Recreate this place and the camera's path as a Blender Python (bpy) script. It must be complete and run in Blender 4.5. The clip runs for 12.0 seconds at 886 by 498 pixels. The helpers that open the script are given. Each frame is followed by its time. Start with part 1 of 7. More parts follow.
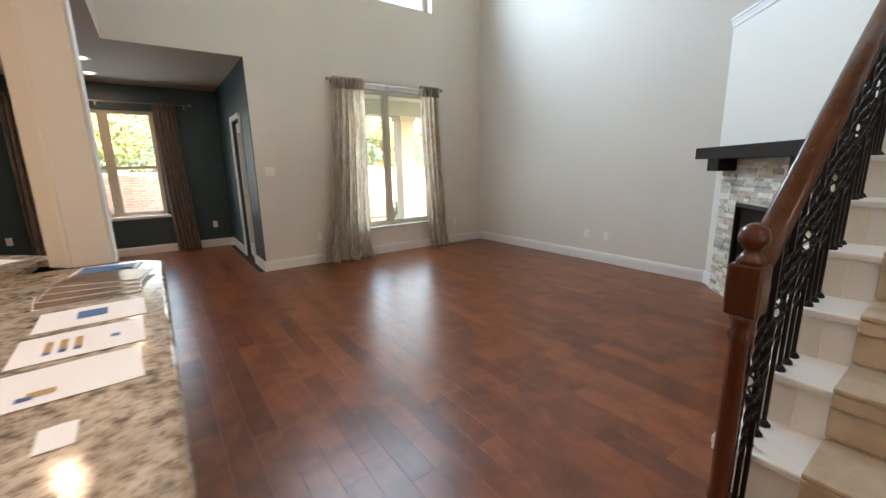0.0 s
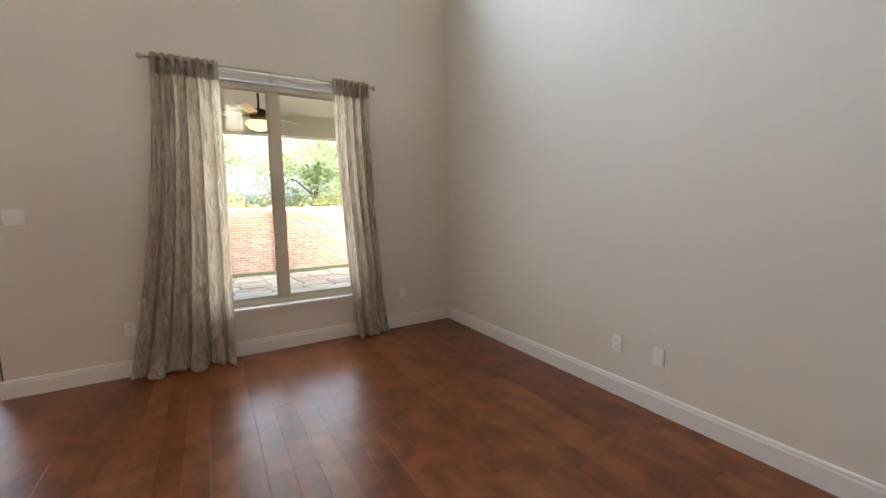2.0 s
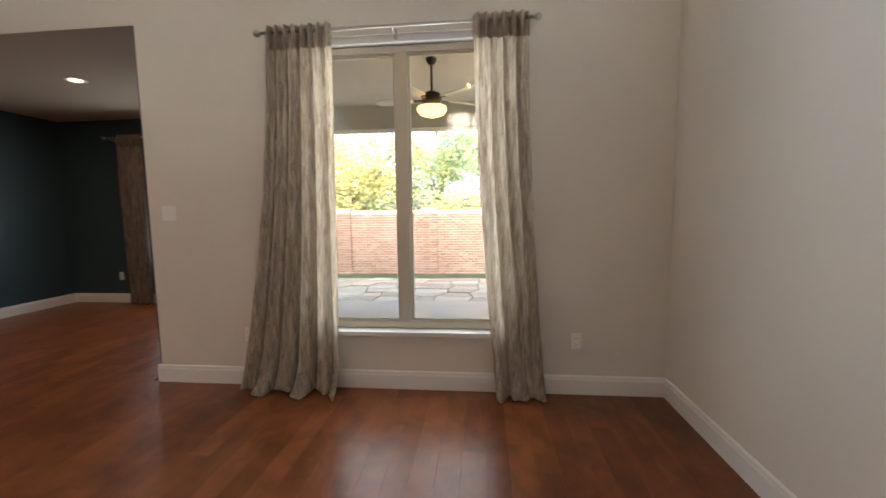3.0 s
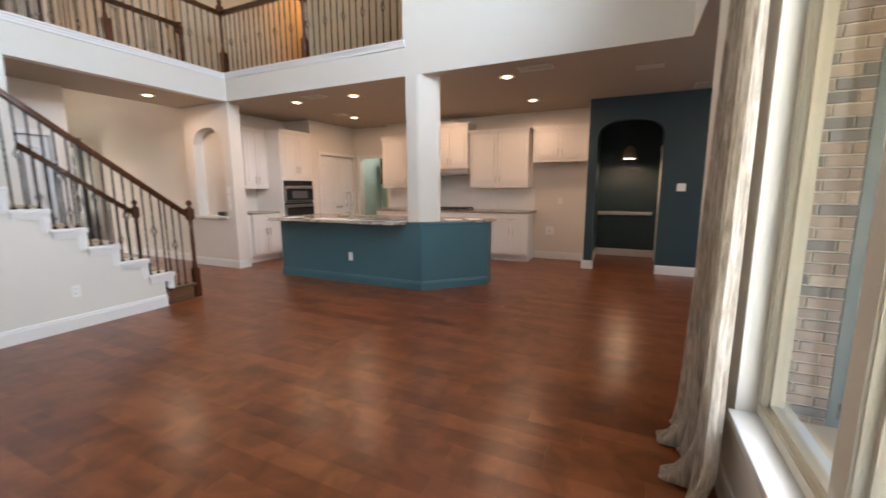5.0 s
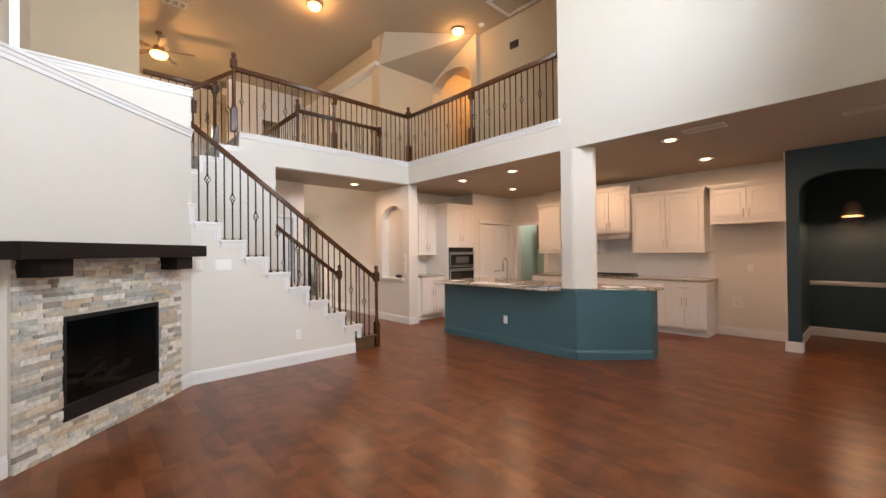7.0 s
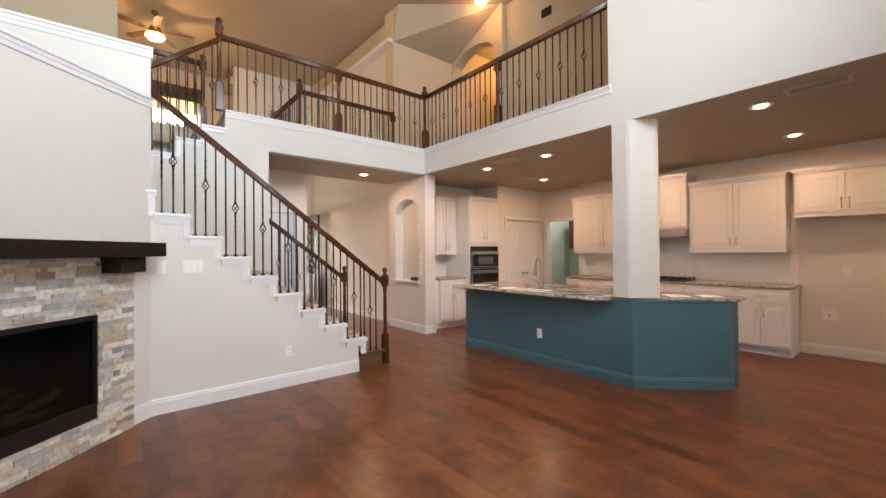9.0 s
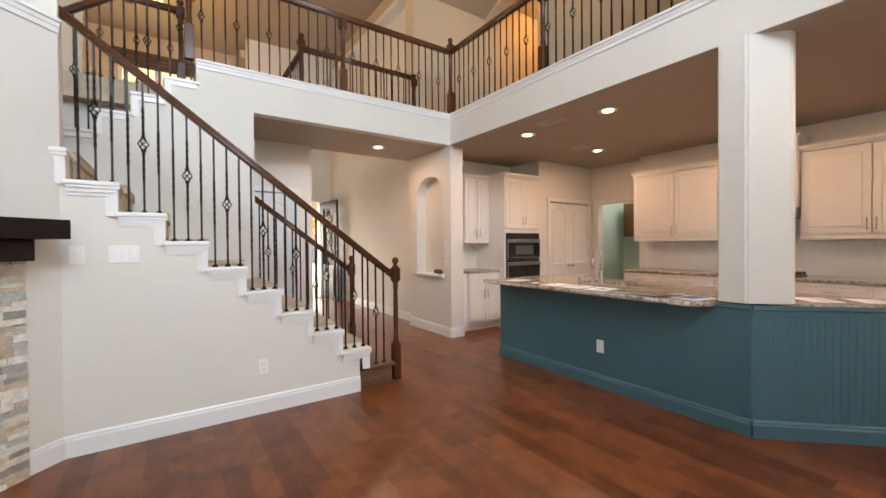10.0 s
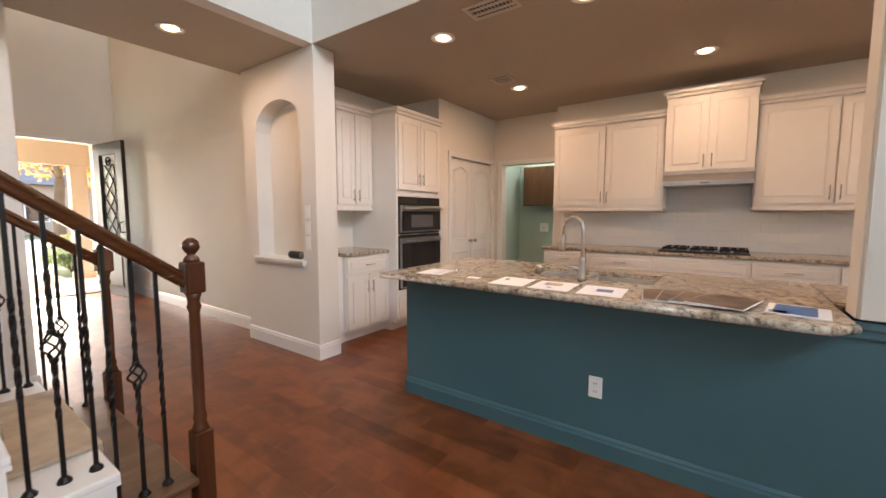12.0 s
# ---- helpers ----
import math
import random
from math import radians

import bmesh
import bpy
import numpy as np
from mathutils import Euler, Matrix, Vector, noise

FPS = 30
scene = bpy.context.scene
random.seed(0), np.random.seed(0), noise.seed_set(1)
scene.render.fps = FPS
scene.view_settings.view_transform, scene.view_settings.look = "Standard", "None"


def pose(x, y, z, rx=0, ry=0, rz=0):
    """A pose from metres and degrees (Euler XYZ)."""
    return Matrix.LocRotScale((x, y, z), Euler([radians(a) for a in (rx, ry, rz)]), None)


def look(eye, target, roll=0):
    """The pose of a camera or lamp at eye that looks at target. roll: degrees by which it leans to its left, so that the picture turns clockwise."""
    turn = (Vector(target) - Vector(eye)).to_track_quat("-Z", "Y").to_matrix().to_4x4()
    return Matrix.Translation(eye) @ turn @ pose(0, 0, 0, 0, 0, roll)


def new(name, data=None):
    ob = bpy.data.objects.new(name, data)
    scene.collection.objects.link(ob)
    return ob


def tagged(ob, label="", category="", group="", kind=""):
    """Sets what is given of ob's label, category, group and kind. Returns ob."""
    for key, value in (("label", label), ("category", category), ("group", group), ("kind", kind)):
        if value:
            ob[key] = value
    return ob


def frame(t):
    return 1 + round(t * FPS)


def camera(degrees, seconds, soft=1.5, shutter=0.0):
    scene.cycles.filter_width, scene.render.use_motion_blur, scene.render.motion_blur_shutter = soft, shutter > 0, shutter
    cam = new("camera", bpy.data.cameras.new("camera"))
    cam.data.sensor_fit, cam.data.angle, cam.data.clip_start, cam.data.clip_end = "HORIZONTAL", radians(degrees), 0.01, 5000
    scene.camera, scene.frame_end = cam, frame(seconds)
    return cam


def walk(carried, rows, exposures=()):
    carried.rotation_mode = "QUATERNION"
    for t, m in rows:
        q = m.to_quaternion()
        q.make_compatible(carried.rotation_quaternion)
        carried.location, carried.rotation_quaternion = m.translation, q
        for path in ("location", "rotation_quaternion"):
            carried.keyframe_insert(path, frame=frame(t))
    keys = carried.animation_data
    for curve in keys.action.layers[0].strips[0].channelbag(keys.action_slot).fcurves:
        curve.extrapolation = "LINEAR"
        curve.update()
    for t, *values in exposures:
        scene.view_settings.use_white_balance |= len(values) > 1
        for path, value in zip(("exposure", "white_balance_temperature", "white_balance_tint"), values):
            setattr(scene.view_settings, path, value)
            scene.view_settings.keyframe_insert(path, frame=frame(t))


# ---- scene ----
cam = camera(96.6, 12.0, shutter=0.16)
PATH = [
    (0, (-4.932, -5.654, 1.355), (-3.791, -4.063, 0.946), -1.2),
    (0.5, (-4.303, -5.367, 1.342), (-3.132, -3.787, 0.976), -0.9),
    (1, (-3.732, -4.876, 1.377), (-2.592, -3.261, 1.075), -0.8),
    (1.5, (-3.099, -4.505, 1.383), (-2.034, -2.83, 1.14), -0.9),
    (2, (-2.449, -4.047, 1.387), (-1.442, -2.334, 1.16), -0.9),
    (2.5, (-1.83, -3.508, 1.34), (-1.301, -1.59, 1.139), -0.6),
    (2.7, (-1.59, -3.258, 1.328), (-1.301, -1.288, 1.134), -0.7),
    (4.3, (-0.732, -0.934, 1.361), (-2.7, -0.684, 1.112), -0.2),
    (4.5, (-0.756, -0.768, 1.349), (-2.738, -0.778, 1.08), -0.1),
    (5, (-0.665, -0.447, 1.341), (-2.456, -1.285, 1.036), -0.2),
    (5.5, (-0.546, -0.334, 1.365), (-1.983, -1.706, 1.136), -0.4),
    (6, (-0.513, -0.298, 1.365), (-1.876, -1.759, 1.271), -0.5),
    (6.5, (-0.501, -0.283, 1.379), (-1.848, -1.761, 1.353), -0.5),
    (7, (-0.495, -0.277, 1.392), (-1.845, -1.753, 1.409), -0.6),
    (9, (-1.146, -0.99, 1.39), (-2.416, -2.535, 1.406), -0.5),
    (9.5, (-1.513, -1.434, 1.384), (-2.663, -3.07, 1.397), -0.4),
    (10, (-1.939, -1.843, 1.327), (-3.069, -3.493, 1.303), -0.5),
    (10.5, (-2.246, -2.281, 1.307), (-3.445, -3.878, 1.213), -0.4),
    (11, (-2.491, -2.695, 1.266), (-3.867, -4.138, 1.118), -0.3),
    (11.5, (-2.728, -3.104, 1.274), (-4.266, -4.371, 1.107), 0.0),
    (12, (-3.012, -3.494, 1.306), (-4.636, -4.647, 1.129), 0.1),
]
walk(cam, [(t, look(e, a, r)) for t, e, a, r in PATH], [(0.0, 3.31, 5700, 4), (1.5, 3.15, 6000, 9), (2.7, 2.94, 6200, 11), (4.3, 3.32, 5950, 11), (5.0, 3.32, 6000, 12), (6.0, 3.36, 6600, 16), (7.0, 3.37, 6550, 15), (9.0, 3.35, 6450, 14), (11.0, 3.35, 6300, 12), (12.0, 3.39, 6250, 12)])

# ---- light ----
world = bpy.data.worlds.new("world")
scene.world = world
world.use_nodes = True
wn = world.node_tree.nodes
sky = wn.new("ShaderNodeTexSky")
sky.sky_type, sky.sun_disc = "NISHITA", False
sky.sun_elevation, sky.sun_rotation = radians(28), radians(187)
sky.air_density, sky.dust_density = 1.0, 5.0
wn["Background"].inputs["Strength"].default_value = 0.15
world.node_tree.links.new(sky.outputs[0], wn["Background"].inputs["Color"])


def lamp(name, kind, m, power, color=(1, 1, 1), size=0.1, size_y=None):
    data = bpy.data.lights.new(name, kind)
    data.energy, data.color = power, color
    if kind == "AREA":
        data.shape = "DISK" if size_y is None else "RECTANGLE"
        data.size = size
        if size_y is not None:
            data.size_y = size_y
    elif kind == "POINT":
        data.shadow_soft_size = size
    ob = new(name, data)
    ob.matrix_basis = m
    return ob


sun = lamp("sun", "SUN", look((-3.2, -26.5, 14.2), (0, 0, 0)), 5.0, (1.0, 0.93, 0.83))
sun.data.angle = radians(0.6)
WARM = (1.0, 0.61, 0.36)
# sky light in the high window of the living room
hw = lamp("high_window_light", "AREA", pose(-2.38, 0.13, 4.64, -90, 0, 0), 22, (0.86, 0.94, 1.0), 2.65, 1.7)
hw.data.spread = radians(150)
# sky light in the low window and the nook window, at the mouth of the opening
lamp("low_window_light", "AREA", pose(-1.80, 0.06, 1.48, -90, 0, 0), 3.0, (0.95, 0.98, 0.97), 1.30, 1.95)
lamp("nook_window_light", "AREA", pose(-5.45, 2.60, 1.5, -72, 0, 0), 2.2, (0.95, 0.98, 0.97), 1.25, 1.6)
# daylight in the open front door
lamp("front_door_light", "AREA", pose(-4.54, -12.04, 1.25, 90, 0, 0), 1.8, (1.0, 0.97, 0.92), 0.9, 2.2)

# ---- materials ----
def material(name, color, rough=0.5, metal=0.0):
    m = bpy.data.materials.new(name)
    m.use_nodes = True
    b = m.node_tree.nodes["Principled BSDF"]
    b.inputs["Base Color"].default_value = (*color, 1)
    b.inputs["Roughness"].default_value = rough
    b.inputs["Metallic"].default_value = metal
    return m


def node(m, kind, **inputs):
    n = m.node_tree.nodes.new(kind)
    for k, v in inputs.items():
        n.inputs[k.replace("_", " ")].default_value = v
    return n


def link(m, a, out, b, inp):
    m.node_tree.links.new(a.outputs[out], b.inputs[inp])


def bsdf(m):
    return m.node_tree.nodes["Principled BSDF"]


def coords(m, scale=(1, 1, 1)):
    c = m.node_tree.nodes.new("ShaderNodeTexCoord")
    mp = m.node_tree.nodes.new("ShaderNodeMapping")
    mp.inputs["Scale"].default_value = scale
    link(m, c, "Object", mp, "Vector")
    return mp


def ramp(m, stops):
    r = m.node_tree.nodes.new("ShaderNodeValToRGB")
    e = r.color_ramp.elements
    while len(e) < len(stops):
        e.new(0.5)
    for el, (p, c) in zip(e, stops):
        el.position, el.color = p, (*c, 1)
    return r


def bump(m, src, out, strength, distance=0.01):
    b = node(m, "ShaderNodeBump", Strength=strength, Distance=distance)
    link(m, src, out, b, "Height")
    link(m, b, "Normal", bsdf(m), "Normal")


def paint(name, color, rough=0.6, grain=220.0, relief=0.12, var=0.05, metal=0.0):
    """Painted or cast surface: faint large stains, fine relief."""
    m = material(name, color, rough, metal)
    mp = coords(m)
    big = node(m, "ShaderNodeTexNoise", Scale=1.3, Detail=4.0)
    link(m, mp, "Vector", big, "Vector")
    lo = tuple(c * (1 - var) for c in color)
    hi = tuple(min(1, c * (1 + var)) for c in color)
    r = ramp(m, [(0.3, lo), (0.7, hi)])
    link(m, big, "Fac", r, "Fac")
    link(m, r, "Color", bsdf(m), "Base Color")
    fine = node(m, "ShaderNodeTexNoise", Scale=grain, Detail=3.0)
    link(m, mp, "Vector", fine, "Vector")
    bump(m, fine, "Fac", relief, 0.004)
    return m


def wood(name, dark, mid, light, rough=0.3, scale=(14, 1.2, 14), by_object=True, knots=True, relief=0.15):
    m = material(name, mid, rough)
    mp = coords(m, scale)
    info = m.node_tree.nodes.new("ShaderNodeObjectInfo")
    isl = m.node_tree.nodes.new("ShaderNodeNewGeometry")
    add = node(m, "ShaderNodeMath")
    link(m, info, "Random", add, 0)
    link(m, isl, "Random Per Island", add, 1)
    off = node(m, "ShaderNodeVectorMath")
    off.operation = "SCALE"
    off.inputs[0].default_value = (17, 31, 5)
    link(m, add, "Value", off, "Scale")
    vec = node(m, "ShaderNodeVectorMath")
    link(m, mp, "Vector", vec, 0)
    link(m, off, "Vector", vec, 1)
    n1 = node(m, "ShaderNodeTexNoise", Scale=1.6, Detail=8.0, Roughness=0.62, Distortion=0.8)
    link(m, vec, "Vector", n1, "Vector")
    n2 = node(m, "ShaderNodeTexNoise", Scale=0.35, Detail=2.0, Distortion=0.4)
    link(m, vec, "Vector", n2, "Vector")
    mixv = node(m, "ShaderNodeMath")
    mixv.operation = "MULTIPLY_ADD"
    link(m, n1, "Fac", mixv, 0)
    mixv.inputs[1].default_value = 0.5
    half = node(m, "ShaderNodeMath")
    half.operation = "MULTIPLY"
    link(m, n2, "Fac", half, 0)
    half.inputs[1].default_value = 0.5
    link(m, half, "Value", mixv, 2)
    frac = node(m, "ShaderNodeMath")
    frac.operation = "FRACT"
    link(m, add, "Value", frac, 0)
    board = node(m, "ShaderNodeMath")
    board.operation = "MULTIPLY_ADD"
    link(m, frac, "Value", board, 0)
    board.inputs[1].default_value = 0.27 if by_object else 0.0
    link(m, mixv, "Value", board, 2)
    r = ramp(m, [(0.30, dark), (0.56, mid), (0.95, light)])
    link(m, board, "Value", r, "Fac")
    link(m, r, "Color", bsdf(m), "Base Color")
    rr = node(m, "ShaderNodeMapRange")
    rr.inputs["To Min"].default_value, rr.inputs["To Max"].default_value = rough * 0.75, rough * 1.35
    link(m, n1, "Fac", rr, "Value")
    link(m, rr, "Result", bsdf(m), "Roughness")
    bump(m, mixv, "Value", relief, 0.01)
    return m


def mottle(m, scale, lo, hi):
    """Soft blotches over whatever colours the material."""
    b = bsdf(m)
    src = b.inputs["Base Color"].links[0].from_socket
    geo = m.node_tree.nodes.new("ShaderNodeNewGeometry")
    n = node(m, "ShaderNodeTexNoise", Scale=scale, Detail=3.0, Distortion=0.6)
    link(m, geo, "Position", n, "Vector")
    r = ramp(m, [(0.36, lo), (0.58, hi)])
    link(m, n, "Fac", r, "Fac")
    mx = m.node_tree.nodes.new("ShaderNodeMixRGB")
    mx.blend_type = "MULTIPLY"
    mx.inputs["Fac"].default_value = 1
    m.node_tree.links.new(src, mx.inputs[1])
    link(m, r, "Color", mx, 2)
    link(m, mx, "Color", b, "Base Color")


def calm_gloss(m, lo, hi):
    """Nearly even varnish: gloss varies a little over long waves."""
    b = bsdf(m)
    for l in list(b.inputs["Roughness"].links):
        m.node_tree.links.remove(l)
    geo = m.node_tree.nodes.new("ShaderNodeNewGeometry")
    n = node(m, "ShaderNodeTexNoise", Scale=3.0, Detail=3.0)
    link(m, geo, "Position", n, "Vector")
    rr = node(m, "ShaderNodeMapRange")
    rr.inputs["To Min"].default_value, rr.inputs["To Max"].default_value = lo, hi
    link(m, n, "Fac", rr, "Value")
    link(m, rr, "Result", b, "Roughness")


def stone_like(name, colors, scale, rough=0.5, relief=0.3):
    """Colour picked piece by piece, clouded inside each piece."""
    m = material(name, colors[0], rough)
    info = m.node_tree.nodes.new("ShaderNodeObjectInfo")
    isl = m.node_tree.nodes.new("ShaderNodeNewGeometry")
    add = node(m, "ShaderNodeMath")
    link(m, info, "Random", add, 0)
    link(m, isl, "Random Per Island", add, 1)
    fr = node(m, "ShaderNodeMath")
    fr.operation = "FRACT"
    link(m, add, "Value", fr, 0)
    r = ramp(m, [(i / len(colors), c) for i, c in enumerate(colors)])
    r.color_ramp.interpolation = "CONSTANT"
    link(m, fr, "Value", r, "Fac")
    mp = coords(m)
    n = node(m, "ShaderNodeTexNoise", Scale=scale, Detail=6.0, Roughness=0.65)
    link(m, mp, "Vector", n, "Vector")
    shade = ramp(m, [(0.25, (0.62, 0.6, 0.57)), (0.75, (1.18, 1.16, 1.12))])
    link(m, n, "Fac", shade, "Fac")
    mx = m.node_tree.nodes.new("ShaderNodeMixRGB")
    mx.blend_type = "MULTIPLY"
    mx.inputs["Fac"].default_value = 1
    link(m, r, "Color", mx, 1)
    link(m, shade, "Color", mx, 2)
    link(m, mx, "Color", bsdf(m), "Base Color")
    bump(m, n, "Fac", relief, 0.01)
    return m


def glowing(name, color, strength):
    m = material(name, color)
    b = bsdf(m)
    b.inputs["Emission Color"].default_value = (*color, 1)
    b.inputs["Emission Strength"].default_value = strength
    return m


def glass_material(name, tint=(0.97, 0.99, 0.98)):
    m = bpy.data.materials.new(name)
    m.use_nodes = True
    nt = m.node_tree
    nt.nodes.remove(nt.nodes["Principled BSDF"])
    out = nt.nodes["Material Output"]
    tr = nt.nodes.new("ShaderNodeBsdfTransparent")
    tr.inputs["Color"].default_value = (*tint, 1)
    gl = nt.nodes.new("ShaderNodeBsdfGlossy")
    gl.inputs["Roughness"].default_value = 0.02
    fr = nt.nodes.new("ShaderNodeLayerWeight")
    fr.inputs["Blend"].default_value = 0.5
    pw = nt.nodes.new("ShaderNodeMath")
    pw.operation = "POWER"
    pw.inputs[1].default_value = 5.0
    nt.links.new(fr.outputs["Facing"], pw.inputs[0])
    ma = nt.nodes.new("ShaderNodeMath")
    ma.operation = "MULTIPLY_ADD"
    ma.inputs[1].default_value, ma.inputs[2].default_value = 0.5, 0.025
    nt.links.new(pw.outputs[0], ma.inputs[0])
    mx = nt.nodes.new("ShaderNodeMixShader")
    nt.links.new(ma.outputs[0], mx.inputs[0])
    nt.links.new(tr.outputs[0], mx.inputs[1])
    nt.links.new(gl.outputs[0], mx.inputs[2])
    nt.links.new(mx.outputs[0], out.inputs[0])
    return m


M_WALL = paint("greige_wall_paint", (0.735, 0.705, 0.645), 0.62, 170, 0.22, 0.02)
M_CEIL = paint("ceiling_paint", (0.46, 0.39, 0.295), 0.8, 120, 0.3, 0.02)
M_TRIM = paint("white_trim_paint", (0.80, 0.795, 0.78), 0.32, 60, 0.04, 0.015)
M_TEAL = paint("dark_slate_teal_paint", (0.032, 0.062, 0.076), 0.5, 170, 0.2, 0.05)
M_ISLAND = paint("island_teal_paint", (0.065, 0.150, 0.180), 0.42, 90, 0.08, 0.04)
M_CAB = paint("white_cabinet_paint", (0.80, 0.775, 0.735), 0.35, 60, 0.05, 0.02)
M_TILE = paint("white_backsplash_tile", (0.86, 0.86, 0.85), 0.15, 20, 0.05, 0.03)
M_GREEN = paint("pale_green_wall_paint", (0.46, 0.56, 0.50), 0.6, 170, 0.15, 0.02)
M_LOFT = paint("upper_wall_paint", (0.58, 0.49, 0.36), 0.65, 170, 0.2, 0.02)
M_FLOOR = wood("hand_scraped_floor_wood", (0.078, 0.0226, 0.0081), (0.153, 0.0470, 0.0163), (0.27, 0.096, 0.035), 0.215, (5, 1.4, 5), True, True, 0.08)
bsdf(M_FLOOR).inputs["Specular IOR Level"].default_value = 0.40
mottle(M_FLOOR, 5.0, (0.74, 0.71, 0.68), (1.12, 1.10, 1.07))
calm_gloss(M_FLOOR, 0.278, 0.302)
M_SUB = paint("floor_gap_dark", (0.03, 0.014, 0.008), 0.7)
M_RAIL = wood("stained_rail_wood", (0.052, 0.019, 0.008), (0.098, 0.037, 0.015), (0.15, 0.062, 0.026), 0.24, (2.5, 30, 30), False, False, 0.03)
M_NEWEL = wood("stained_newel_wood", (0.045, 0.014, 0.006), (0.088, 0.029, 0.012), (0.14, 0.052, 0.021), 0.22, (26, 26, 2.2), False, False, 0.03)
M_STEP = wood("dark_step_wood", (0.045, 0.021, 0.011), (0.14, 0.075, 0.038), (0.34, 0.20, 0.105), 0.35, (3, 20, 20), False, True, 0.2)
M_MANTEL = wood("espresso_mantel_wood", (0.008, 0.0055, 0.0045), (0.016, 0.011, 0.009), (0.03, 0.021, 0.016), 0.5, (3, 22, 22), False, True, 0.15)
bsdf(M_MANTEL).inputs["Specular IOR Level"].default_value = 0.2
M_IRON = paint("wrought_iron", (0.018, 0.016, 0.015), 0.42, 90, 0.15, 0.2, 0.6)
M_BLACK = paint("black_enamel", (0.012, 0.012, 0.013), 0.3, 60, 0.02, 0.1)
M_STEEL = paint("brushed_steel", (0.40, 0.42, 0.43), 0.30, 300, 0.05, 0.05, 1.0)
M_OVENGLASS = material("dark_oven_glass", (0.012, 0.012, 0.013), 0.06)
M_GLASS = glass_material("window_glass")
M_WINFRAME = paint("almond_window_frame", (0.60, 0.555, 0.45), 0.45, 90, 0.05, 0.03)
M_SILL = paint("white_sill_marble", (0.76, 0.77, 0.78), 0.2, 12, 0.03, 0.05)
M_PLASTIC = material("white_plastic", (0.86, 0.855, 0.83), 0.35)
M_PLASTIC_GREY = material("grey_slot", (0.22, 0.21, 0.2), 0.5)
M_NICKEL = paint("brushed_nickel", (0.50, 0.48, 0.45), 0.33, 200, 0.04, 0.05, 1.0)
M_PAPER = paint("printed_paper", (0.86, 0.87, 0.90), 0.55, 40, 0.02, 0.01)
M_LEDGLOW = glowing("downlight_lens", (1.0, 0.63, 0.32), 0.9)
M_WARMGLASS = glowing("amber_lamp_glass", (1.0, 0.50, 0.14), 0.6)
M_BRICK = stone_like("brick_tan_and_grey", [(0.34, 0.25, 0.20), (0.41, 0.32, 0.255), (0.29, 0.225, 0.19), (0.17, 0.155, 0.15), (0.38, 0.29, 0.235), (0.45, 0.36, 0.29), (0.33, 0.245, 0.205)], 22, 0.85, 0.5)
M_FENCEBRICK = stone_like("fence_brick_red_tan", [(0.378, 0.216, 0.157), (0.437, 0.276, 0.208), (0.34, 0.196, 0.145), (0.478, 0.334, 0.258), (0.407, 0.246, 0.186)], 20, 0.88, 0.5)
M_MORTAR = paint("pale_mortar", (0.68, 0.63, 0.55), 0.9, 160, 0.4, 0.05)
M_LEDGE = stone_like("stacked_ledger_stone", [(0.78, 0.77, 0.73), (0.50, 0.51, 0.49), (0.40, 0.41, 0.39), (0.86, 0.85, 0.81), (0.58, 0.60, 0.56), (0.60, 0.56, 0.47), (0.76, 0.72, 0.62), (0.49, 0.48, 0.44), (0.84, 0.81, 0.71), (0.60, 0.50, 0.37), (0.67, 0.64, 0.56), (0.53, 0.46, 0.37), (0.73, 0.65, 0.53), (0.56, 0.57, 0.55), (0.84, 0.84, 0.76), (0.62, 0.52, 0.41), (0.36, 0.33, 0.29)], 26, 0.7, 0.5)
M_FLAG = stone_like("flagstone", [(0.66, 0.50, 0.33), (0.72, 0.56, 0.38), (0.58, 0.42, 0.27), (0.74, 0.60, 0.42)], 9, 0.85, 0.4)
M_CONCRETE = paint("patio_concrete", (0.66, 0.52, 0.375), 0.85, 140, 0.3, 0.1)
M_GRASS = paint("lawn_soil", (0.085, 0.11, 0.035), 0.95, 60, 0.6, 0.35)
M_DOORPAINT = paint("grey_green_exterior_door", (0.115, 0.15, 0.152), 0.5, 80, 0.05, 0.05)


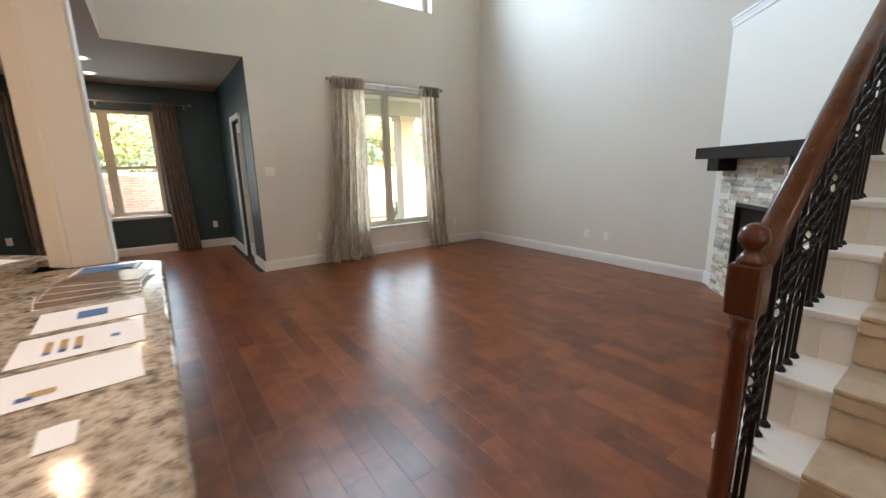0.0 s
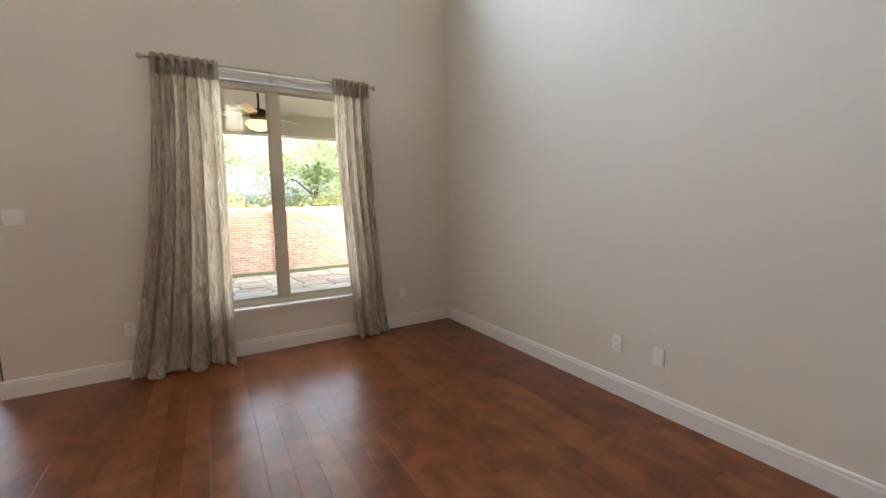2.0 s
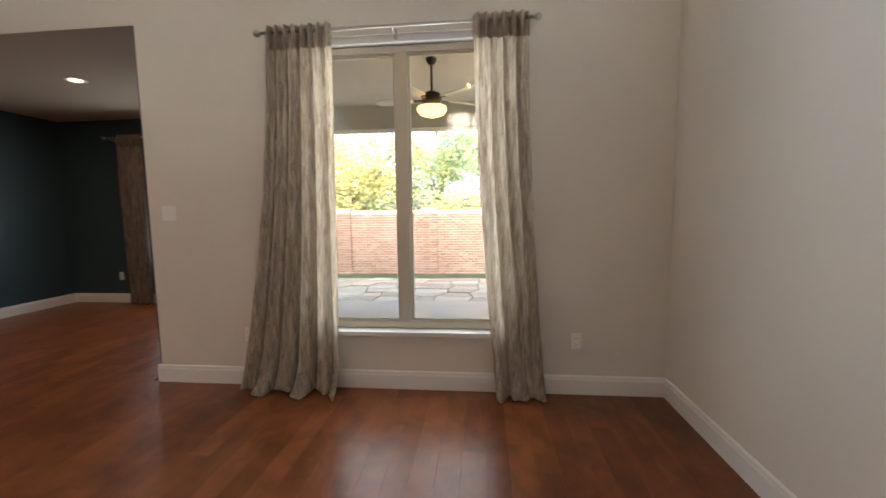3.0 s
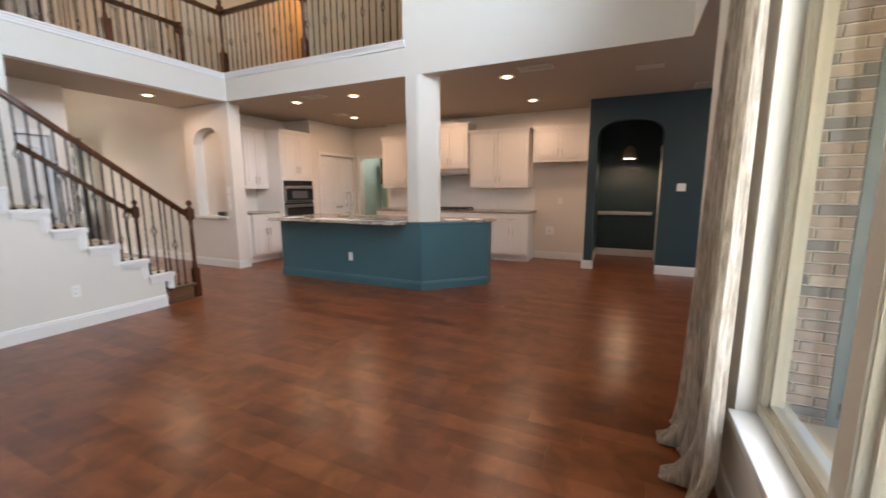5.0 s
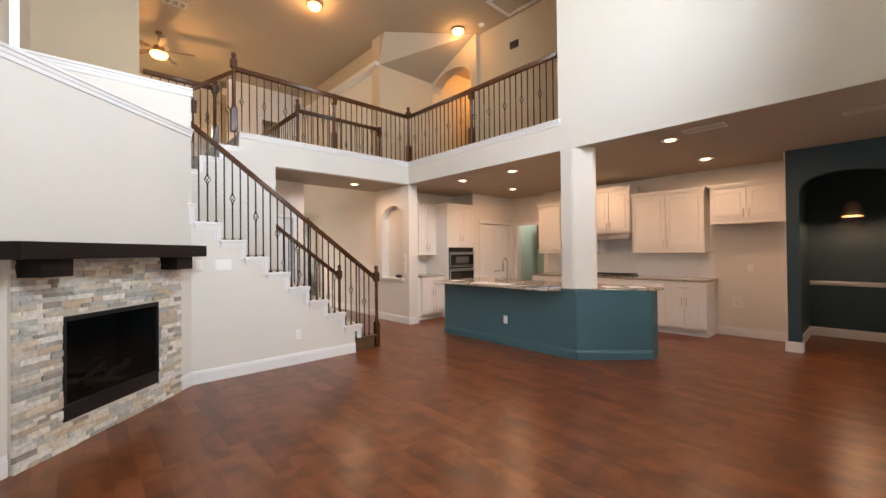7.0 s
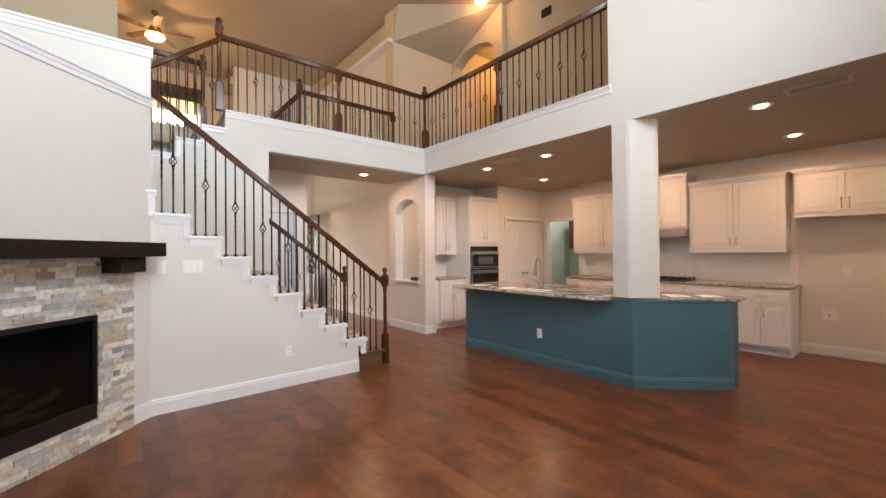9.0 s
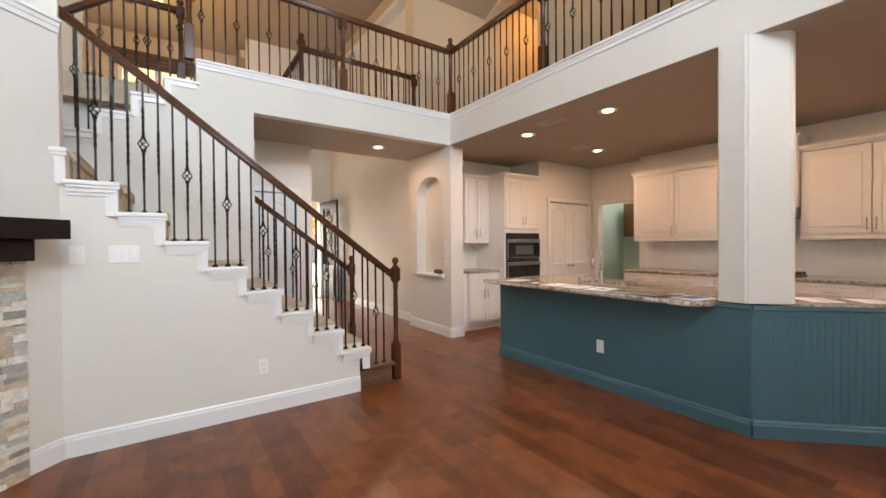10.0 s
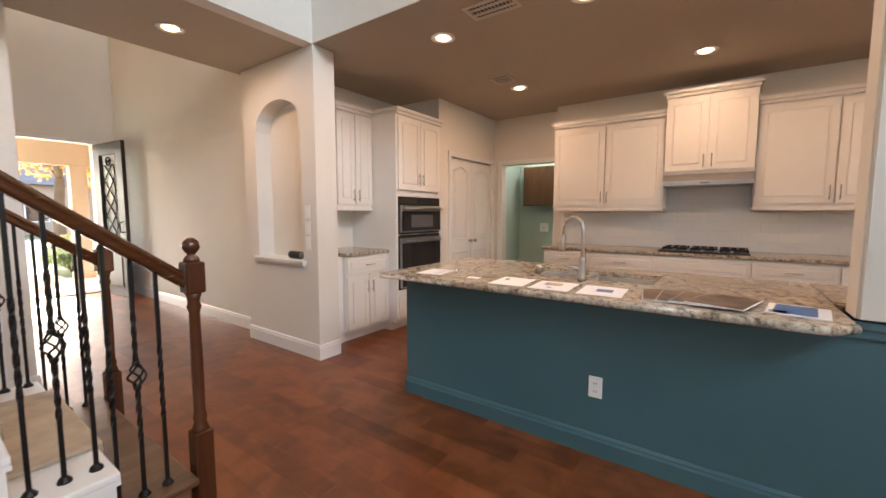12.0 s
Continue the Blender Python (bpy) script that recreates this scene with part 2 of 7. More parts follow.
def granite():
    m = material("speckled_granite", (0.35, 0.3, 0.24), 0.14)
    mp = coords(m)
    n1 = node(m, "ShaderNodeTexNoise", Scale=28.0, Detail=6.0, Roughness=0.6)
    n2 = node(m, "ShaderNodeTexNoise", Scale=75.0, Detail=4.0, Roughness=0.7)
    n3 = node(m, "ShaderNodeTexNoise", Scale=4.0, Detail=3.0, Distortion=1.0)
    for n in (n1, n2, n3):
        link(m, mp, "Vector", n, "Vector")
    base = ramp(m, [(0.33, (0.12, 0.105, 0.09)), (0.42, (0.30, 0.26, 0.21)), (0.50, (0.46, 0.415, 0.345)), (0.68, (0.61, 0.57, 0.50))])
    link(m, n1, "Fac", base, "Fac")
    fleck = ramp(m, [(0.36, (0.10, 0.09, 0.085)), (0.46, (1, 1, 1))])
    link(m, n2, "Fac", fleck, "Fac")
    tint = ramp(m, [(0.35, (0.82, 0.78, 0.74)), (0.65, (1.08, 1.04, 1.0))])
    link(m, n3, "Fac", tint, "Fac")
    a = m.node_tree.nodes.new("ShaderNodeMixRGB")
    b = m.node_tree.nodes.new("ShaderNodeMixRGB")
    for x in (a, b):
        x.blend_type = "MULTIPLY"
        x.inputs["Fac"].default_value = 1.0
    a.inputs["Fac"].default_value = 0.6
    link(m, base, "Color", a, 1)
    link(m, fleck, "Color", a, 2)
    link(m, a, "Color", b, 1)
    link(m, tint, "Color", b, 2)
    link(m, b, "Color", bsdf(m), "Base Color")
    return m


def carpet():
    m = material("beige_carpet", (0.5, 0.4, 0.27), 0.95)
    mp = coords(m)
    n = node(m, "ShaderNodeTexNoise", Scale=260.0, Detail=3.0)
    n2 = node(m, "ShaderNodeTexNoise", Scale=9.0, Detail=4.0)
    link(m, mp, "Vector", n, "Vector")
    link(m, mp, "Vector", n2, "Vector")
    r = ramp(m, [(0.3, (0.45, 0.365, 0.26)), (0.7, (0.62, 0.52, 0.39))])
    link(m, n2, "Fac", r, "Fac")
    link(m, r, "Color", bsdf(m), "Base Color")
    bump(m, n, "Fac", 0.6, 0.008)
    return m


def curtain_cloth(name, dark, light, lin=0.35):
    m = material(name, light, 0.85)
    nt = m.node_tree
    mp = coords(m, (15, 15, 2.1))
    n = node(m, "ShaderNodeTexNoise", Scale=2.2, Detail=7.0, Roughness=0.7, Distortion=1.2)
    link(m, mp, "Vector", n, "Vector")
    r = ramp(m, [(0.38, dark), (0.52, tuple((a + b) / 2 for a, b in zip(dark, light))), (0.66, light)])
    link(m, n, "Fac", r, "Fac")
    link(m, r, "Color", bsdf(m), "Base Color")
    mp2 = coords(m, (1, 1, 1))
    w = node(m, "ShaderNodeTexNoise", Scale=400.0, Detail=2.0)
    link(m, mp2, "Vector", w, "Vector")
    bump(m, w, "Fac", 0.25, 0.003)
    t = nt.nodes.new("ShaderNodeBsdfTranslucent")
    link(m, r, "Color", t, "Color")
    mx = nt.nodes.new("ShaderNodeMixShader")
    mx.inputs[0].default_value = lin
    nt.links.new(bsdf(m).outputs[0], mx.inputs[1])
    nt.links.new(t.outputs[0], mx.inputs[2])
    nt.links.new(mx.outputs[0], nt.nodes["Material Output"].inputs[0])
    return m


M_GRANITE = granite()
M_CARPET = carpet()
M_CURTAIN = curtain_cloth("silvery_woven_curtain", (0.47, 0.415, 0.34), (0.91, 0.865, 0.785), 0.65)
M_CURTAIN2 = curtain_cloth("taupe_curtain", (0.12, 0.10, 0.085), (0.30, 0.255, 0.22), 0.25)

# ---- building blocks ----
def box(bm, x0, x1, y0, y1, z0, z1):
    v = [bm.verts.new(p) for p in ((x0, y0, z0), (x1, y0, z0), (x1, y1, z0), (x0, y1, z0), (x0, y0, z1), (x1, y0, z1), (x1, y1, z1), (x0, y1, z1))]
    for f in ((3, 2, 1, 0), (4, 5, 6, 7), (0, 1, 5, 4), (1, 2, 6, 5), (2, 3, 7, 6), (3, 0, 4, 7)):
        bm.faces.new([v[i] for i in f])
    return v


def boxes(*spec, bevel=0.0):
    bm = bmesh.new()
    for s in spec:
        box(bm, *s)
    if bevel:
        bmesh.ops.bevel(bm, geom=bm.edges[:], offset=bevel, segments=2, affect="EDGES", profile=0.6)
    return bm


def prism(bm, pts, z0, z1):
    lo = [bm.verts.new((x, y, z0)) for x, y in pts]
    hi = [bm.verts.new((x, y, z1)) for x, y in pts]
    bm.faces.new(hi)
    bm.faces.new(lo[::-1])
    for i in range(len(pts)):
        j = (i + 1) % len(pts)
        bm.faces.new((lo[i], lo[j], hi[j], hi[i]))


def extrude_profile(bm, prof, a, b):
    """Profile of (out, up) swept in a straight line from a to b; out is to the left of the way walked."""
    a, b = Vector(a), Vector(b)
    d = (b - a).normalized()
    side = Vector((-d.y, d.x, 0)).normalized()
    up = Vector((0, 0, 1))
    rings = [[bm.verts.new(p + side * o + up * u) for o, u in prof] for p in (a, b)]
    k = len(prof)
    for i in range(k):
        j = (i + 1) % k
        bm.faces.new((rings[0][i], rings[0][j], rings[1][j], rings[1][i]))
    bm.faces.new(rings[0][::-1])
    bm.faces.new(rings[1])


def lathe(bm, prof, cx=0, cy=0, seg=16, cap=True):
    rings = []
    for r, z in prof:
        rings.append([bm.verts.new((cx + r * math.cos(2 * math.pi * i / seg), cy + r * math.sin(2 * math.pi * i / seg), z)) for i in range(seg)])
    for a, b in zip(rings, rings[1:]):
        for i in range(seg):
            j = (i + 1) % seg
            bm.faces.new((a[i], a[j], b[j], b[i]))
    if cap:
        bm.faces.new(rings[0][::-1])
        bm.faces.new(rings[-1])


def tube(bm, pts, r, seg=8):
    """Round bar through the points."""
    pts = [Vector(p) for p in pts]
    rings = []
    for i, p in enumerate(pts):
        d = (pts[min(i + 1, len(pts) - 1)] - pts[max(i - 1, 0)]).normalized()
        ref = Vector((0, 0, 1)) if abs(d.z) < 0.9 else Vector((1, 0, 0))
        u = d.cross(ref).normalized()
        v = d.cross(u).normalized()
        rings.append([bm.verts.new(p + (u * math.cos(2 * math.pi * k / seg) + v * math.sin(2 * math.pi * k / seg)) * r) for k in range(seg)])
    for a, b in zip(rings, rings[1:]):
        for i in range(seg):
            j = (i + 1) % seg
            bm.faces.new((a[i], a[j], b[j], b[i]))
    bm.faces.new(rings[0][::-1])
    bm.faces.new(rings[-1])


def mesh_object(name, bm, mat, smooth=False):
    bmesh.ops.recalc_face_normals(bm, faces=bm.faces[:])
    me = bpy.data.meshes.new(name)
    bm.to_mesh(me)
    bm.free()
    me.materials.append(mat)
    if smooth:
        me.polygons.foreach_set("use_smooth", [True] * len(me.polygons))
    return new(name, me)


def part(name, bm, mat, parent, label="", smooth=False):
    ob = mesh_object(name, bm, mat, smooth)
    ob.parent = parent
    if parent.parent is None:
        ob.matrix_parent_inverse = parent.matrix_basis.inverted()
    if label:
        ob["label"] = label
    return ob


def local_part(name, bm, mat, parent, label="", smooth=False, m=None):
    """A part built in its thing's own axes."""
    ob = mesh_object(name, bm, mat, smooth)
    ob.parent = parent
    if m is not None:
        ob.matrix_basis = m
    if label:
        ob["label"] = label
    return ob


def shared_part(name, mesh, parent, m):
    ob = new(name, mesh)
    ob.parent = parent
    ob.matrix_basis = m
    return ob


def thing(name, label, category, m=None, group=""):
    ob = new(name)
    ob.empty_display_size = 0.1
    if m is not None:
        ob.matrix_basis = m
    return tagged(ob, label, category, group)


def structure(name, bm, mat, label, category="wall", smooth=False):
    return tagged(mesh_object(name, bm, mat, smooth), label, category, "", "structure")


def wall_cells(bm, axis, t0, t1, u0, u1, v0, v1, holes=()):
    """A wall slab with rectangular openings. axis: the thin one."""
    us = sorted({u0, u1, *[h[0] for h in holes], *[h[1] for h in holes]})
    vs = sorted({v0, v1, *[h[2] for h in holes], *[h[3] for h in holes]})
    us = [u for u in us if u0 <= u <= u1]
    vs = [v for v in vs if v0 <= v <= v1]

    def solid(i, j):
        if not (0 <= i < len(us) - 1 and 0 <= j < len(vs) - 1):
            return False
        cu, cv = (us[i] + us[i + 1]) / 2, (vs[j] + vs[j + 1]) / 2
        return not any(a < cu < b and c < cv < d for a, b, c, d in holes)

    def p(t, u, v):
        return (t, u, v) if axis == "x" else (u, t, v)

    def quad(*q):
        bm.faces.new([bm.verts.new(c) for c in q])

    for i in range(len(us) - 1):
        for j in range(len(vs) - 1):
            if not solid(i, j):
                continue
            a, b, c, d = us[i], us[i + 1], vs[j], vs[j + 1]
            for t in (t0, t1):
                quad(p(t, a, c), p(t, b, c), p(t, b, d), p(t, a, d))
            if not solid(i - 1, j):
                quad(p(t0, a, c), p(t1, a, c), p(t1, a, d), p(t0, a, d))
            if not solid(i + 1, j):
                quad(p(t0, b, c), p(t1, b, c), p(t1, b, d), p(t0, b, d))
            if not solid(i, j - 1):
                quad(p(t0, a, c), p(t1, a, c), p(t1, b, c), p(t0, b, c))
            if not solid(i, j + 1):
                quad(p(t0, a, d), p(t1, a, d), p(t1, b, d), p(t0, b, d))
    bmesh.ops.remove_doubles(bm, verts=bm.verts[:], dist=1e-5)


def wall(name, axis, t0, t1, u0, u1, v0, v1, mat, label, holes=()):
    bm = bmesh.new()
    wall_cells(bm, axis, t0, t1, u0, u1, v0, v1, holes)
    return structure(name, bm, mat, label)


# ---- the shell ----
H1, HK, F2, H2 = 2.72, 2.722, 3.12, 6.10
NY = 2.62      # nook's far wall
KX = -8.27     # kitchen's back wall
HX = -5.18     # plane of the kitchen header
HY = -6.375    # plane of the stair-side header

wall("wall_north_outer", "y", 0.147, 0.22, -3.84, 0.22, -0.2, H2, M_MORTAR, "masonry behind the living room wall", [(-2.95, -0.75, 0.40, 2.62), (-3.76, -1.0, 3.73, 5.55)])
wall("wall_north", "y", 0.0, 0.145, -3.84, 0.22, -0.2, H2, M_WALL, "tall greige painted living room wall with two stacked windows", [(-2.53, -1.07, 0.44, 2.56), (-3.76, -1.0, 3.73, 5.55)])
wall("wall_north_header", "y", 0.0, 0.22, -5.33, -3.84, H1 + 0.006, H2, M_WALL, "greige upper wall above the breakfast nook opening")
wall("wall_east", "x", 0.0, 0.22, -13.2, 0.0, -0.2, H2, M_WALL, "tall plain greige wall of the living room", [(-6.5, -5.66, 3.35, 4.5)])
wall("wall_nook_east", "x", -3.85, -3.70, 0.002, NY, 0.0, HK, M_TEAL, "dark slate teal nook wall with a glass patio door", [(0.64, 1.30, 0.0, 2.08)])
wall("wall_nook_north", "y", NY, NY + 0.15, -7.72, -3.70, 0.0, HK, M_TEAL, "dark slate teal nook wall with a double window", [(-6.10, -4.80, 0.62, 2.34)])
bm = bmesh.new()
wall_cells(bm, "x", -7.72, -7.57, -1.09, NY, 0.0, HK, [(-0.95, -0.02, 0.0, 2.38)])
for i in range(12):
    # spandrels of the flat arch
    for s in (-1, 1):
        a0, a1 = i / 12, (i + 1) / 12
        ya, yb = -0.485 + s * 0.465 * a0, -0.485 + s * 0.465 * a1
        za = 2.15 + 0.23 * math.sqrt(max(0, 1 - a0 ** 2.4))
        zb = 2.15 + 0.23 * math.sqrt(max(0, 1 - a1 ** 2.4))
        q = [(ya, 2.381), (ya, za), (yb, zb), (yb, 2.381)]
        lo = [bm.verts.new((-7.72, y, z)) for y, z in q]
        hi = [bm.verts.new((-7.57, y, z)) for y, z in q]
        bm.faces.new(lo), bm.faces.new(hi[::-1])
        bm.faces.new((lo[1], lo[2], hi[2], hi[1]))
bmesh.ops.remove_doubles(bm, verts=bm.verts[:], dist=1e-4)
structure("wall_nook_west", bm, M_TEAL, "dark slate teal wall with an arched opening")
wall("wall_fridge_side", "y", -1.10, -1.085, KX, -7.56, 0.0, HK, M_WALL, "greige return beside the empty refrigerator bay")
bm = boxes((-9.3, -7.725, -1.08, -1.0, 0, HK), (-9.3, -7.725, 0.05, 0.15, 0, HK), (-9.3, -9.2, -1.0, 0.05, 0, HK))
structure("wall_passage", bm, M_TEAL, "dark teal walls of the small passage behind the arch")
wall("wall_kitchen_west", "x", KX - 0.15, KX, -5.37, -1.085, 0.0, HK, M_WALL, "greige kitchen wall behind the cabinets")
wall("wall_kitchen_door", "x", -8.65, -8.50, -6.42, -5.37, 0.0, HK, M_WALL, "greige wall with an open doorway to the laundry", [(-6.28, -5.47, 0.0, 2.04)])
wall("wall_kitchen_step", "y", -5.372, -5.36, -8.5, KX - 0.14, 0.0, HK, M_WALL, "short greige return beside the laundry doorway")
wall("wall_pantry", "y", -6.56, -6.42, -8.65, -7.04, 0.0, HK, M_WALL, "greige wall around the double pantry doors", [(-8.42, -7.30, 0.0, 2.05)])
wall("wall_pantry_side", "x", -7.065, -7.045, -7.1, -6.562, 0.0, HK, M_WALL, "greige return beside the oven cabinet")
wall("wall_pantry_back", "y", -7.2, -7.1, -8.65, -5.40, 0.0, HK, M_WALL, "greige kitchen side wall behind cabinets")
bm = bmesh.new()
wall_cells(bm, "x", -5.40, HX, -7.53, HY, 0.0, H1, [(-7.31, -6.575, 0.88, 2.36)])
box(bm, -5.40, -5.34, -7.31, -6.575, 0.88, 2.36)
cyn, rn = -6.9425, 0.3675
for i in range(12):
    for s in (-1, 1):
        a0, a1 = i / 12, (i + 1) / 12
        ya, yb = cyn + s * rn * a0, cyn + s * rn * a1
        za, zb = 2.10 + 0.255 * math.sqrt(max(0, 1 - a0 * a0)), 2.10 + 0.255 * math.sqrt(max(0, 1 - a1 * a1))
        q = [(ya, 2.361), (ya, za), (yb, zb), (yb, 2.361)]
        lo = [bm.verts.new((-5.34, y, z)) for y, z in q]
        hi = [bm.verts.new((HX - 0.0005, y, z)) for y, z in q]
        bm.faces.new(lo), bm.faces.new(hi[::-1])
        bm.faces.new((lo[1], lo[2], hi[2], hi[1]))
bmesh.ops.remove_doubles(bm, verts=bm.verts[:], dist=1e-4)
structure("wall_niche", bm, M_WALL, "greige wall end with a tall arched niche")
wall("wall_foyer_west", "x", -5.45, -5.33, -12.1, -7.53, 0.0, 5.49, M_WALL, "tall plain greige foyer wall")
wall("wall_foyer_east", "x", -3.57, -3.45, -12.1, -7.62, 0.0, F2, M_WALL, "greige foyer wall beside the closet")
bm = bmesh.new()
wall_cells(bm, "y", -12.1, -11.9, -5.45, -3.40, 0.0, H2, [(-5.03, -4.05, 0.0, 2.42), (-4.79, -4.20, 4.2, 5.30)])
wall_cells(bm, "y", -12.1, -11.9, -3.40, -1.0, 0.0, F2 - 0.26)
structure("wall_foyer_south", bm, M_WALL, "greige foyer wall around the open front door and a high window")
wall("wall_closet", "y", -7.62, -7.5, -3.57, 0.0, 0.0, F2 - 0.02, M_WALL, "greige wall with a white closet door under the stairs", [(-3.36, -2.62, 0.0, 2.05)])
def stepped(bm, pts, y0, y1):
    """A wall with a stepped outline of (x, z) points."""
    a = [bm.verts.new((x, y0, z)) for x, z in pts]
    b = [bm.verts.new((x, y1, z)) for x, z in pts]
    bm.faces.new(a), bm.faces.new(b[::-1])
    for i in range(len(pts)):
        j = (i + 1) % len(pts)
        bm.faces.new((a[i], a[j], b[j], b[i]))


# wall under the stair-side rail; the header over the hall opening belongs to it
bm = bmesh.new()
wall_cells(bm, "y", -6.50, HY, -5.18, -2.15, 0.0, F2, [(-5.18, -2.657, 0.0, H1)])
prof = [(-2.15, 0.0)]
for k in range(15, 10, -1):
    xa = -2.15 + 0.2535 * (15 - k)
    prof += [(xa, 0.195 * k - 0.031), (xa + 0.2535 if k > 11 else -0.001, 0.195 * k - 0.031)]
prof += [(-0.001, 0.0)]
stepped(bm, prof, -6.50, HY)
structure("wall_hall", bm, M_WALL, "greige wall rising in steps along the upper flight")
wall("wall_kitchen_header", "x", -5.33, HX, -6.376, 0.0, H1 + 0.006, F2, M_WALL, "greige header beam along the kitchen", [])
wall("wall_kitchen_upper", "x", -5.33, HX, -3.10, 0.0, F2, H2, M_WALL, "tall greige wall above the kitchen opening")
# chase of the corner fireplace with its plant ledge, and the guard wall of the landing behind
FD = pose(0, -3.87, 0, 0, 0, 225)
S0, S1, FZ0, FZ1, FS0, FS1 = 0.20, 1.72, 0.20, 0.955, 0.52, 1.41
bm = bmesh.new()
wall_cells(bm, "y", 0.0, 0.08, 0.0, 1.93, 0.0, 2.699, [(FS0 + 0.01, FS1 - 0.01, FZ0 + 0.01, FZ1 - 0.01)])
bmesh.ops.transform(bm, matrix=FD, verts=bm.verts[:])
prism(bm, [(-0.06, -4.01), (-1.30, -5.232), (-0.06, -5.232)], 2.64, 2.70)
structure("wall_fireplace", bm, M_WALL, "greige diagonal wall of the corner fireplace")
wall("wall_landing_guard", "y", -5.35, -5.235, -1.365, 0.0, 0.0, 3.13, M_WALL, "greige half wall guarding the stair landing")
bm = bmesh.new()
prof = [(-3.33, 0.0), (-3.33, 0.39 - 0.031)]
for k in range(3, 11):
    xa = -3.42 + 0.2535 * (k - 2)
    prof += [(xa, 0.195 * (k - 1) - 0.031), (xa, 0.195 * k - 0.031)]
prof += [(-1.1385, 0.195 * 10 - 0.031), (-1.1385, 0.0)]
stepped(bm, prof, -5.35, -5.23)
structure("wall_stair", bm, M_WALL, "greige stepped wall under the lower flight")
structure("ceiling_main", boxes((-9.5, 0.3, -13.3, 0.3, H2, H2 + 0.15)), M_CEIL, "high flat painted ceiling", "ceiling")
structure("ceiling_kitchen", boxes((-8.7, -5.405, -7.2, -6.376, HK, HK + 0.1), (-8.7, HX - 0.001, -6.376, 0.001, HK, H1 + 0.006), (-9.4, -3.846, 0.001, NY + 0.15, HK, H1 + 0.006), (-9.4, -8.7, -1.1, 0.001, HK, HK + 0.09)), M_CEIL, "painted kitchen and nook ceiling", "ceiling")
structure("ceiling_hall", boxes((-5.34, -2.657, -7.62, -6.495, H1 + 0.004, H1 + 0.1)), M_CEIL, "painted soffit of the hall", "ceiling")
structure("floor_upper", boxes((-9.4, -5.335, -7.62, -1.0, F2 - 0.25, F2), (-9.4, -5.46, -13.2, -7.62, F2 - 0.25, F2), (-5.335, -2.15, -7.61, -6.505, F2 - 0.25, F2), (-3.46, -2.15, -13.2, -7.61, F2 - 0.25, F2), (-2.15, 0.0, -13.2, -7.3, F2 - 0.25, F2)), M_CARPET, "beige carpeted upper floor", "floor")
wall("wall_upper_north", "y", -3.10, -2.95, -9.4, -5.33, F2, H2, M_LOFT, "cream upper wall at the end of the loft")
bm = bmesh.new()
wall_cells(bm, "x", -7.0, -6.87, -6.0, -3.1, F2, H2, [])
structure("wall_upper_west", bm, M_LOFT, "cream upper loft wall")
bm = bmesh.new()
wall_cells(bm, "x", -7.0, -6.75, -7.62, -6.0, F2, H2, [(-7.42, -6.17, F2, 5.60)])
for i in range(12):
    for s in (-1, 1):
        a0, a1 = i / 12, (i + 1) / 12
        ya, yb = -6.795 + s * 0.625 * a0, -6.795 + s * 0.625 * a1
        za, zb = 5.24 + 0.35 * math.sqrt(max(0, 1 - a0 * a0)), 5.24 + 0.35 * math.sqrt(max(0, 1 - a1 * a1))
        q = [(ya, 5.601), (ya, za), (yb, zb), (yb, 5.601)]
        lo = [bm.verts.new((-7.0, y, z)) for y, z in q]
        hi = [bm.verts.new((-6.75, y, z)) for y, z in q]
        bm.faces.new(lo), bm.faces.new(hi[::-1])
        bm.faces.new((lo[1], lo[2], hi[2], hi[1]))
bmesh.ops.remove_doubles(bm, verts=bm.verts[:], dist=1e-4)
structure("wall_upper_arch", bm, M_LOFT, "cream upper wall with an arched opening")
wall("wall_upper_hallway", "y", -7.85, -7.7, -9.3, -7.0, F2, H2, M_LOFT, "cream side wall of the upper hallway")
wall("wall_upper_hallway_end", "y", -5.75, -5.6, -9.3, -7.0, F2, H2, M_LOFT, "cream end wall of the upper hallway")
bm = bmesh.new()
hip = [bm.verts.new(p) for p in ((-5.251, -7.449, 5.47), (-5.251, -7.449, H2 - 0.002), (-6.749, -7.449, 5.47), (-6.749, -6.05, H2 - 0.002), (-5.251, -7.25, H2 - 0.002))]
for f in ((0, 2, 3), (0, 3, 4), (0, 4, 1)):
    bm.faces.new([hip[i] for i in f])
structure("ceiling_loft_slope", bm, M_CEIL, "sloped painted ceiling over the loft corner", "ceiling")
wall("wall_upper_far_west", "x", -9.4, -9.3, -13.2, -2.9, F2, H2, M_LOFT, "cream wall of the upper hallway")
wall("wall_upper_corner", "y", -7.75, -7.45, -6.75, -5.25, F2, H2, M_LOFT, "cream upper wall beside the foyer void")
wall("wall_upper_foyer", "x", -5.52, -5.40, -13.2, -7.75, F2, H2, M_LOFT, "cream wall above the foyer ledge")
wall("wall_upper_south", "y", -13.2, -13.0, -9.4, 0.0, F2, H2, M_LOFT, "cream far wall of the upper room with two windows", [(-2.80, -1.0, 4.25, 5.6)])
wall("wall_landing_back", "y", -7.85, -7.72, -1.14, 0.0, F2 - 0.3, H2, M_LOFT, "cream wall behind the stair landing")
bm = boxes((-5.335, -5.14, -12.1, -7.45, 5.44, 5.52), bevel=0.006)
structure("trim_foyer_ledge", bm, M_TRIM, "white ledge along the foyer wall", "trim")

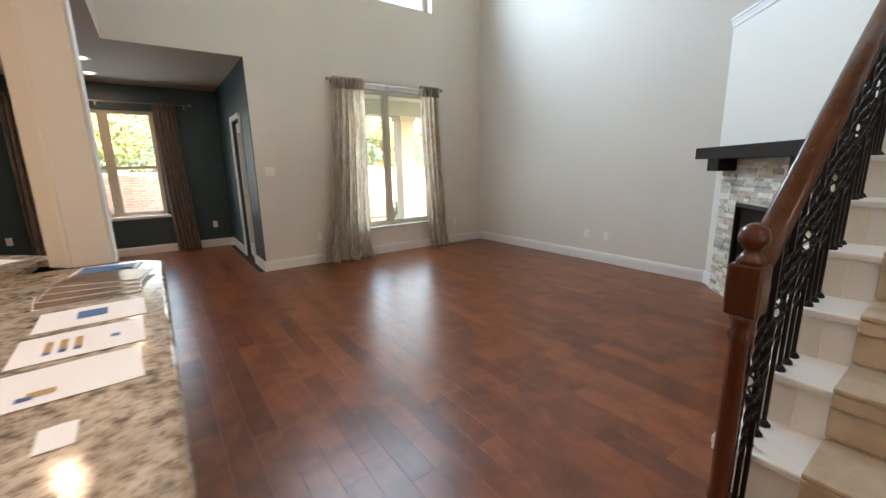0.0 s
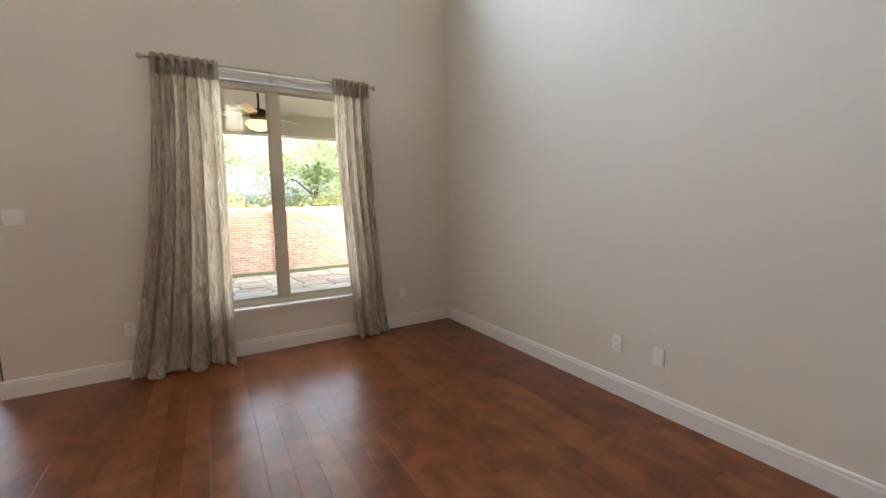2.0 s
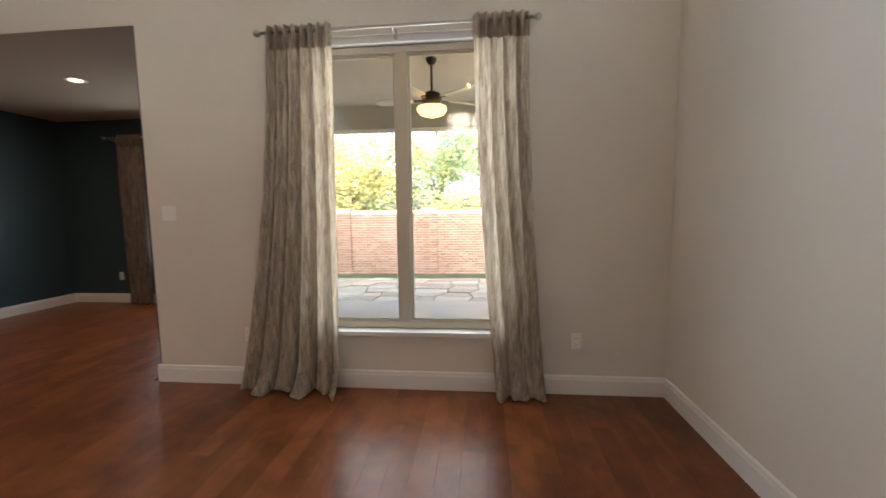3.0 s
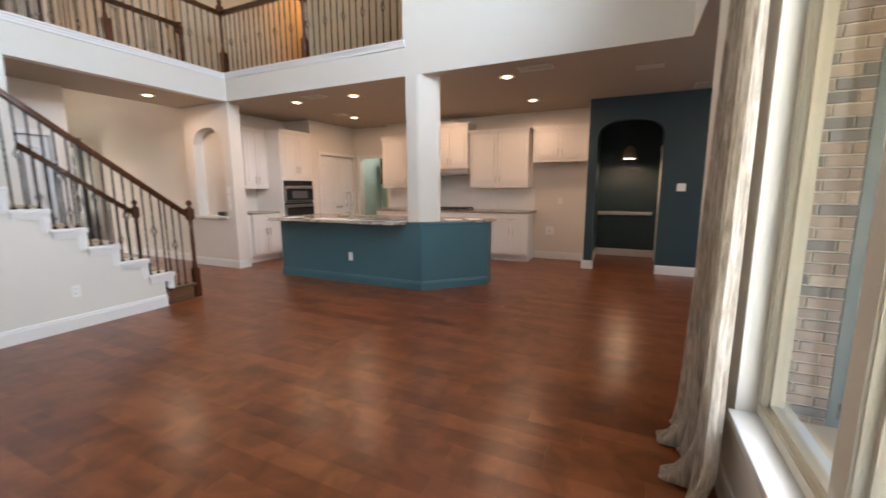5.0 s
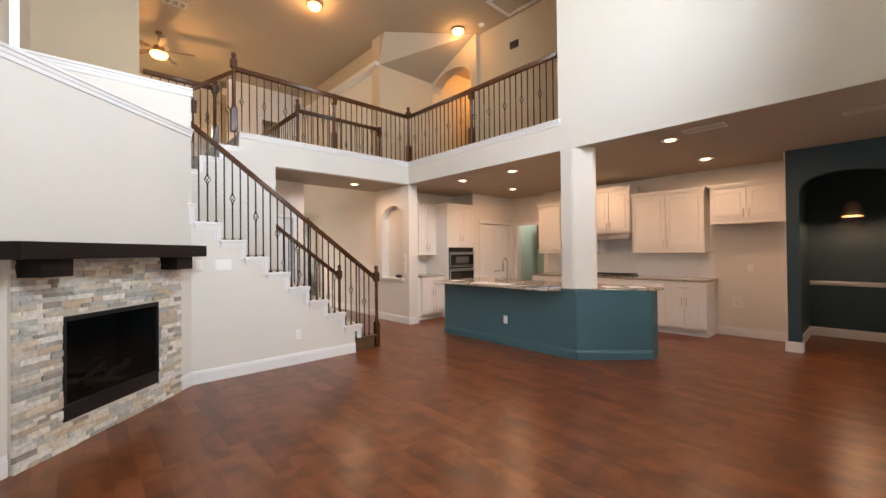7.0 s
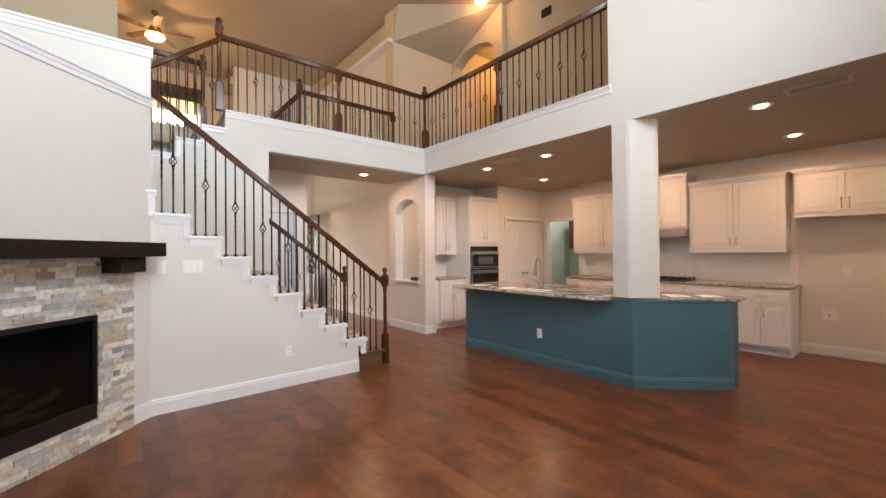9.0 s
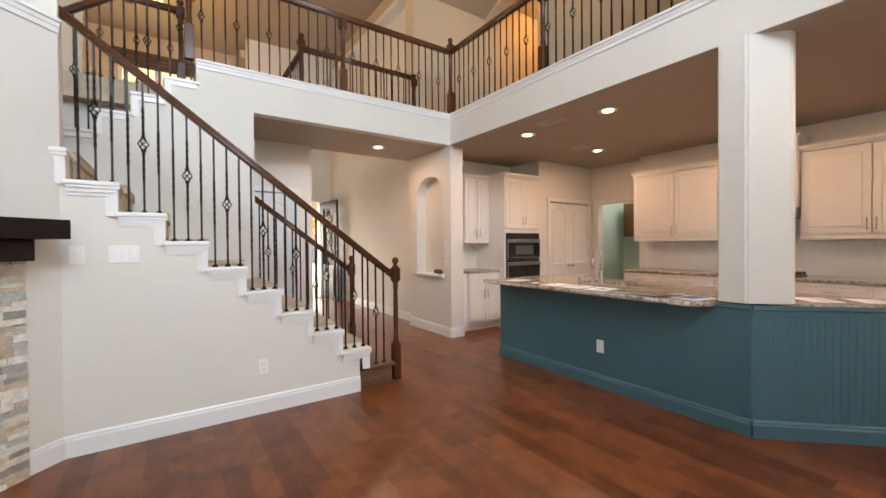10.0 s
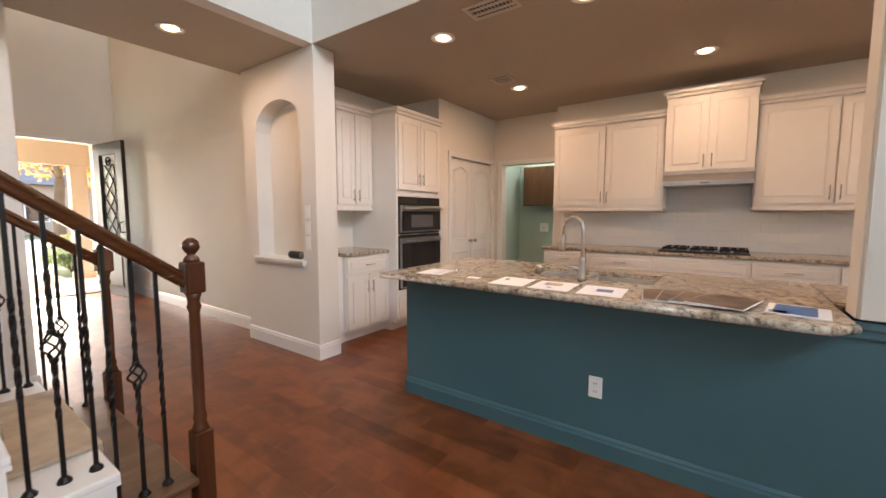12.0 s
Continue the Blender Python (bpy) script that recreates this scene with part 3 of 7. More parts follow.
# column on the island
bm = bmesh.new()
prism(bm, [(-5.145, -3.06), (-5.145, -2.885), (-5.335, -2.695), (-5.41, -2.695), (-5.41, -2.97), (-5.32, -3.06)], 0.906, H1 + 0.002)
bmesh.ops.bevel(bm, geom=[e for e in bm.edges if abs(e.verts[0].co.z - e.verts[1].co.z) > 1], offset=0.012, segments=3, affect="EDGES")
structure("column", bm, M_WALL, "greige square column standing on the island", "column")

# ground floor base under the planks
structure("floor", boxes((-9.9, 0.0, -12.1, -0.001, -0.2, -0.012), (-9.9, -3.71, -0.001, NY, -0.2, -0.012)), M_SUB, "reddish brown hand-scraped hardwood floor", "floor")

# ---- baseboards and trims ----
BASE = [(0.0, 0.0), (0.016, 0.0), (0.016, 0.105), (0.012, 0.118), (0.012, 0.128), (0.006, 0.138), (0.0, 0.138)]


def baseboard(name, runs, mat=M_TRIM, label="white painted baseboard", scale=1.0):
    bm = bmesh.new()
    for a, b in runs:
        extrude_profile(bm, [(o, u * scale) for o, u in BASE], (*a, 0), (*b, 0))
    return structure(name, bm, mat, label, "baseboard")


baseboard("baseboard_north", [((-0.016, 0), (-3.866, 0))])
baseboard("baseboard_east", [((0, -3.87), (0, 0))])
baseboard("baseboard_fireplace", [((-1.365, -5.234), (-1.225, -5.094)), ((-0.135, -4.005), (0, -3.87))])
baseboard("baseboard_stair", [((-3.33, -5.23), (-1.365, -5.23))])
baseboard("baseboard_niche", [((HX, HY), (HX, -7.53)), ((-5.40, HY), (HX + 0.016, HY))])
baseboard("baseboard_foyer", [((-5.33, -7.53), (-5.33, -11.9))])
baseboard("baseboard_closet", [((-3.57, -7.5), (-3.43, -7.5)), ((-2.55, -7.5), (-2.0, -7.5)), ((-3.57, -11.9), (-3.57, -7.484))])
baseboard("baseboard_nook", [((-3.85, NY), (-7.57, NY)), ((-7.57, NY), (-7.57, -0.02)), ((-7.57, -0.95), (-7.57, -1.1)), ((-3.85, 0.0), (-3.85, 0.575)), ((-3.85, 1.365), (-3.85, NY)), ((-7.72, -0.95), (-7.57, -0.95)), ((-9.2, -1.0), (-7.72, -1.0)), ((-9.2, 0.05), (-9.2, -1.0)), ((-7.72, 0.05), (-8.80, 0.05))])
baseboard("baseboard_fridge", [((KX, -1.1), (KX, -2.05)), ((-7.56, -1.1), (KX, -1.1))])
CAP = [(0.0, 0.0), (0.028, 0.0), (0.034, -0.006), (0.034, -0.022), (0.022, -0.028), (0.018, -0.05), (0.012, -0.056), (0.012, -0.085), (0.0, -0.09)]


def cap_rail(name, a, b, z, width, label):
    """Moulded cap: board on top of the wall and moulding on the room side."""
    bm = bmesh.new()
    extrude_profile(bm, [(o, u) for o, u in CAP] + [(-width, -0.09), (-width, 0.0)], (a[0], a[1], z), (b[0], b[1], z))
    return structure(name, bm, M_TRIM, label, "trim")


cap_rail("trim_header_stair", (-5.18, HY), (-2.15, HY), F2 + 0.028, 0.115, "white moulded cap on the stair-side header")
cap_rail("trim_header_kitchen", (HX, -3.07), (HX, HY), F2 + 0.028, 0.14, "white moulded cap on the kitchen header")
cap_rail("trim_fireplace_ledge", (-1.365, -5.234), (0, -3.87), 2.745, 0.02, "white moulding at the fireplace ledge")
cap_rail("trim_landing_guard", (-1.38, -5.235), (0, -5.235), 3.185, 0.12, "white moulded cap of the landing half wall")

# ---- the staircase ----
RISE, RUN = 0.195, 0.2535


def nose(k):
    return -3.432 + RUN * (k - 2)


stair = thing("staircase", "white-trimmed staircase with beige carpet runner", "staircase", pose(-3.5, -5.8, 0))
WX0, WX1 = -3.70, -3.335
part("bottom_step", boxes((WX0 + 0.03, WX1, -6.52, -5.262, 0.0, 0.165), bevel=0.004), M_STEP, stair, "dark stained wooden bottom step")
part("bottom_tread", boxes((WX0, -3.40, -6.55, -5.235, 0.166, 0.195), bevel=0.010), M_STEP, stair, "dark stained wooden bottom tread")
for k in range(2, 11):
    x0, x1, z = nose(k), nose(k + 1), RISE * k
    y1 = -6.52 if x0 < -2.7 else -6.374
    part("tread", boxes((x0, x1 + 0.03, y1, -5.192, z - 0.03, z), bevel=0.008), M_TRIM, stair)
    part("riser", boxes((x0 + 0.022, x0 + 0.036, y1 + 0.01, -5.24, z - RISE, z - 0.031)), M_TRIM, stair)
    bm = boxes((x0 + 0.012, x1 + 0.012, -5.226, -5.209, z - 0.075, z - 0.031), (x0 + 0.012, x0 + 0.060, -5.226, -5.209, max(z - RISE - 0.03, 0.197), z - 0.073))
    box(bm, x0 + 0.056, x1 + 0.012, -5.227, -5.219, z - 0.095, z - 0.073)
    box(bm, x0 + 0.056, x0 + 0.078, -5.227, -5.219, max(z - RISE - 0.03, 0.197), z - 0.096)
    box(bm, x0 + 0.000, x1 + 0.012, -5.2085, -5.198, z - 0.048, z - 0.031)
    part("bracket", bm, M_TRIM, stair)
    bm = boxes((x0 - 0.014, x1 + 0.004, -6.25, -5.44, z + 0.001, z + 0.022), (x0 - 0.014, x0 + 0.018, -6.25, -5.44, z - 0.05, z + 0.001), (x0 + 0.004, x0 + 0.020, -6.25, -5.44, z - RISE + 0.022, z - 0.05), bevel=0.010)
    part("carpet", bm, M_CARPET, stair, "beige carpet runner")
part("landing", boxes((nose(11), 0.0, -7.5, -5.352, RISE * 11 - 0.2, RISE * 11)), M_CARPET, stair, "beige carpeted landing")
for k in range(12, 16):
    x1 = -2.15 + RUN * (15 - k) + RUN
    z = RISE * k
    part("upper_tread", boxes((x1 - RUN - 0.03, x1 + 0.0, -7.25, -6.345, z - 0.03, z), bevel=0.008), M_TRIM, stair)
    part("upper_riser", boxes((x1 - 0.036, x1 - 0.022, -7.25, -6.375, z - RISE, z - 0.031)), M_TRIM, stair)
    part("bracket", boxes((x1 - RUN, x1 - 0.012, -6.372, -6.358, z - 0.072, z - 0.031), (x1 - 0.055, x1 - 0.012, -6.372, -6.358, z - RISE - 0.03, z - 0.072)), M_TRIM, stair)
    part("carpet", boxes((x1 - RUN, x1 + 0.014, -7.2, -6.5, z + 0.001, z + 0.02), bevel=0.006), M_CARPET, stair)

# ---- iron balusters and turned newels ----
def twisted_bar(bm, z0, z1, r, turns, seg=14):
    """Square bar with a twist."""
    rings = []
    for i in range(seg + 1):
        t = i / seg
        a = turns * 2 * math.pi * t
        rings.append([bm.verts.new((r * math.cos(a + q * math.pi / 2 + math.pi / 4), r * math.sin(a + q * math.pi / 2 + math.pi / 4), z0 + (z1 - z0) * t)) for q in range(4)])
    for a, b in zip(rings, rings[1:]):
        for i in range(4):
            j = (i + 1) % 4
            bm.faces.new((a[i], a[j], b[j], b[i]))
    bm.faces.new(rings[0][::-1])
    bm.faces.new(rings[-1])


def baluster_mesh(name, length, basket):
    bm = bmesh.new()
    r = 0.0092
    mid = length * 0.52
    if basket:
        twisted_bar(bm, 0.0, mid - 0.26, r, 0, 1)
        twisted_bar(bm, mid - 0.26, mid - 0.046, r, 1.0)
        twisted_bar(bm, mid + 0.046, mid + 0.26, r, 1.0)
        twisted_bar(bm, mid + 0.26, length, r, 0, 1)
        for q in range(4):
            pts = []
            for i in range(9):
                t = i / 8
                a = q * math.pi / 2 + t * math.pi
                rad = 0.005 + 0.025 * math.sin(math.pi * t)
                pts.append((rad * math.cos(a), rad * math.sin(a), mid - 0.046 + 0.092 * t))
            tube(bm, pts, 0.0042, 5)
        for s in (-1, 1):
            lathe(bm, [(0.011, mid + s * 0.049 - 0.008), (0.014, mid + s * 0.049), (0.011, mid + s * 0.049 + 0.008)], 0, 0, 8)
    else:
        twisted_bar(bm, 0.0, length * 0.32, r, 0, 1)
        twisted_bar(bm, length * 0.32, length * 0.68, r, 1.5, 16)
        twisted_bar(bm, length * 0.68, length, r, 0, 1)
    lathe(bm, [(0.021, 0.0), (0.021, 0.006), (0.013, 0.018), (0.011, 0.020)], 0, 0, 10)
    bmesh.ops.recalc_face_normals(bm, faces=bm.faces[:])
    me = bpy.data.meshes.new(name)
    bm.to_mesh(me)
    bm.free()
    me.materials.append(M_IRON)
    return me


def newel(bm, x, y, z0, ball_top, half=0.038):
    """Square blocks, turned shaft, ball on top."""
    h = ball_top - z0
    sq = bmesh.new()
    box(sq, x - half, x + half, y - half, y + half, z0, z0 + 0.30 * h)
    box(sq, x - half, x + half, y - half, y + half, z0 + 0.805 * h, z0 + 0.915 * h)
    bmesh.ops.bevel(sq, geom=sq.edges[:], offset=0.006, segments=1, affect="EDGES")
    me = bpy.data.meshes.new("tmp")
    sq.to_mesh(me)
    sq.free()
    bm.from_mesh(me)
    bpy.data.meshes.remove(me)
    flat = set(bm.faces)
    s = half / 0.045
    lathe(bm, [(0.040 * s, z0 + 0.295 * h), (0.036 * s, z0 + 0.315 * h), (0.028 * s, z0 + 0.33 * h), (0.033 * s, z0 + 0.345 * h), (0.026 * s, z0 + 0.37 * h), (0.029 * s, z0 + 0.55 * h), (0.025 * s, z0 + 0.735 * h), (0.034 * s, z0 + 0.755 * h), (0.027 * s, z0 + 0.77 * h), (0.030 * s, z0 + 0.785 * h), (0.040 * s, z0 + 0.807 * h)], x, y, 16)
    lathe(bm, [(0.036 * s, z0 + 0.913 * h), (0.037 * s, z0 + 0.924 * h), (0.028 * s, z0 + 0.934 * h), (0.018 * s, z0 + 0.941 * h), (0.027 * s, z0 + 0.948 * h), (0.038 * s, z0 + 0.960 * h), (0.040 * s, z0 + 0.971 * h), (0.034 * s, z0 + 0.987 * h), (0.018 * s, z0 + 0.997 * h), (0.004 * s, z0 + h)], x, y, 20)
    for f in bm.faces:
        f.smooth = f not in flat


RAILP = [(-0.030, -0.032), (-0.022, -0.036), (0.022, -0.036), (0.030, -0.032), (0.030, -0.012), (0.024, -0.004), (0.034, 0.006), (0.033, 0.020), (0.022, 0.031), (0.0, 0.035), (-0.022, 0.031), (-0.033, 0.020), (-0.034, 0.006), (-0.024, -0.004), (-0.030, -0.012)]


def handrail(bm, a, b):
    extrude_profile(bm, RAILP, a, b)


BAL = {}


def baluster(parent, x, y, z0, z1, basket):
    length = round((z1 - z0) / 0.02) * 0.02
    key = (length, basket)
    if key not in BAL:
        BAL[key] = baluster_mesh("baluster", length, basket)
    shared_part("baluster", BAL[key], parent, parent.matrix_basis.inverted() @ pose(x, y, z0))


def railing(label, group="stair railings"):
    return thing("stair_railing", label, "railing", None, group)


# lower flight, room side
def rail_z(x):
    return 1.10 + (x + 3.62) * RISE / RUN


r1 = railing("brown wooden handrail with black twisted iron balusters on the lower flight")
bm = bmesh.new()
newel(bm, -3.75, -5.325, 0.0, 1.205)
part("newel", bm, M_NEWEL, r1, "turned wooden newel post with ball top")
bm = bmesh.new()
handrail(bm, (-3.70, -5.31, rail_z(-3.70)), (-1.33, -5.31, rail_z(-1.33)))
part("handrail", bm, M_RAIL, r1, "", True)
for j, x in enumerate((-3.61, -3.53, -3.45)):
    baluster(r1, x, -5.31, 0.195, rail_z(x) - 0.03, j == 1)
for k in range(2, 10):
    for j in range(3):
        x = nose(k) + 0.045 + 0.0845 * j
        baluster(r1, x, -5.285, RISE * k, rail_z(x) - 0.03, j == 1)
# lower flight, hall side
r2 = railing("brown handrail with iron balusters on the hall side")
bm = bmesh.new()
newel(bm, -3.735, -6.45, 0.0, 1.20)
part("newel", bm, M_NEWEL, r2, "turned wooden newel post with ball top")
bm = bmesh.new()
handrail(bm, (-3.70, -6.455, rail_z(-3.70)), (-2.66, -6.455, rail_z(-2.66)))
part("handrail", bm, M_RAIL, r2, "", True)
for j, x in enumerate((-3.61, -3.53, -3.45)):
    baluster(r2, x, -6.455, 0.195, rail_z(x) - 0.03, j == 1)
for k in range(2, 5):
    for j in range(3):
        x = nose(k) + 0.045 + 0.0845 * j
        if x < -2.70:
            baluster(r2, x, -6.455, RISE * k, rail_z(x) - 0.03, j == 1)


def level_rail(label, a, b, z0, ztop, posts=(), step=0.105, phase=1):
    """Level guard from a to b: rail, balusters, and newels at given shares of the way."""
    r = railing(label)
    a, b = Vector((*a, 0)), Vector((*b, 0))
    bm = bmesh.new()
    handrail(bm, (a.x, a.y, ztop - 0.035), (b.x, b.y, ztop - 0.035))
    part("handrail", bm, M_RAIL, r, "", True)
    for s, top in posts:
        p = a.lerp(b, s)
        bm = bmesh.new()
        newel(bm, p.x, p.y, z0, top, 0.042)
        part("newel", bm, M_NEWEL, r, "turned wooden newel post")
    n = max(2, round((b - a).length / step))
    for i in range(1, n):
        p = a.lerp(b, i / n)
        if any(abs(s - i / n) * (b - a).length < 0.05 for s, _ in posts):
            continue
        baluster(r, p.x, p.y, z0, ztop - 0.065, i % 3 == phase)
    return r


Z0 = F2 + 0.028
level_rail("brown guard rail with black iron balusters above the hall", (-2.10, -6.43), (-5.235, -6.43), Z0, 4.09, [(0.0, 4.285), (0.495, 4.10), (1.0, 4.255)])
level_rail("brown guard rail with black iron balusters above the kitchen", (-5.235, -6.43), (-5.235, -3.10), Z0, 4.09, [(0.51, 4.10)], 0.105, 2)
level_rail("dark guard rail above the foyer", (-3.45, -7.47), (-5.25, -7.47), F2, 4.09, [(0.0, 4.265), (1.0, 4.12)], 0.1)
level_rail("dark guard rail receding along the foyer void", (-3.45, -7.50), (-3.45, -11.6), F2, 4.05, [], 0.11)
r = level_rail("dark guard rail beside the upper flight", (-2.05, -7.29), (-1.14, -7.29), F2, 4.06, [(0.0, 4.15)], 0.1)
r3 = railing("brown handrail with iron balusters on the upper flight")
bm = bmesh.new()
handrail(bm, (-2.12, -6.43, 4.03), (-1.10, -6.43, 4.03 - 1.02 * RISE / RUN))
part("handrail", bm, M_RAIL, r3, "", True)
for k in range(12, 16):
    for j in range(3):
        x = -2.15 + RUN * (15 - k) + 0.04 + 0.0845 * j
        baluster(r3, x, -6.43, RISE * k, 4.0 - (x + 2.12) * RISE / RUN - 0.03, j == 1)

# ---- the corner fireplace ----
fire = thing("fireplace", "corner fireplace faced with stacked grey and tan ledger stone", "fireplace", FD)
bm = bmesh.new()
wall_cells(bm, "y", -0.022, -0.002, S0, S1, 0.0, 1.37, [(FS0, FS1, FZ0, FZ1)])
local_part("backing", bm, M_MORTAR, fire, "grey mortar bed")
FRZ = FZ0 + 0.115
bm = boxes((FS0, FS1, -0.046, -0.006, FZ1 - 0.035, FZ1), (FS0, FS0 + 0.018, -0.046, -0.006, FRZ, FZ1 - 0.035), (FS1 - 0.018, FS1, -0.046, -0.006, FRZ, FZ1 - 0.035), (FS0, FS1, -0.040, -0.006, FZ0, FRZ - 0.012), (FS0, FS1, -0.052, -0.006, FRZ - 0.012, FRZ), bevel=0.003)
local_part("surround", bm, M_BLACK, fire, "black metal firebox surround with a plain lower panel")
bm = boxes((FS0 + 0.02, FS1 - 0.02, 0.36, 0.37, FZ0 + 0.02, FZ1 - 0.02), (FS0 + 0.012, FS0 + 0.022, 0.0, 0.36, FZ0 + 0.02, FZ1 - 0.02), (FS1 - 0.022, FS1 - 0.012, 0.0, 0.36, FZ0 + 0.02, FZ1 - 0.02), (FS0 + 0.022, FS1 - 0.022, 0.0, 0.36, FZ0 + 0.02, FRZ - 0.02), (FS0 + 0.022, FS1 - 0.022, 0.0, 0.36, FZ1 - 0.03, FZ1 - 0.02))
local_part("firebox", bm, paint("soot_black", (0.012, 0.012, 0.012), 0.85, 40, 0.3, 0.2), fire, "soot-black firebox lining")
local_part("glass", boxes((FS0 + 0.018, FS1 - 0.018, -0.020, -0.014, FRZ, FZ1 - 0.035)), glass_material("smoked_fire_glass", (0.55, 0.55, 0.55)), fire, "smoked glass").visible_shadow = False
rnd = random.Random(5)
M_LOG = paint("ceramic_log", (0.04, 0.036, 0.031), 0.95, 40, 0.6, 0.45)
for i in range(6):
    cx_, a_ = (FS0 + FS1) / 2 + rnd.uniform(-0.16, 0.16), rnd.uniform(-0.5, 0.5)
    l_, y_, z_ = rnd.uniform(0.13, 0.22), 0.12 + 0.03 * i, FRZ + 0.03 + 0.024 * i
    bm = bmesh.new()
    tube(bm, [(cx_ + l_ * t * math.cos(a_), y_ + l_ * t * math.sin(a_) * 0.4, z_ + 0.045 * t * (1 if i % 2 else -1) + 0.012 * math.sin(7 * t + i)) for t in (-1, -0.6, -0.2, 0.2, 0.6, 1)], 0.034 - 0.002 * i, 9)
    local_part("gas_log", bm, M_LOG, fire, "charred ceramic log", True)
mantel = thing("mantel_shelf", "espresso brown wooden mantel beam above the stone", "mantel", FD)
local_part("beam", boxes((0.06, 1.80, -0.255, -0.002, 1.375, 1.487), bevel=0.006), M_MANTEL, mantel)
for a, b in ((0.22, 0.44), (1.44, 1.66)):
    local_part("corbel", boxes((a, b, -0.20, -0.002, 1.255, 1.374), bevel=0.005), M_MANTEL, mantel)
# stacked stones
z = 0.0
while z < 1.368:
    h = min(rnd.choice((0.024, 0.028, 0.032, 0.036, 0.042, 0.05)), 1.37 - z)
    s = S0
    while s < S1 - 0.001:
        w = min(rnd.choice((0.05, 0.08, 0.11, 0.14, 0.17, 0.21)) * rnd.uniform(0.85, 1.15), S1 - s)
        if S1 - s - w < 0.05:
            w = S1 - s
        a, b = s, s + w
        s = b
        spans = [(a, b)]
        if z + h > FZ0 + 0.008 and z < FZ1 - 0.008:
            spans = [(a, min(b, FS0)), (max(a, FS1), b)]
        for p, q in spans:
            if q - p < 0.012:
                continue
            d = rnd.uniform(0.031, 0.042)
            bm = bmesh.new()
            v = box(bm, p + 0.0008, q - 0.0008, -d, -0.022, z + 0.0008, z + h - 0.0008)
            for vv in v:
                if vv.co.y < -0.025:
                    vv.co.y += rnd.uniform(-0.003, 0.003)
            local_part("stone", bm, M_LEDGE, fire)
    z += h

# ---- the island ----
island = thing("island", "teal painted kitchen island with beadboard corner and granite top", "island", pose(-5.6, -4.0, 0))
bm = boxes((-5.225, -5.165, -5.345, -2.87, 0.0, 0.868), (-6.04, -5.225, -5.345, -5.285, 0.0, 0.868), (-6.04, -5.98, -5.285, -2.20, 0.0, 0.868))
prism(bm, [(-5.165, -2.8695), (-5.165, -2.865), (-5.86, -2.20), (-5.979, -2.20), (-5.979, -2.26), (-5.885, -2.26), (-5.225, -2.8695)], 0.0, 0.868)
part("body", bm, M_ISLAND, island)
bm = bmesh.new()
SK = [(0.0, 0.0), (0.018, 0.0), (0.018, 0.085), (0.013, 0.097), (0.013, 0.106), (0.006, 0.118), (0.0, 0.118)]
for a, b in (((-5.165, -5.345), (-5.165, -2.865)), ((-5.165, -2.865), (-5.86, -2.20)), ((-6.04, -5.345), (-5.165, -5.345))):
    extrude_profile(bm, [(-o, u) for o, u in SK], (*a, 0.0), (*b, 0.0))
part("skirting", bm, M_ISLAND, island, "teal painted base moulding")
bm = bmesh.new()
for a, b in (((-5.165, -3.10), (-5.165, -2.865)), ((-5.165, -2.865), (-5.86, -2.20))):
    extrude_profile(bm, [(-o, u) for o, u in [(0, 0.83), (0.012, 0.83), (0.012, 0.86), (0.02, 0.868), (0.02, 0.895), (0, 0.895)]], (*a, 0.0), (*b, 0.0))
part("apron", bm, M_ISLAND, island, "teal painted trim under the top")
d = Vector((-0.695, 0.665, 0))
n = Vector((0.665, 0.695, 0)).normalized()
for i in range(22):
    a = Vector((-5.165, -2.865, 0)) + d * ((i + 0.04) / 22)
    b = Vector((-5.165, -2.865, 0)) + d * ((i + 0.96) / 22)
    bm = bmesh.new()
    prism(bm, [(a.x, a.y), (a.x + n.x * 0.0016, a.y + n.y * 0.0016), (b.x + n.x * 0.0016, b.y + n.y * 0.0016), (b.x, b.y)], 0.118, 0.83)
    part("bead_board", bm, M_ISLAND, island)


def slab(pts, z0, z1, bev=0.010):
    bm = bmesh.new()
    prism(bm, pts, z0, z1)
    bmesh.ops.bevel(bm, geom=[e for e in bm.edges if abs(e.verts[0].co.z - e.verts[1].co.z) < 0.001], offset=bev, segments=3, affect="EDGES")
    return bm


SX0, SX1, SY0, SY1 = -5.90, -5.50, -4.58, -3.80
top = thing("island_worktop", "polished speckled brown granite worktop on the island", "worktop", pose(-5.5, -4.0, 0.87))
bm = bmesh.new()
for pts in ([(-4.96, -5.40), (-4.96, -3.16), (-5.05, -3.075), (-5.165, -3.075), (SX1, -3.075), (SX1, -5.40)], [(SX1, -5.40), (SX1, SY0), (SX0, SY0), (SX0, -5.40)], [(SX1, SY1), (SX1, -3.075), (SX0, -3.075), (SX0, SY1)], [(SX0, -5.40), (SX0, -3.075), (-6.14, -3.075), (-6.14, -5.40)]):
    prism(bm, pts[::-1], 0.869, 0.905)
part("slab", bm, M_GRANITE, top)
bm = bmesh.new()
for a, b in (((-4.96, -5.40), (-4.96, -3.16)), ((-6.14, -5.40), (-4.96, -5.40)), ((-4.96, -3.16), (-5.05, -3.075))):
    extrude_profile(bm, [(-o, u) for o, u in [(0, 0.868), (0.010, 0.870), (0.016, 0.880), (0.016, 0.892), (0.010, 0.902), (0, 0.9055)]], (*a, 0), (*b, 0))
part("edge", bm, M_GRANITE, top, "rounded granite edge", True)
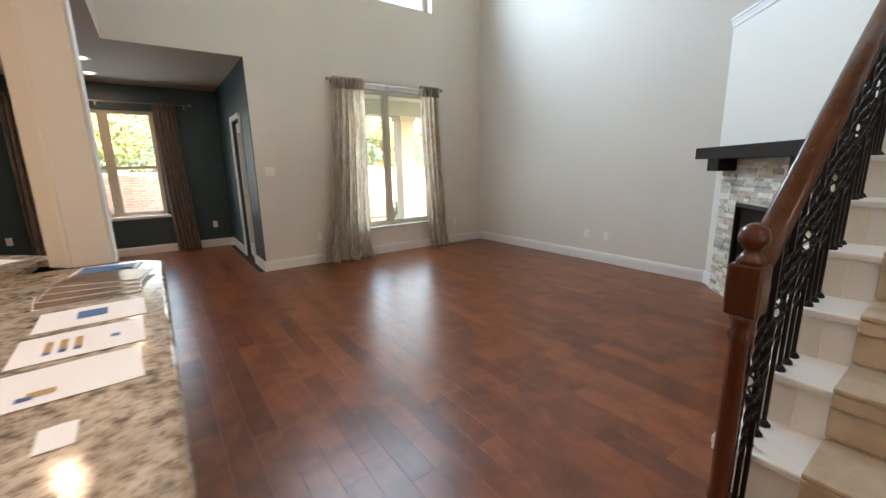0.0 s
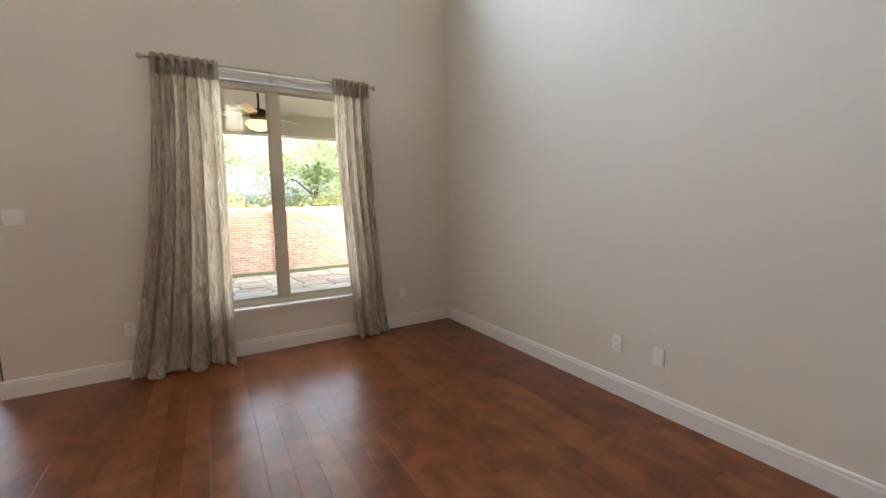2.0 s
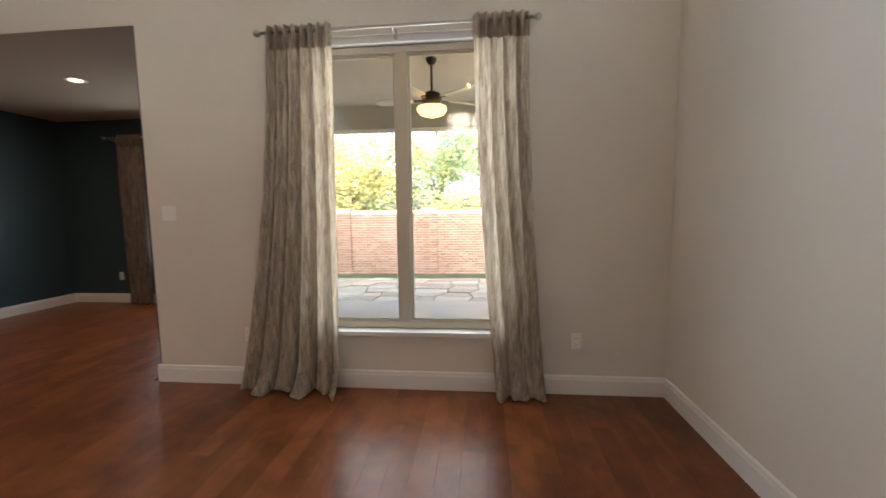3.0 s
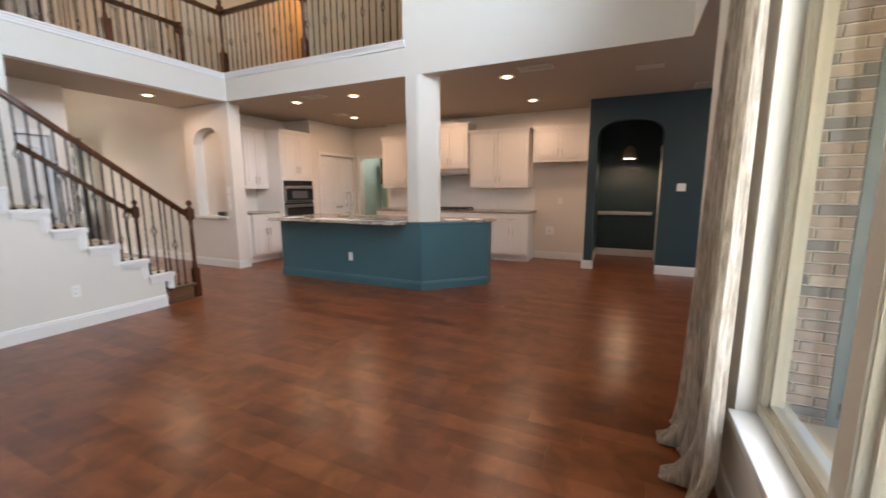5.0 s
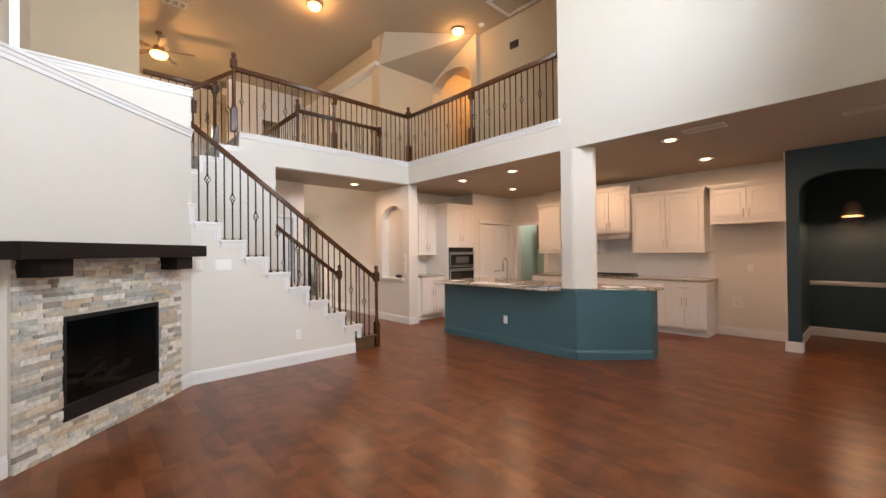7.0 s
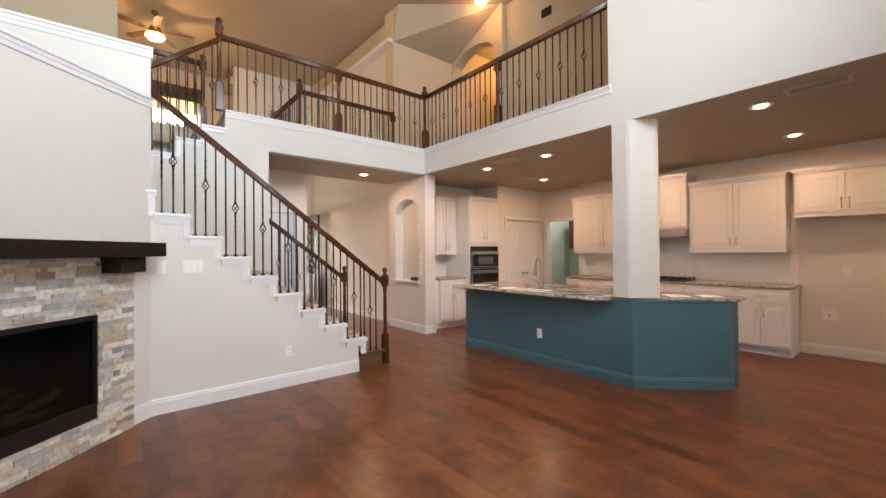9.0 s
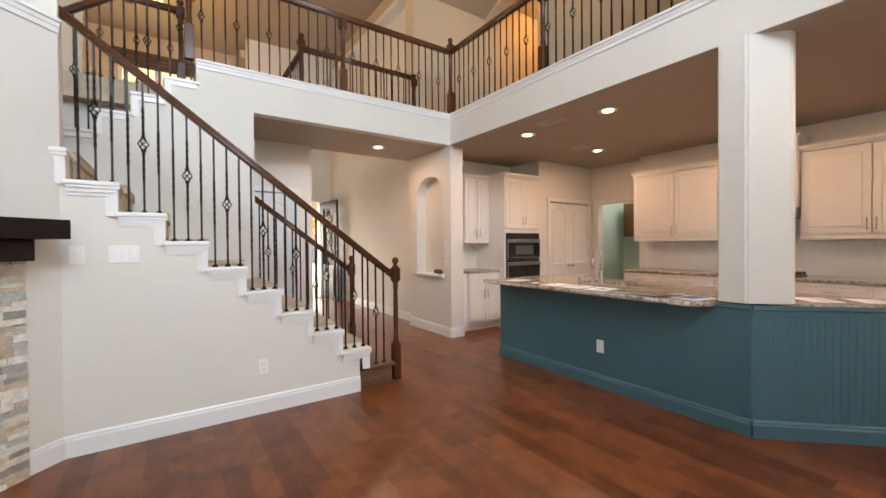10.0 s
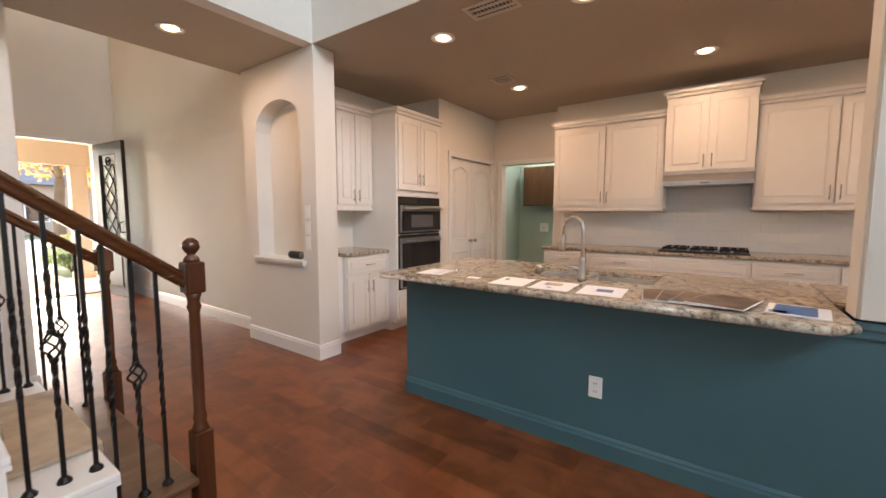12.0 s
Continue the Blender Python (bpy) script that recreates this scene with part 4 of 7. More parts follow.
part("corner_slab", slab([(-5.50, -2.71), (-5.335, -2.69), (-5.86, -2.165), (-5.90, -2.15), (-6.14, -2.15), (-6.14, -3.074), (-5.502, -3.074)], 0.869, 0.905), M_GRANITE, top)
M_SINK = paint("satin_sink_steel", (0.72, 0.72, 0.71), 0.42, 200, 0.04, 0.04, 1.0)
sink = thing("sink", "double bowl stainless steel undermount sink in the island", "sink", pose(-5.8, -4.2, 0.7))
for ya, yb in ((SY0, -4.22), (-4.20, SY1)):
    bm = boxes((SX0, SX1, ya, yb, 0.70, 0.705), (SX0, SX0 + 0.006, ya, yb, 0.705, 0.872), (SX1 - 0.006, SX1, ya, yb, 0.705, 0.872), (SX0, SX1, ya, ya + 0.006, 0.705, 0.872), (SX0, SX1, yb - 0.006, yb, 0.705, 0.872))
    part("bowl", bm, M_SINK, sink)
part("divider", boxes((SX0 + 0.006, SX1 - 0.006, -4.22, -4.20, 0.71, 0.872), bevel=0.004), M_STEEL, sink)
fau = thing("faucet", "brushed nickel pull-down kitchen faucet on the island", "faucet", pose(-5.435, -4.18, 0.905))
FX, FY, DX, DY = -5.435, -4.18, -0.42, -0.91
bm = bmesh.new()
lathe(bm, [(0.028, 0.905), (0.027, 0.925), (0.021, 0.94), (0.019, 1.02), (0.021, 1.03), (0.016, 1.05)], FX, FY, 16)
part("body", bm, M_NICKEL, fau, "", True)
bm = bmesh.new()
arc = [(0.075 - 0.075 * math.cos(i * math.pi / 10), 1.21 + 0.075 * math.sin(i * math.pi / 10)) for i in range(11)]
tube(bm, [(FX, FY, 1.04), (FX, FY, 1.16)] + [(FX + DX * o, FY + DY * o, z) for o, z in arc] + [(FX + DX * 0.154, FY + DY * 0.154, 1.17)], 0.0125, 10)
part("spout", bm, M_NICKEL, fau, "", True)
bm = bmesh.new()
tube(bm, [(FX + DX * o, FY + DY * o, z) for o, z in ((0.153, 1.18), (0.160, 1.12), (0.165, 1.07))], 0.018, 12)
part("spray_head", bm, M_NICKEL, fau, "", True)
bm = bmesh.new()
tube(bm, [(FX, FY - 0.02, 0.975), (FX + 0.01, FY - 0.07, 0.985), (FX + 0.015, FY - 0.11, 0.992)], 0.009, 8)
part("lever", bm, M_NICKEL, fau, "", True)

# ---- windows and doors ----
def window_unit(name, label, axis, t, u0, u1, v0, v1, mullions=(), rails=(), mat=M_WINFRAME, fw=0.055, mw=0.10, depth=0.07):
    """Frame, mullions, meeting rails and panes in an opening; t: the plane of the glass."""
    w = tagged(new(name), label, "window", "", "structure")

    def bx(bm, a, b, c, d, t0, t1):
        if axis == "y":
            box(bm, a, b, t0, t1, c, d)
        else:
            box(bm, t0, t1, a, b, c, d)

    h = depth / 2
    for a, b, c, d in ((u0, u1, v0, v0 + fw), (u0, u1, v1 - fw, v1), (u0, u0 + fw, v0 + fw, v1 - fw), (u1 - fw, u1, v0 + fw, v1 - fw)):
        bm = bmesh.new()
        bx(bm, a, b, c, d, t - h, t + h)
        bmesh.ops.bevel(bm, geom=bm.edges[:], offset=0.006, segments=2, affect="EDGES")
        part("window_frame", bm, mat, w)
    cols = [u0 + fw, *[c for m in mullions for c in (m - mw / 2, m + mw / 2)], u1 - fw]
    for m in mullions:
        bm = bmesh.new()
        bx(bm, m - mw / 2, m + mw / 2, v0 + fw, v1 - fw, t - h - 0.01, t + h)
        bmesh.ops.bevel(bm, geom=bm.edges[:], offset=0.006, segments=2, affect="EDGES")
        part("mullion", bm, mat, w)
    for a, b in zip(cols[::2], cols[1::2]):
        zs = [v0 + fw, *rails, v1 - fw]
        for r in rails:
            bm = bmesh.new()
            bx(bm, a, b, r - 0.022, r + 0.022, t - h + 0.008, t + h - 0.008)
            part("meeting_rail", bm, mat, w)
        for c, d in zip(zs, zs[1:]):
            for e, f, g, i in ((a, b, c, c + 0.016), (a, b, d - 0.016, d), (a, a + 0.016, c, d), (b - 0.016, b, c, d)):
                bm = bmesh.new()
                bx(bm, e, f, g, i, t - 0.014, t + 0.014)
                part("sash_bead", bm, mat, w)
            bm = bmesh.new()
            bx(bm, a, b, c, d, t - 0.003, t + 0.003)
            p = part("pane", bm, M_GLASS, w, "clear glass")
            p.visible_shadow = False
    return w


window_unit("window_1", "tall almond-framed two-pane window beside curtains", "y", 0.105, -2.53, -1.07, 0.445, 2.51, (-1.86,), (), M_WINFRAME, 0.055, 0.09)
structure("window_sill_1", boxes((-2.53, -1.07, -0.025, 0.215, 0.405, 0.442), bevel=0.006), M_SILL, "white marble window sill", "sill")
structure("trim_window_head", boxes((-2.53, -1.07, 0.02, 0.2, 2.512, 2.559)), M_TRIM, "white strip above the window frame", "trim")
window_unit("window_2", "high almond-framed living room window", "y", 0.17, -3.76, -1.0, 3.73, 5.55, (-1.92, -2.84))
window_unit("window_3", "pale-framed double window of the breakfast nook", "y", NY + 0.09, -6.10, -4.80, 0.65, 2.34, (-5.45,), (1.44,), M_WINFRAME, 0.045, 0.10)
structure("window_sill_3", boxes((-6.14, -4.76, NY - 0.03, NY + 0.05, 0.60, 0.645), bevel=0.005), M_TRIM, "white nook window sill", "sill")
window_unit("window_4", "bright window of the stair landing", "x", 0.18, -6.5, -5.66, 3.35, 4.5, (), (), M_TRIM)
window_unit("window_5", "bright window of the upper room under a shade", "y", -13.1, -2.80, -1.0, 4.25, 5.6, (-1.72,), (), M_TRIM)
window_unit("window_6", "bright high window above the front door", "y", -12.0, -4.79, -4.20, 4.2, 5.30, (), (4.78,), M_TRIM)
# unseen overhang, added to stop direct sun through the upper front windows
structure("sun_block_eave", boxes((-9.6, 0.5, -15.4, -13.25, 5.72, 5.9), (-5.6, -3.3, -13.25, -12.1, 5.72, 5.9)), paint("tan_overhang_paint", (0.55, 0.46, 0.35), 0.7), "tan overhang added to keep sun out of the front windows", "roof")
shade = thing("roman_shade", "brown folded roman shade above the upper window", "shade", pose(-2.05, -12.95, 5.2))
for i in range(4):
    part("fold", boxes((-2.86, -0.94, -12.985, -12.95 + 0.008 * i, 5.33 + 0.09 * i, 5.415 + 0.09 * i), bevel=0.01), paint("brown_shade_cloth", (0.10, 0.065, 0.045), 0.9, 120, 0.3, 0.1), shade)


def panel_outline(a, b, c, d, arched):
    """Outline of a door panel; the top bows up where arched."""
    top = [(b + (a - b) * i / 10, d + (0.055 * math.sin(math.pi * i / 10) ** 1.5 if arched else 0.0)) for i in range(11)]
    return [(a, c), (b, c)] + top


def panel_door(parent, w, h, panels, mat=M_TRIM, t=0.04, name="slab"):
    """Door leaf in the parent's axes: hinge at x = 0, face towards -y. Each panel has a raised moulding and field."""
    bm = bmesh.new()
    box(bm, 0, w, 0, t, 0.008, h)
    local_part(name, bm, mat, parent)
    for k, (a, b, c, d) in enumerate(panels):
        arched = k == len(panels) - 1

        def ring(o, y):
            return [bm.verts.new((x, y, z)) for x, z in panel_outline(a + o, b - o, c + o, d - o, arched)]

        bm = bmesh.new()
        rings = [ring(0.0, -0.0005), ring(0.006, -0.010), ring(0.018, -0.010), ring(0.026, -0.0005)]
        for r0, r1 in zip(rings, rings[1:]):
            for i in range(len(r0)):
                j = (i + 1) % len(r0)
                bm.faces.new((r0[i], r0[j], r1[j], r1[i]))
        local_part("panel_moulding", bm, mat, parent)
        bm = bmesh.new()
        r0, r1 = ring(0.045, -0.0005), ring(0.065, -0.008)
        for i in range(len(r0)):
            j = (i + 1) % len(r0)
            bm.faces.new((r0[i], r0[j], r1[j], r1[i]))
        bm.faces.new(r1)
        local_part("panel_field", bm, mat, parent)


def casing(name, label, axis, t, u0, u1, top, face, w=0.065, d=0.018, mat=M_TRIM):
    """Flat moulded casing round an opening; face: side it stands out to."""
    bm = bmesh.new()
    t0, t1 = sorted((t, t + face * d))
    for a, b, c, e in ((u0 - w, u0, 0.0, top + w), (u1, u1 + w, 0.0, top + w), (u0, u1, top, top + w)):
        if axis == "y":
            box(bm, a, b, t0, t1, c, e)
        else:
            box(bm, t0, t1, a, b, c, e)
    t2, t3 = sorted((t + face * d, t + face * (d + 0.006)))
    for a, b, c, e in ((u0 - w, u0 - w + 0.02, 0.0, top + w), (u1 + w - 0.02, u1 + w, 0.0, top + w), (u0 - w + 0.02, u1 + w - 0.02, top + w - 0.02, top + w)):
        if axis == "y":
            box(bm, a, b, t2, t3, c, e)
        else:
            box(bm, t2, t3, a, b, c, e)
    return structure(name, bm, mat, label, "trim")


def knob(parent, x, z, y=-0.03):
    bm = bmesh.new()
    tube(bm, [(x, 0.0, z), (x, y, z)], 0.011, 10)
    bmesh.ops.create_uvsphere(bm, u_segments=14, v_segments=8, radius=0.026, matrix=Matrix.Translation((x, y - 0.015, z)))
    local_part("knob", bm, M_NICKEL, parent, "brushed nickel knob", True)


def arch_panels(w):
    return [(0.09, w - 0.09, 0.12, 0.80), (0.09, w - 0.09, 0.95, 1.90)]


for i, hx in enumerate((-7.305, -7.865)):
    d = tagged(thing("door_pantry", "white two-panel pantry door, closed", "door", pose(hx, -6.45, 0, 0, 0, 180)), "", "", "pantry doors", "structure")
    panel_door(d, 0.553, 2.04, arch_panels(0.553))
    knob(d, 0.50 if i == 0 else 0.055, 0.93)
casing("trim_pantry", "white casing round the pantry doors", "y", -6.42, -8.42, -7.30, 2.05, 1)
d = tagged(thing("door_closet", "white two-panel closet door, closed", "door", pose(-2.625, -7.53, 0, 0, 0, 180)), "", "", "", "structure")
panel_door(d, 0.73, 2.04, arch_panels(0.73))
knob(d, 0.67, 0.95)
casing("trim_closet", "white casing round the closet door", "y", -7.5, -3.36, -2.62, 2.05, 1)
d = tagged(thing("door_upper", "white two-panel door of the upper hallway, closed", "door", pose(-9.27, -7.15, F2 + 0.001, 0, 0, 90)), "", "", "", "structure")
panel_door(d, 0.76, 2.04, arch_panels(0.76), M_TRIM, 0.025)
knob(d, 0.06, 0.95)
casing("trim_laundry", "white casing round the laundry doorway", "x", -8.50, -6.28, -5.47, 2.04, 1)
# glazed patio door of the nook
d = tagged(thing("door_patio", "white patio door with a tall glass lite, closed", "door"), "", "", "", "structure")
bm = bmesh.new()
wall_cells(bm, "x", -3.80, -3.755, 0.655, 1.285, 0.02, 2.05, [(0.76, 1.18, 0.22, 1.92)])
part("slab", bm, M_TRIM, d)
bm = bmesh.new()
wall_cells(bm, "x", -3.815, -3.80, 0.73, 1.21, 0.19, 1.95, [(0.765, 1.175, 0.225, 1.915)])
part("lite_frame", bm, M_TRIM, d)
p = part("pane", boxes((-3.782, -3.776, 0.76, 1.18, 0.22, 1.92)), M_GLASS, d, "clear glass")
p.visible_shadow = False
bm = bmesh.new()
wall_cells(bm, "x", -3.7545, -3.740, 0.66, 1.28, 0.03, 2.04, [(0.86, 1.08, 0.25, 1.89)])
part("outer_panel", bm, M_DOORPAINT, d, "grey-green outer face")
bm = bmesh.new()
tube(bm, [(-3.80, 0.71, 0.98), (-3.86, 0.71, 0.98), (-3.865, 0.80, 0.98)], 0.010, 8)
part("door_handle", bm, M_NICKEL, d, "nickel lever handle", True)
casing("trim_patio_door", "white casing round the patio door", "x", -3.85, 0.64, 1.30, 2.08, -1)
bm = bmesh.new()
wall_cells(bm, "x", -3.735, -3.60, 0.70, 1.27, -0.08, 2.10, [(0.745, 1.225, -0.02, 2.05)])
structure("trim_patio_door_outside", bm, M_DOORPAINT, "grey-green exterior frame of the patio door", "trim")
# front door: dark wood leaf with iron grille, standing open into the foyer
fd = tagged(thing("door_front", "dark wooden front door with iron scroll grille, standing open", "door", pose(-5.02, -11.86, 0, 0, 0, 96)), "", "", "", "structure")
M_DARKDOOR = wood("dark_door_wood", (0.012, 0.008, 0.006), (0.03, 0.02, 0.014), (0.055, 0.036, 0.025), 0.4, (20, 20, 3), False, True, 0.1)
bm = bmesh.new()
wall_cells(bm, "y", 0.0, 0.05, 0.0, 0.96, 0.01, 2.40, [(0.20, 0.76, 0.85, 2.22)])
local_part("slab", bm, M_DARKDOOR, fd)
local_part("lower_panel", boxes((0.18, 0.78, -0.012, -0.001, 0.16, 0.72), bevel=0.008), M_DARKDOOR, fd)
p = local_part("pane", boxes((0.20, 0.76, 0.022, 0.028, 0.85, 2.22)), M_GLASS, fd, "clear glass")
p.visible_shadow = False
bm = bmesh.new()
for s in (-1, 1):
    for ph in (0, 0.5):
        pts = [(0.48 + s * 0.20 * math.sin(math.pi * (2.2 * t + ph)), 0.012, 0.86 + 1.2 * t) for t in [i / 24 for i in range(25)]]
        tube(bm, pts, 0.010, 6)
    tube(bm, [(0.48 + s * (0.02 + 0.07 * (1 - t)) * math.cos(t * 9), 0.012, 2.10 + (0.02 + 0.07 * (1 - t)) * math.sin(t * 9)) for t in [i / 20 for i in range(21)]], 0.009, 6)
    tube(bm, [(0.48 + s * 0.265, 0.012, 0.86), (0.48 + s * 0.265, 0.012, 2.21)], 0.010, 6)
local_part("grille", bm, M_IRON, fd, "black iron scroll grille")
bm = bmesh.new()
tube(bm, [(0.90, -0.002, 1.02), (0.90, -0.05, 1.02), (0.90, -0.055, 1.16), (0.90, -0.002, 1.18)], 0.012, 8)
local_part("pull", bm, M_IRON, fd, "dark iron pull handle", True)
casing("trim_front_door", "pale casing round the front door", "y", -11.9, -5.03, -4.05, 2.42, 1, 0.05)
structure("trim_threshold", boxes((-5.03, -4.05, -12.1, -11.88, -0.01, 0.012), bevel=0.003), M_STEP, "dark wooden threshold", "trim")

# ---- curtains ----
def curtain(name, label, xt0, xt1, xb0, xb1, zt, y, folds, seed, mat, puddle=0.10, amp=0.035):
    """Gathered hanging cloth; narrower at the top, trailing on the floor."""
    rn_ = random.Random(seed)
    ph = [rn_.uniform(0, 6.28) for _ in range(6)]
    nu, nv = 130, 44
    bm = bmesh.new()
    grid = []
    for j in range(nv + 1):
        v = j / nv
        z = zt * (1 - v)
        a = xt0 + (xb0 - xt0) * v ** 1.7
        b = xt1 + (xb1 - xt1) * v ** 1.7
        row = []
        for i in range(nu + 1):
            u = i / nu
            w = u + 0.018 * math.sin(3.1 * v + ph[0]) * math.sin(math.pi * u) + 0.03 * v * math.sin(5 * u + ph[5])
            f = math.sin(2 * math.pi * folds * w + ph[1]) + 0.45 * math.sin(2 * math.pi * folds * 2.13 * w + ph[2] + 1.3 * v) + 0.22 * math.sin(2 * math.pi * folds * 0.47 * w + ph[3])
            k = amp * (0.45 + 0.75 * v) * f
            yy = y + k
            zz = z
            if v > 0.90:
                q = (v - 0.90) / 0.10
                yy -= puddle * q * q * (0.6 + 0.5 * math.sin(2 * math.pi * folds * 0.5 * u + ph[4]))
                zz = max(0.008 + 0.010 * (1 + math.sin(2 * math.pi * folds * u + ph[2])), z - 0.01 * q)
            x = a + (b - a) * u + 0.012 * math.cos(2 * math.pi * folds * w + ph[1]) * (0.3 + v)
            row.append(bm.verts.new((x, min(yy, y + 0.075), zz)))
        grid.append(row)
    for r0, r1 in zip(grid, grid[1:]):
        for i in range(nu):
            bm.faces.new((r0[i], r0[i + 1], r1[i + 1], r1[i]))
    t = thing(name, label, "curtain", pose((xt0 + xt1) / 2, y, 0))
    cl = part("cloth", bm, mat, t, "", True)
    s = cl.modifiers.new("thickness", "SOLIDIFY")
    s.thickness = 0.003
    # gathered heading and rod pocket
    bm = bmesh.new()
    n = 90
    rows = []
    for z, off in ((zt + 0.045, 0.0), (zt + 0.02, 0.006), (zt - 0.02, 0.006), (zt - 0.11, 0.002)):
        rows.append([bm.verts.new((xt0 + (xt1 - xt0) * i / n, y - 0.018 - off + 0.022 * math.sin(2 * math.pi * folds * 1.5 * i / n + ph[0]), z)) for i in range(n + 1)])
    for r0, r1 in zip(rows, rows[1:]):
        for i in range(n):
            bm.faces.new((r0[i], r0[i + 1], r1[i + 1], r1[i]))
    hd = part("heading", bm, mat, t, "", True)
    s = hd.modifiers.new("thickness", "SOLIDIFY")
    s.thickness = 0.003
    return t


def rod(label, x0, x1, y, z, wall_y, r=0.011):
    t = thing("curtain_rod", label, "curtain rod", pose((x0 + x1) / 2, y, z))
    bm = bmesh.new()
    tube(bm, [(x0, y, z), (x1, y, z)], r, 10)
    part("rod", bm, M_NICKEL, t, "", True)
    for x, s in ((x0, -1), (x1, 1)):
        bm = bmesh.new()
        tube(bm, [(x, y, z), (x + s * 0.012, y, z), (x + s * 0.022, y, z), (x + s * 0.03, y, z), (x + s * 0.05, y, z)], 0.013, 10)
        bmesh.ops.create_uvsphere(bm, u_segments=12, v_segments=8, radius=0.024, matrix=Matrix.Translation((x + s * 0.03, y, z)))
        part("finial", bm, M_NICKEL, t, "", True)
    for x in (x0 + 0.05, (x0 + x1) / 2, x1 - 0.05):
        bm = bmesh.new()
        tube(bm, [(x, y, z - 0.012), (x, y + 0.02, z - 0.02), (x, wall_y - 0.003, z - 0.02)], 0.006, 6)
        box(bm, x - 0.012, x + 0.012, wall_y - 0.007, wall_y - 0.001, z - 0.05, z + 0.02)
        part("bracket", bm, M_NICKEL, t)
    return t


rod("thin nickel curtain rod above the living room window", -2.80, -0.95, -0.105, 2.565, 0.0)
curtain("curtain", "silvery grey textured curtain trailing on the floor, wide panel", -2.77, -2.30, -3.08, -2.33, 2.56, -0.095, 5.3, 3, M_CURTAIN, 0.12, 0.026)
curtain("curtain", "silvery grey textured curtain trailing on the floor, narrow panel", -1.34, -0.98, -1.20, -0.85, 2.56, -0.095, 4.2, 8, M_CURTAIN, 0.08, 0.026)
rod("dark curtain rod above the nook window", -6.70, -4.30, NY - 0.11, 2.44, NY)
curtain("curtain", "brown taupe curtain beside the nook window, gathered", -4.80, -4.48, -4.72, -4.38, 2.43, NY - 0.11, 5.0, 11, M_CURTAIN2, 0.02, 0.03)
curtain("curtain", "brown taupe curtain beside the nook window, hanging straight", -6.52, -6.14, -6.52, -6.16, 2.43, NY - 0.11, 5.0, 14, M_CURTAIN2, 0.02, 0.03)

# ---- kitchen cabinets ----
def bar_handle(parent, x, z, vertical=True, length=0.13, y=-0.02):
    bm = bmesh.new()
    h = length / 2
    if vertical:
        tube(bm, [(x, y - 0.028, z - h), (x, y - 0.028, z + h)], 0.0055, 8)
        for s in (-0.6, 0.6):
            tube(bm, [(x, y, z + s * h), (x, y - 0.028, z + s * h)], 0.0045, 6)
    else:
        tube(bm, [(x - h, y - 0.028, z), (x + h, y - 0.028, z)], 0.0055, 8)
        for s in (-0.6, 0.6):
            tube(bm, [(x + s * h, y, z), (x + s * h, y - 0.028, z)], 0.0045, 6)
    ob = mesh_object("handle", bm, M_NICKEL, True)
    ob.parent = parent
    ob["label"] = "brushed nickel bar handle"


def cabinet_door(parent, x0, x1, z0, z1, name="door"):
    """Raised-panel front standing 20 mm before the body."""
    d = local_part(name, boxes((x0, x1, -0.018, -0.001, z0, z1), bevel=0.002), M_CAB, parent)
    f = 0.055 if z1 - z0 > 0.3 else 0.03
    pieces = [("rail", (x0, x1, -0.023, -0.018, z0, z0 + f), 0.0015), ("rail", (x0, x1, -0.023, -0.018, z1 - f, z1), 0.0015), ("stile", (x0, x0 + f, -0.023, -0.018, z0 + f, z1 - f), 0.0015), ("stile", (x1 - f, x1, -0.023, -0.018, z0 + f, z1 - f), 0.0015), ("raised_panel", (x0 + f + 0.012, x1 - f - 0.012, -0.026, -0.017, z0 + f + 0.012, z1 - f - 0.012), 0.007)]
    for nm, s, bv in pieces:
        mesh_object(nm, boxes(s, bevel=bv), M_CAB).parent = d
    return d


def crown(parent, w, z, d, h=0.07):
    bm = bmesh.new()
    box(bm, -0.012, w + 0.012, -0.035, d, z, z + h * 0.45)
    box(bm, -0.03, w + 0.03, -0.055, d, z + h * 0.45, z + h)
    bmesh.ops.bevel(bm, geom=bm.edges[:], offset=0.008, segments=2, affect="EDGES")
    local_part("crown", bm, M_CAB, parent, "white crown moulding")


def upper_cabinet(m, w, h, d, ndoors, label, handles="low", with_crown=True, rail=True):
    c = thing("wall_cabinet", label, "cabinet", m, "kitchen wall cabinets")
    local_part("body", boxes((0, w, 0.0, d, 0.0, h)), M_CAB, c)
    dw = w / ndoors
    for i in range(ndoors):
        dr = cabinet_door(c, i * dw + 0.006, (i + 1) * dw - 0.006, 0.035, h - 0.02)
        inner = (i + 1) * dw - 0.035 if (i % 2 == 0 and ndoors > 1) else i * dw + 0.035
        bar_handle(dr, inner, 0.13, True)
    if rail:
        local_part("light_rail", boxes((-0.002, w + 0.002, -0.016, 0.02, -0.03, 0.0), bevel=0.004), M_CAB, c)
    if with_crown:
        crown(c, w, h, d)
    return c


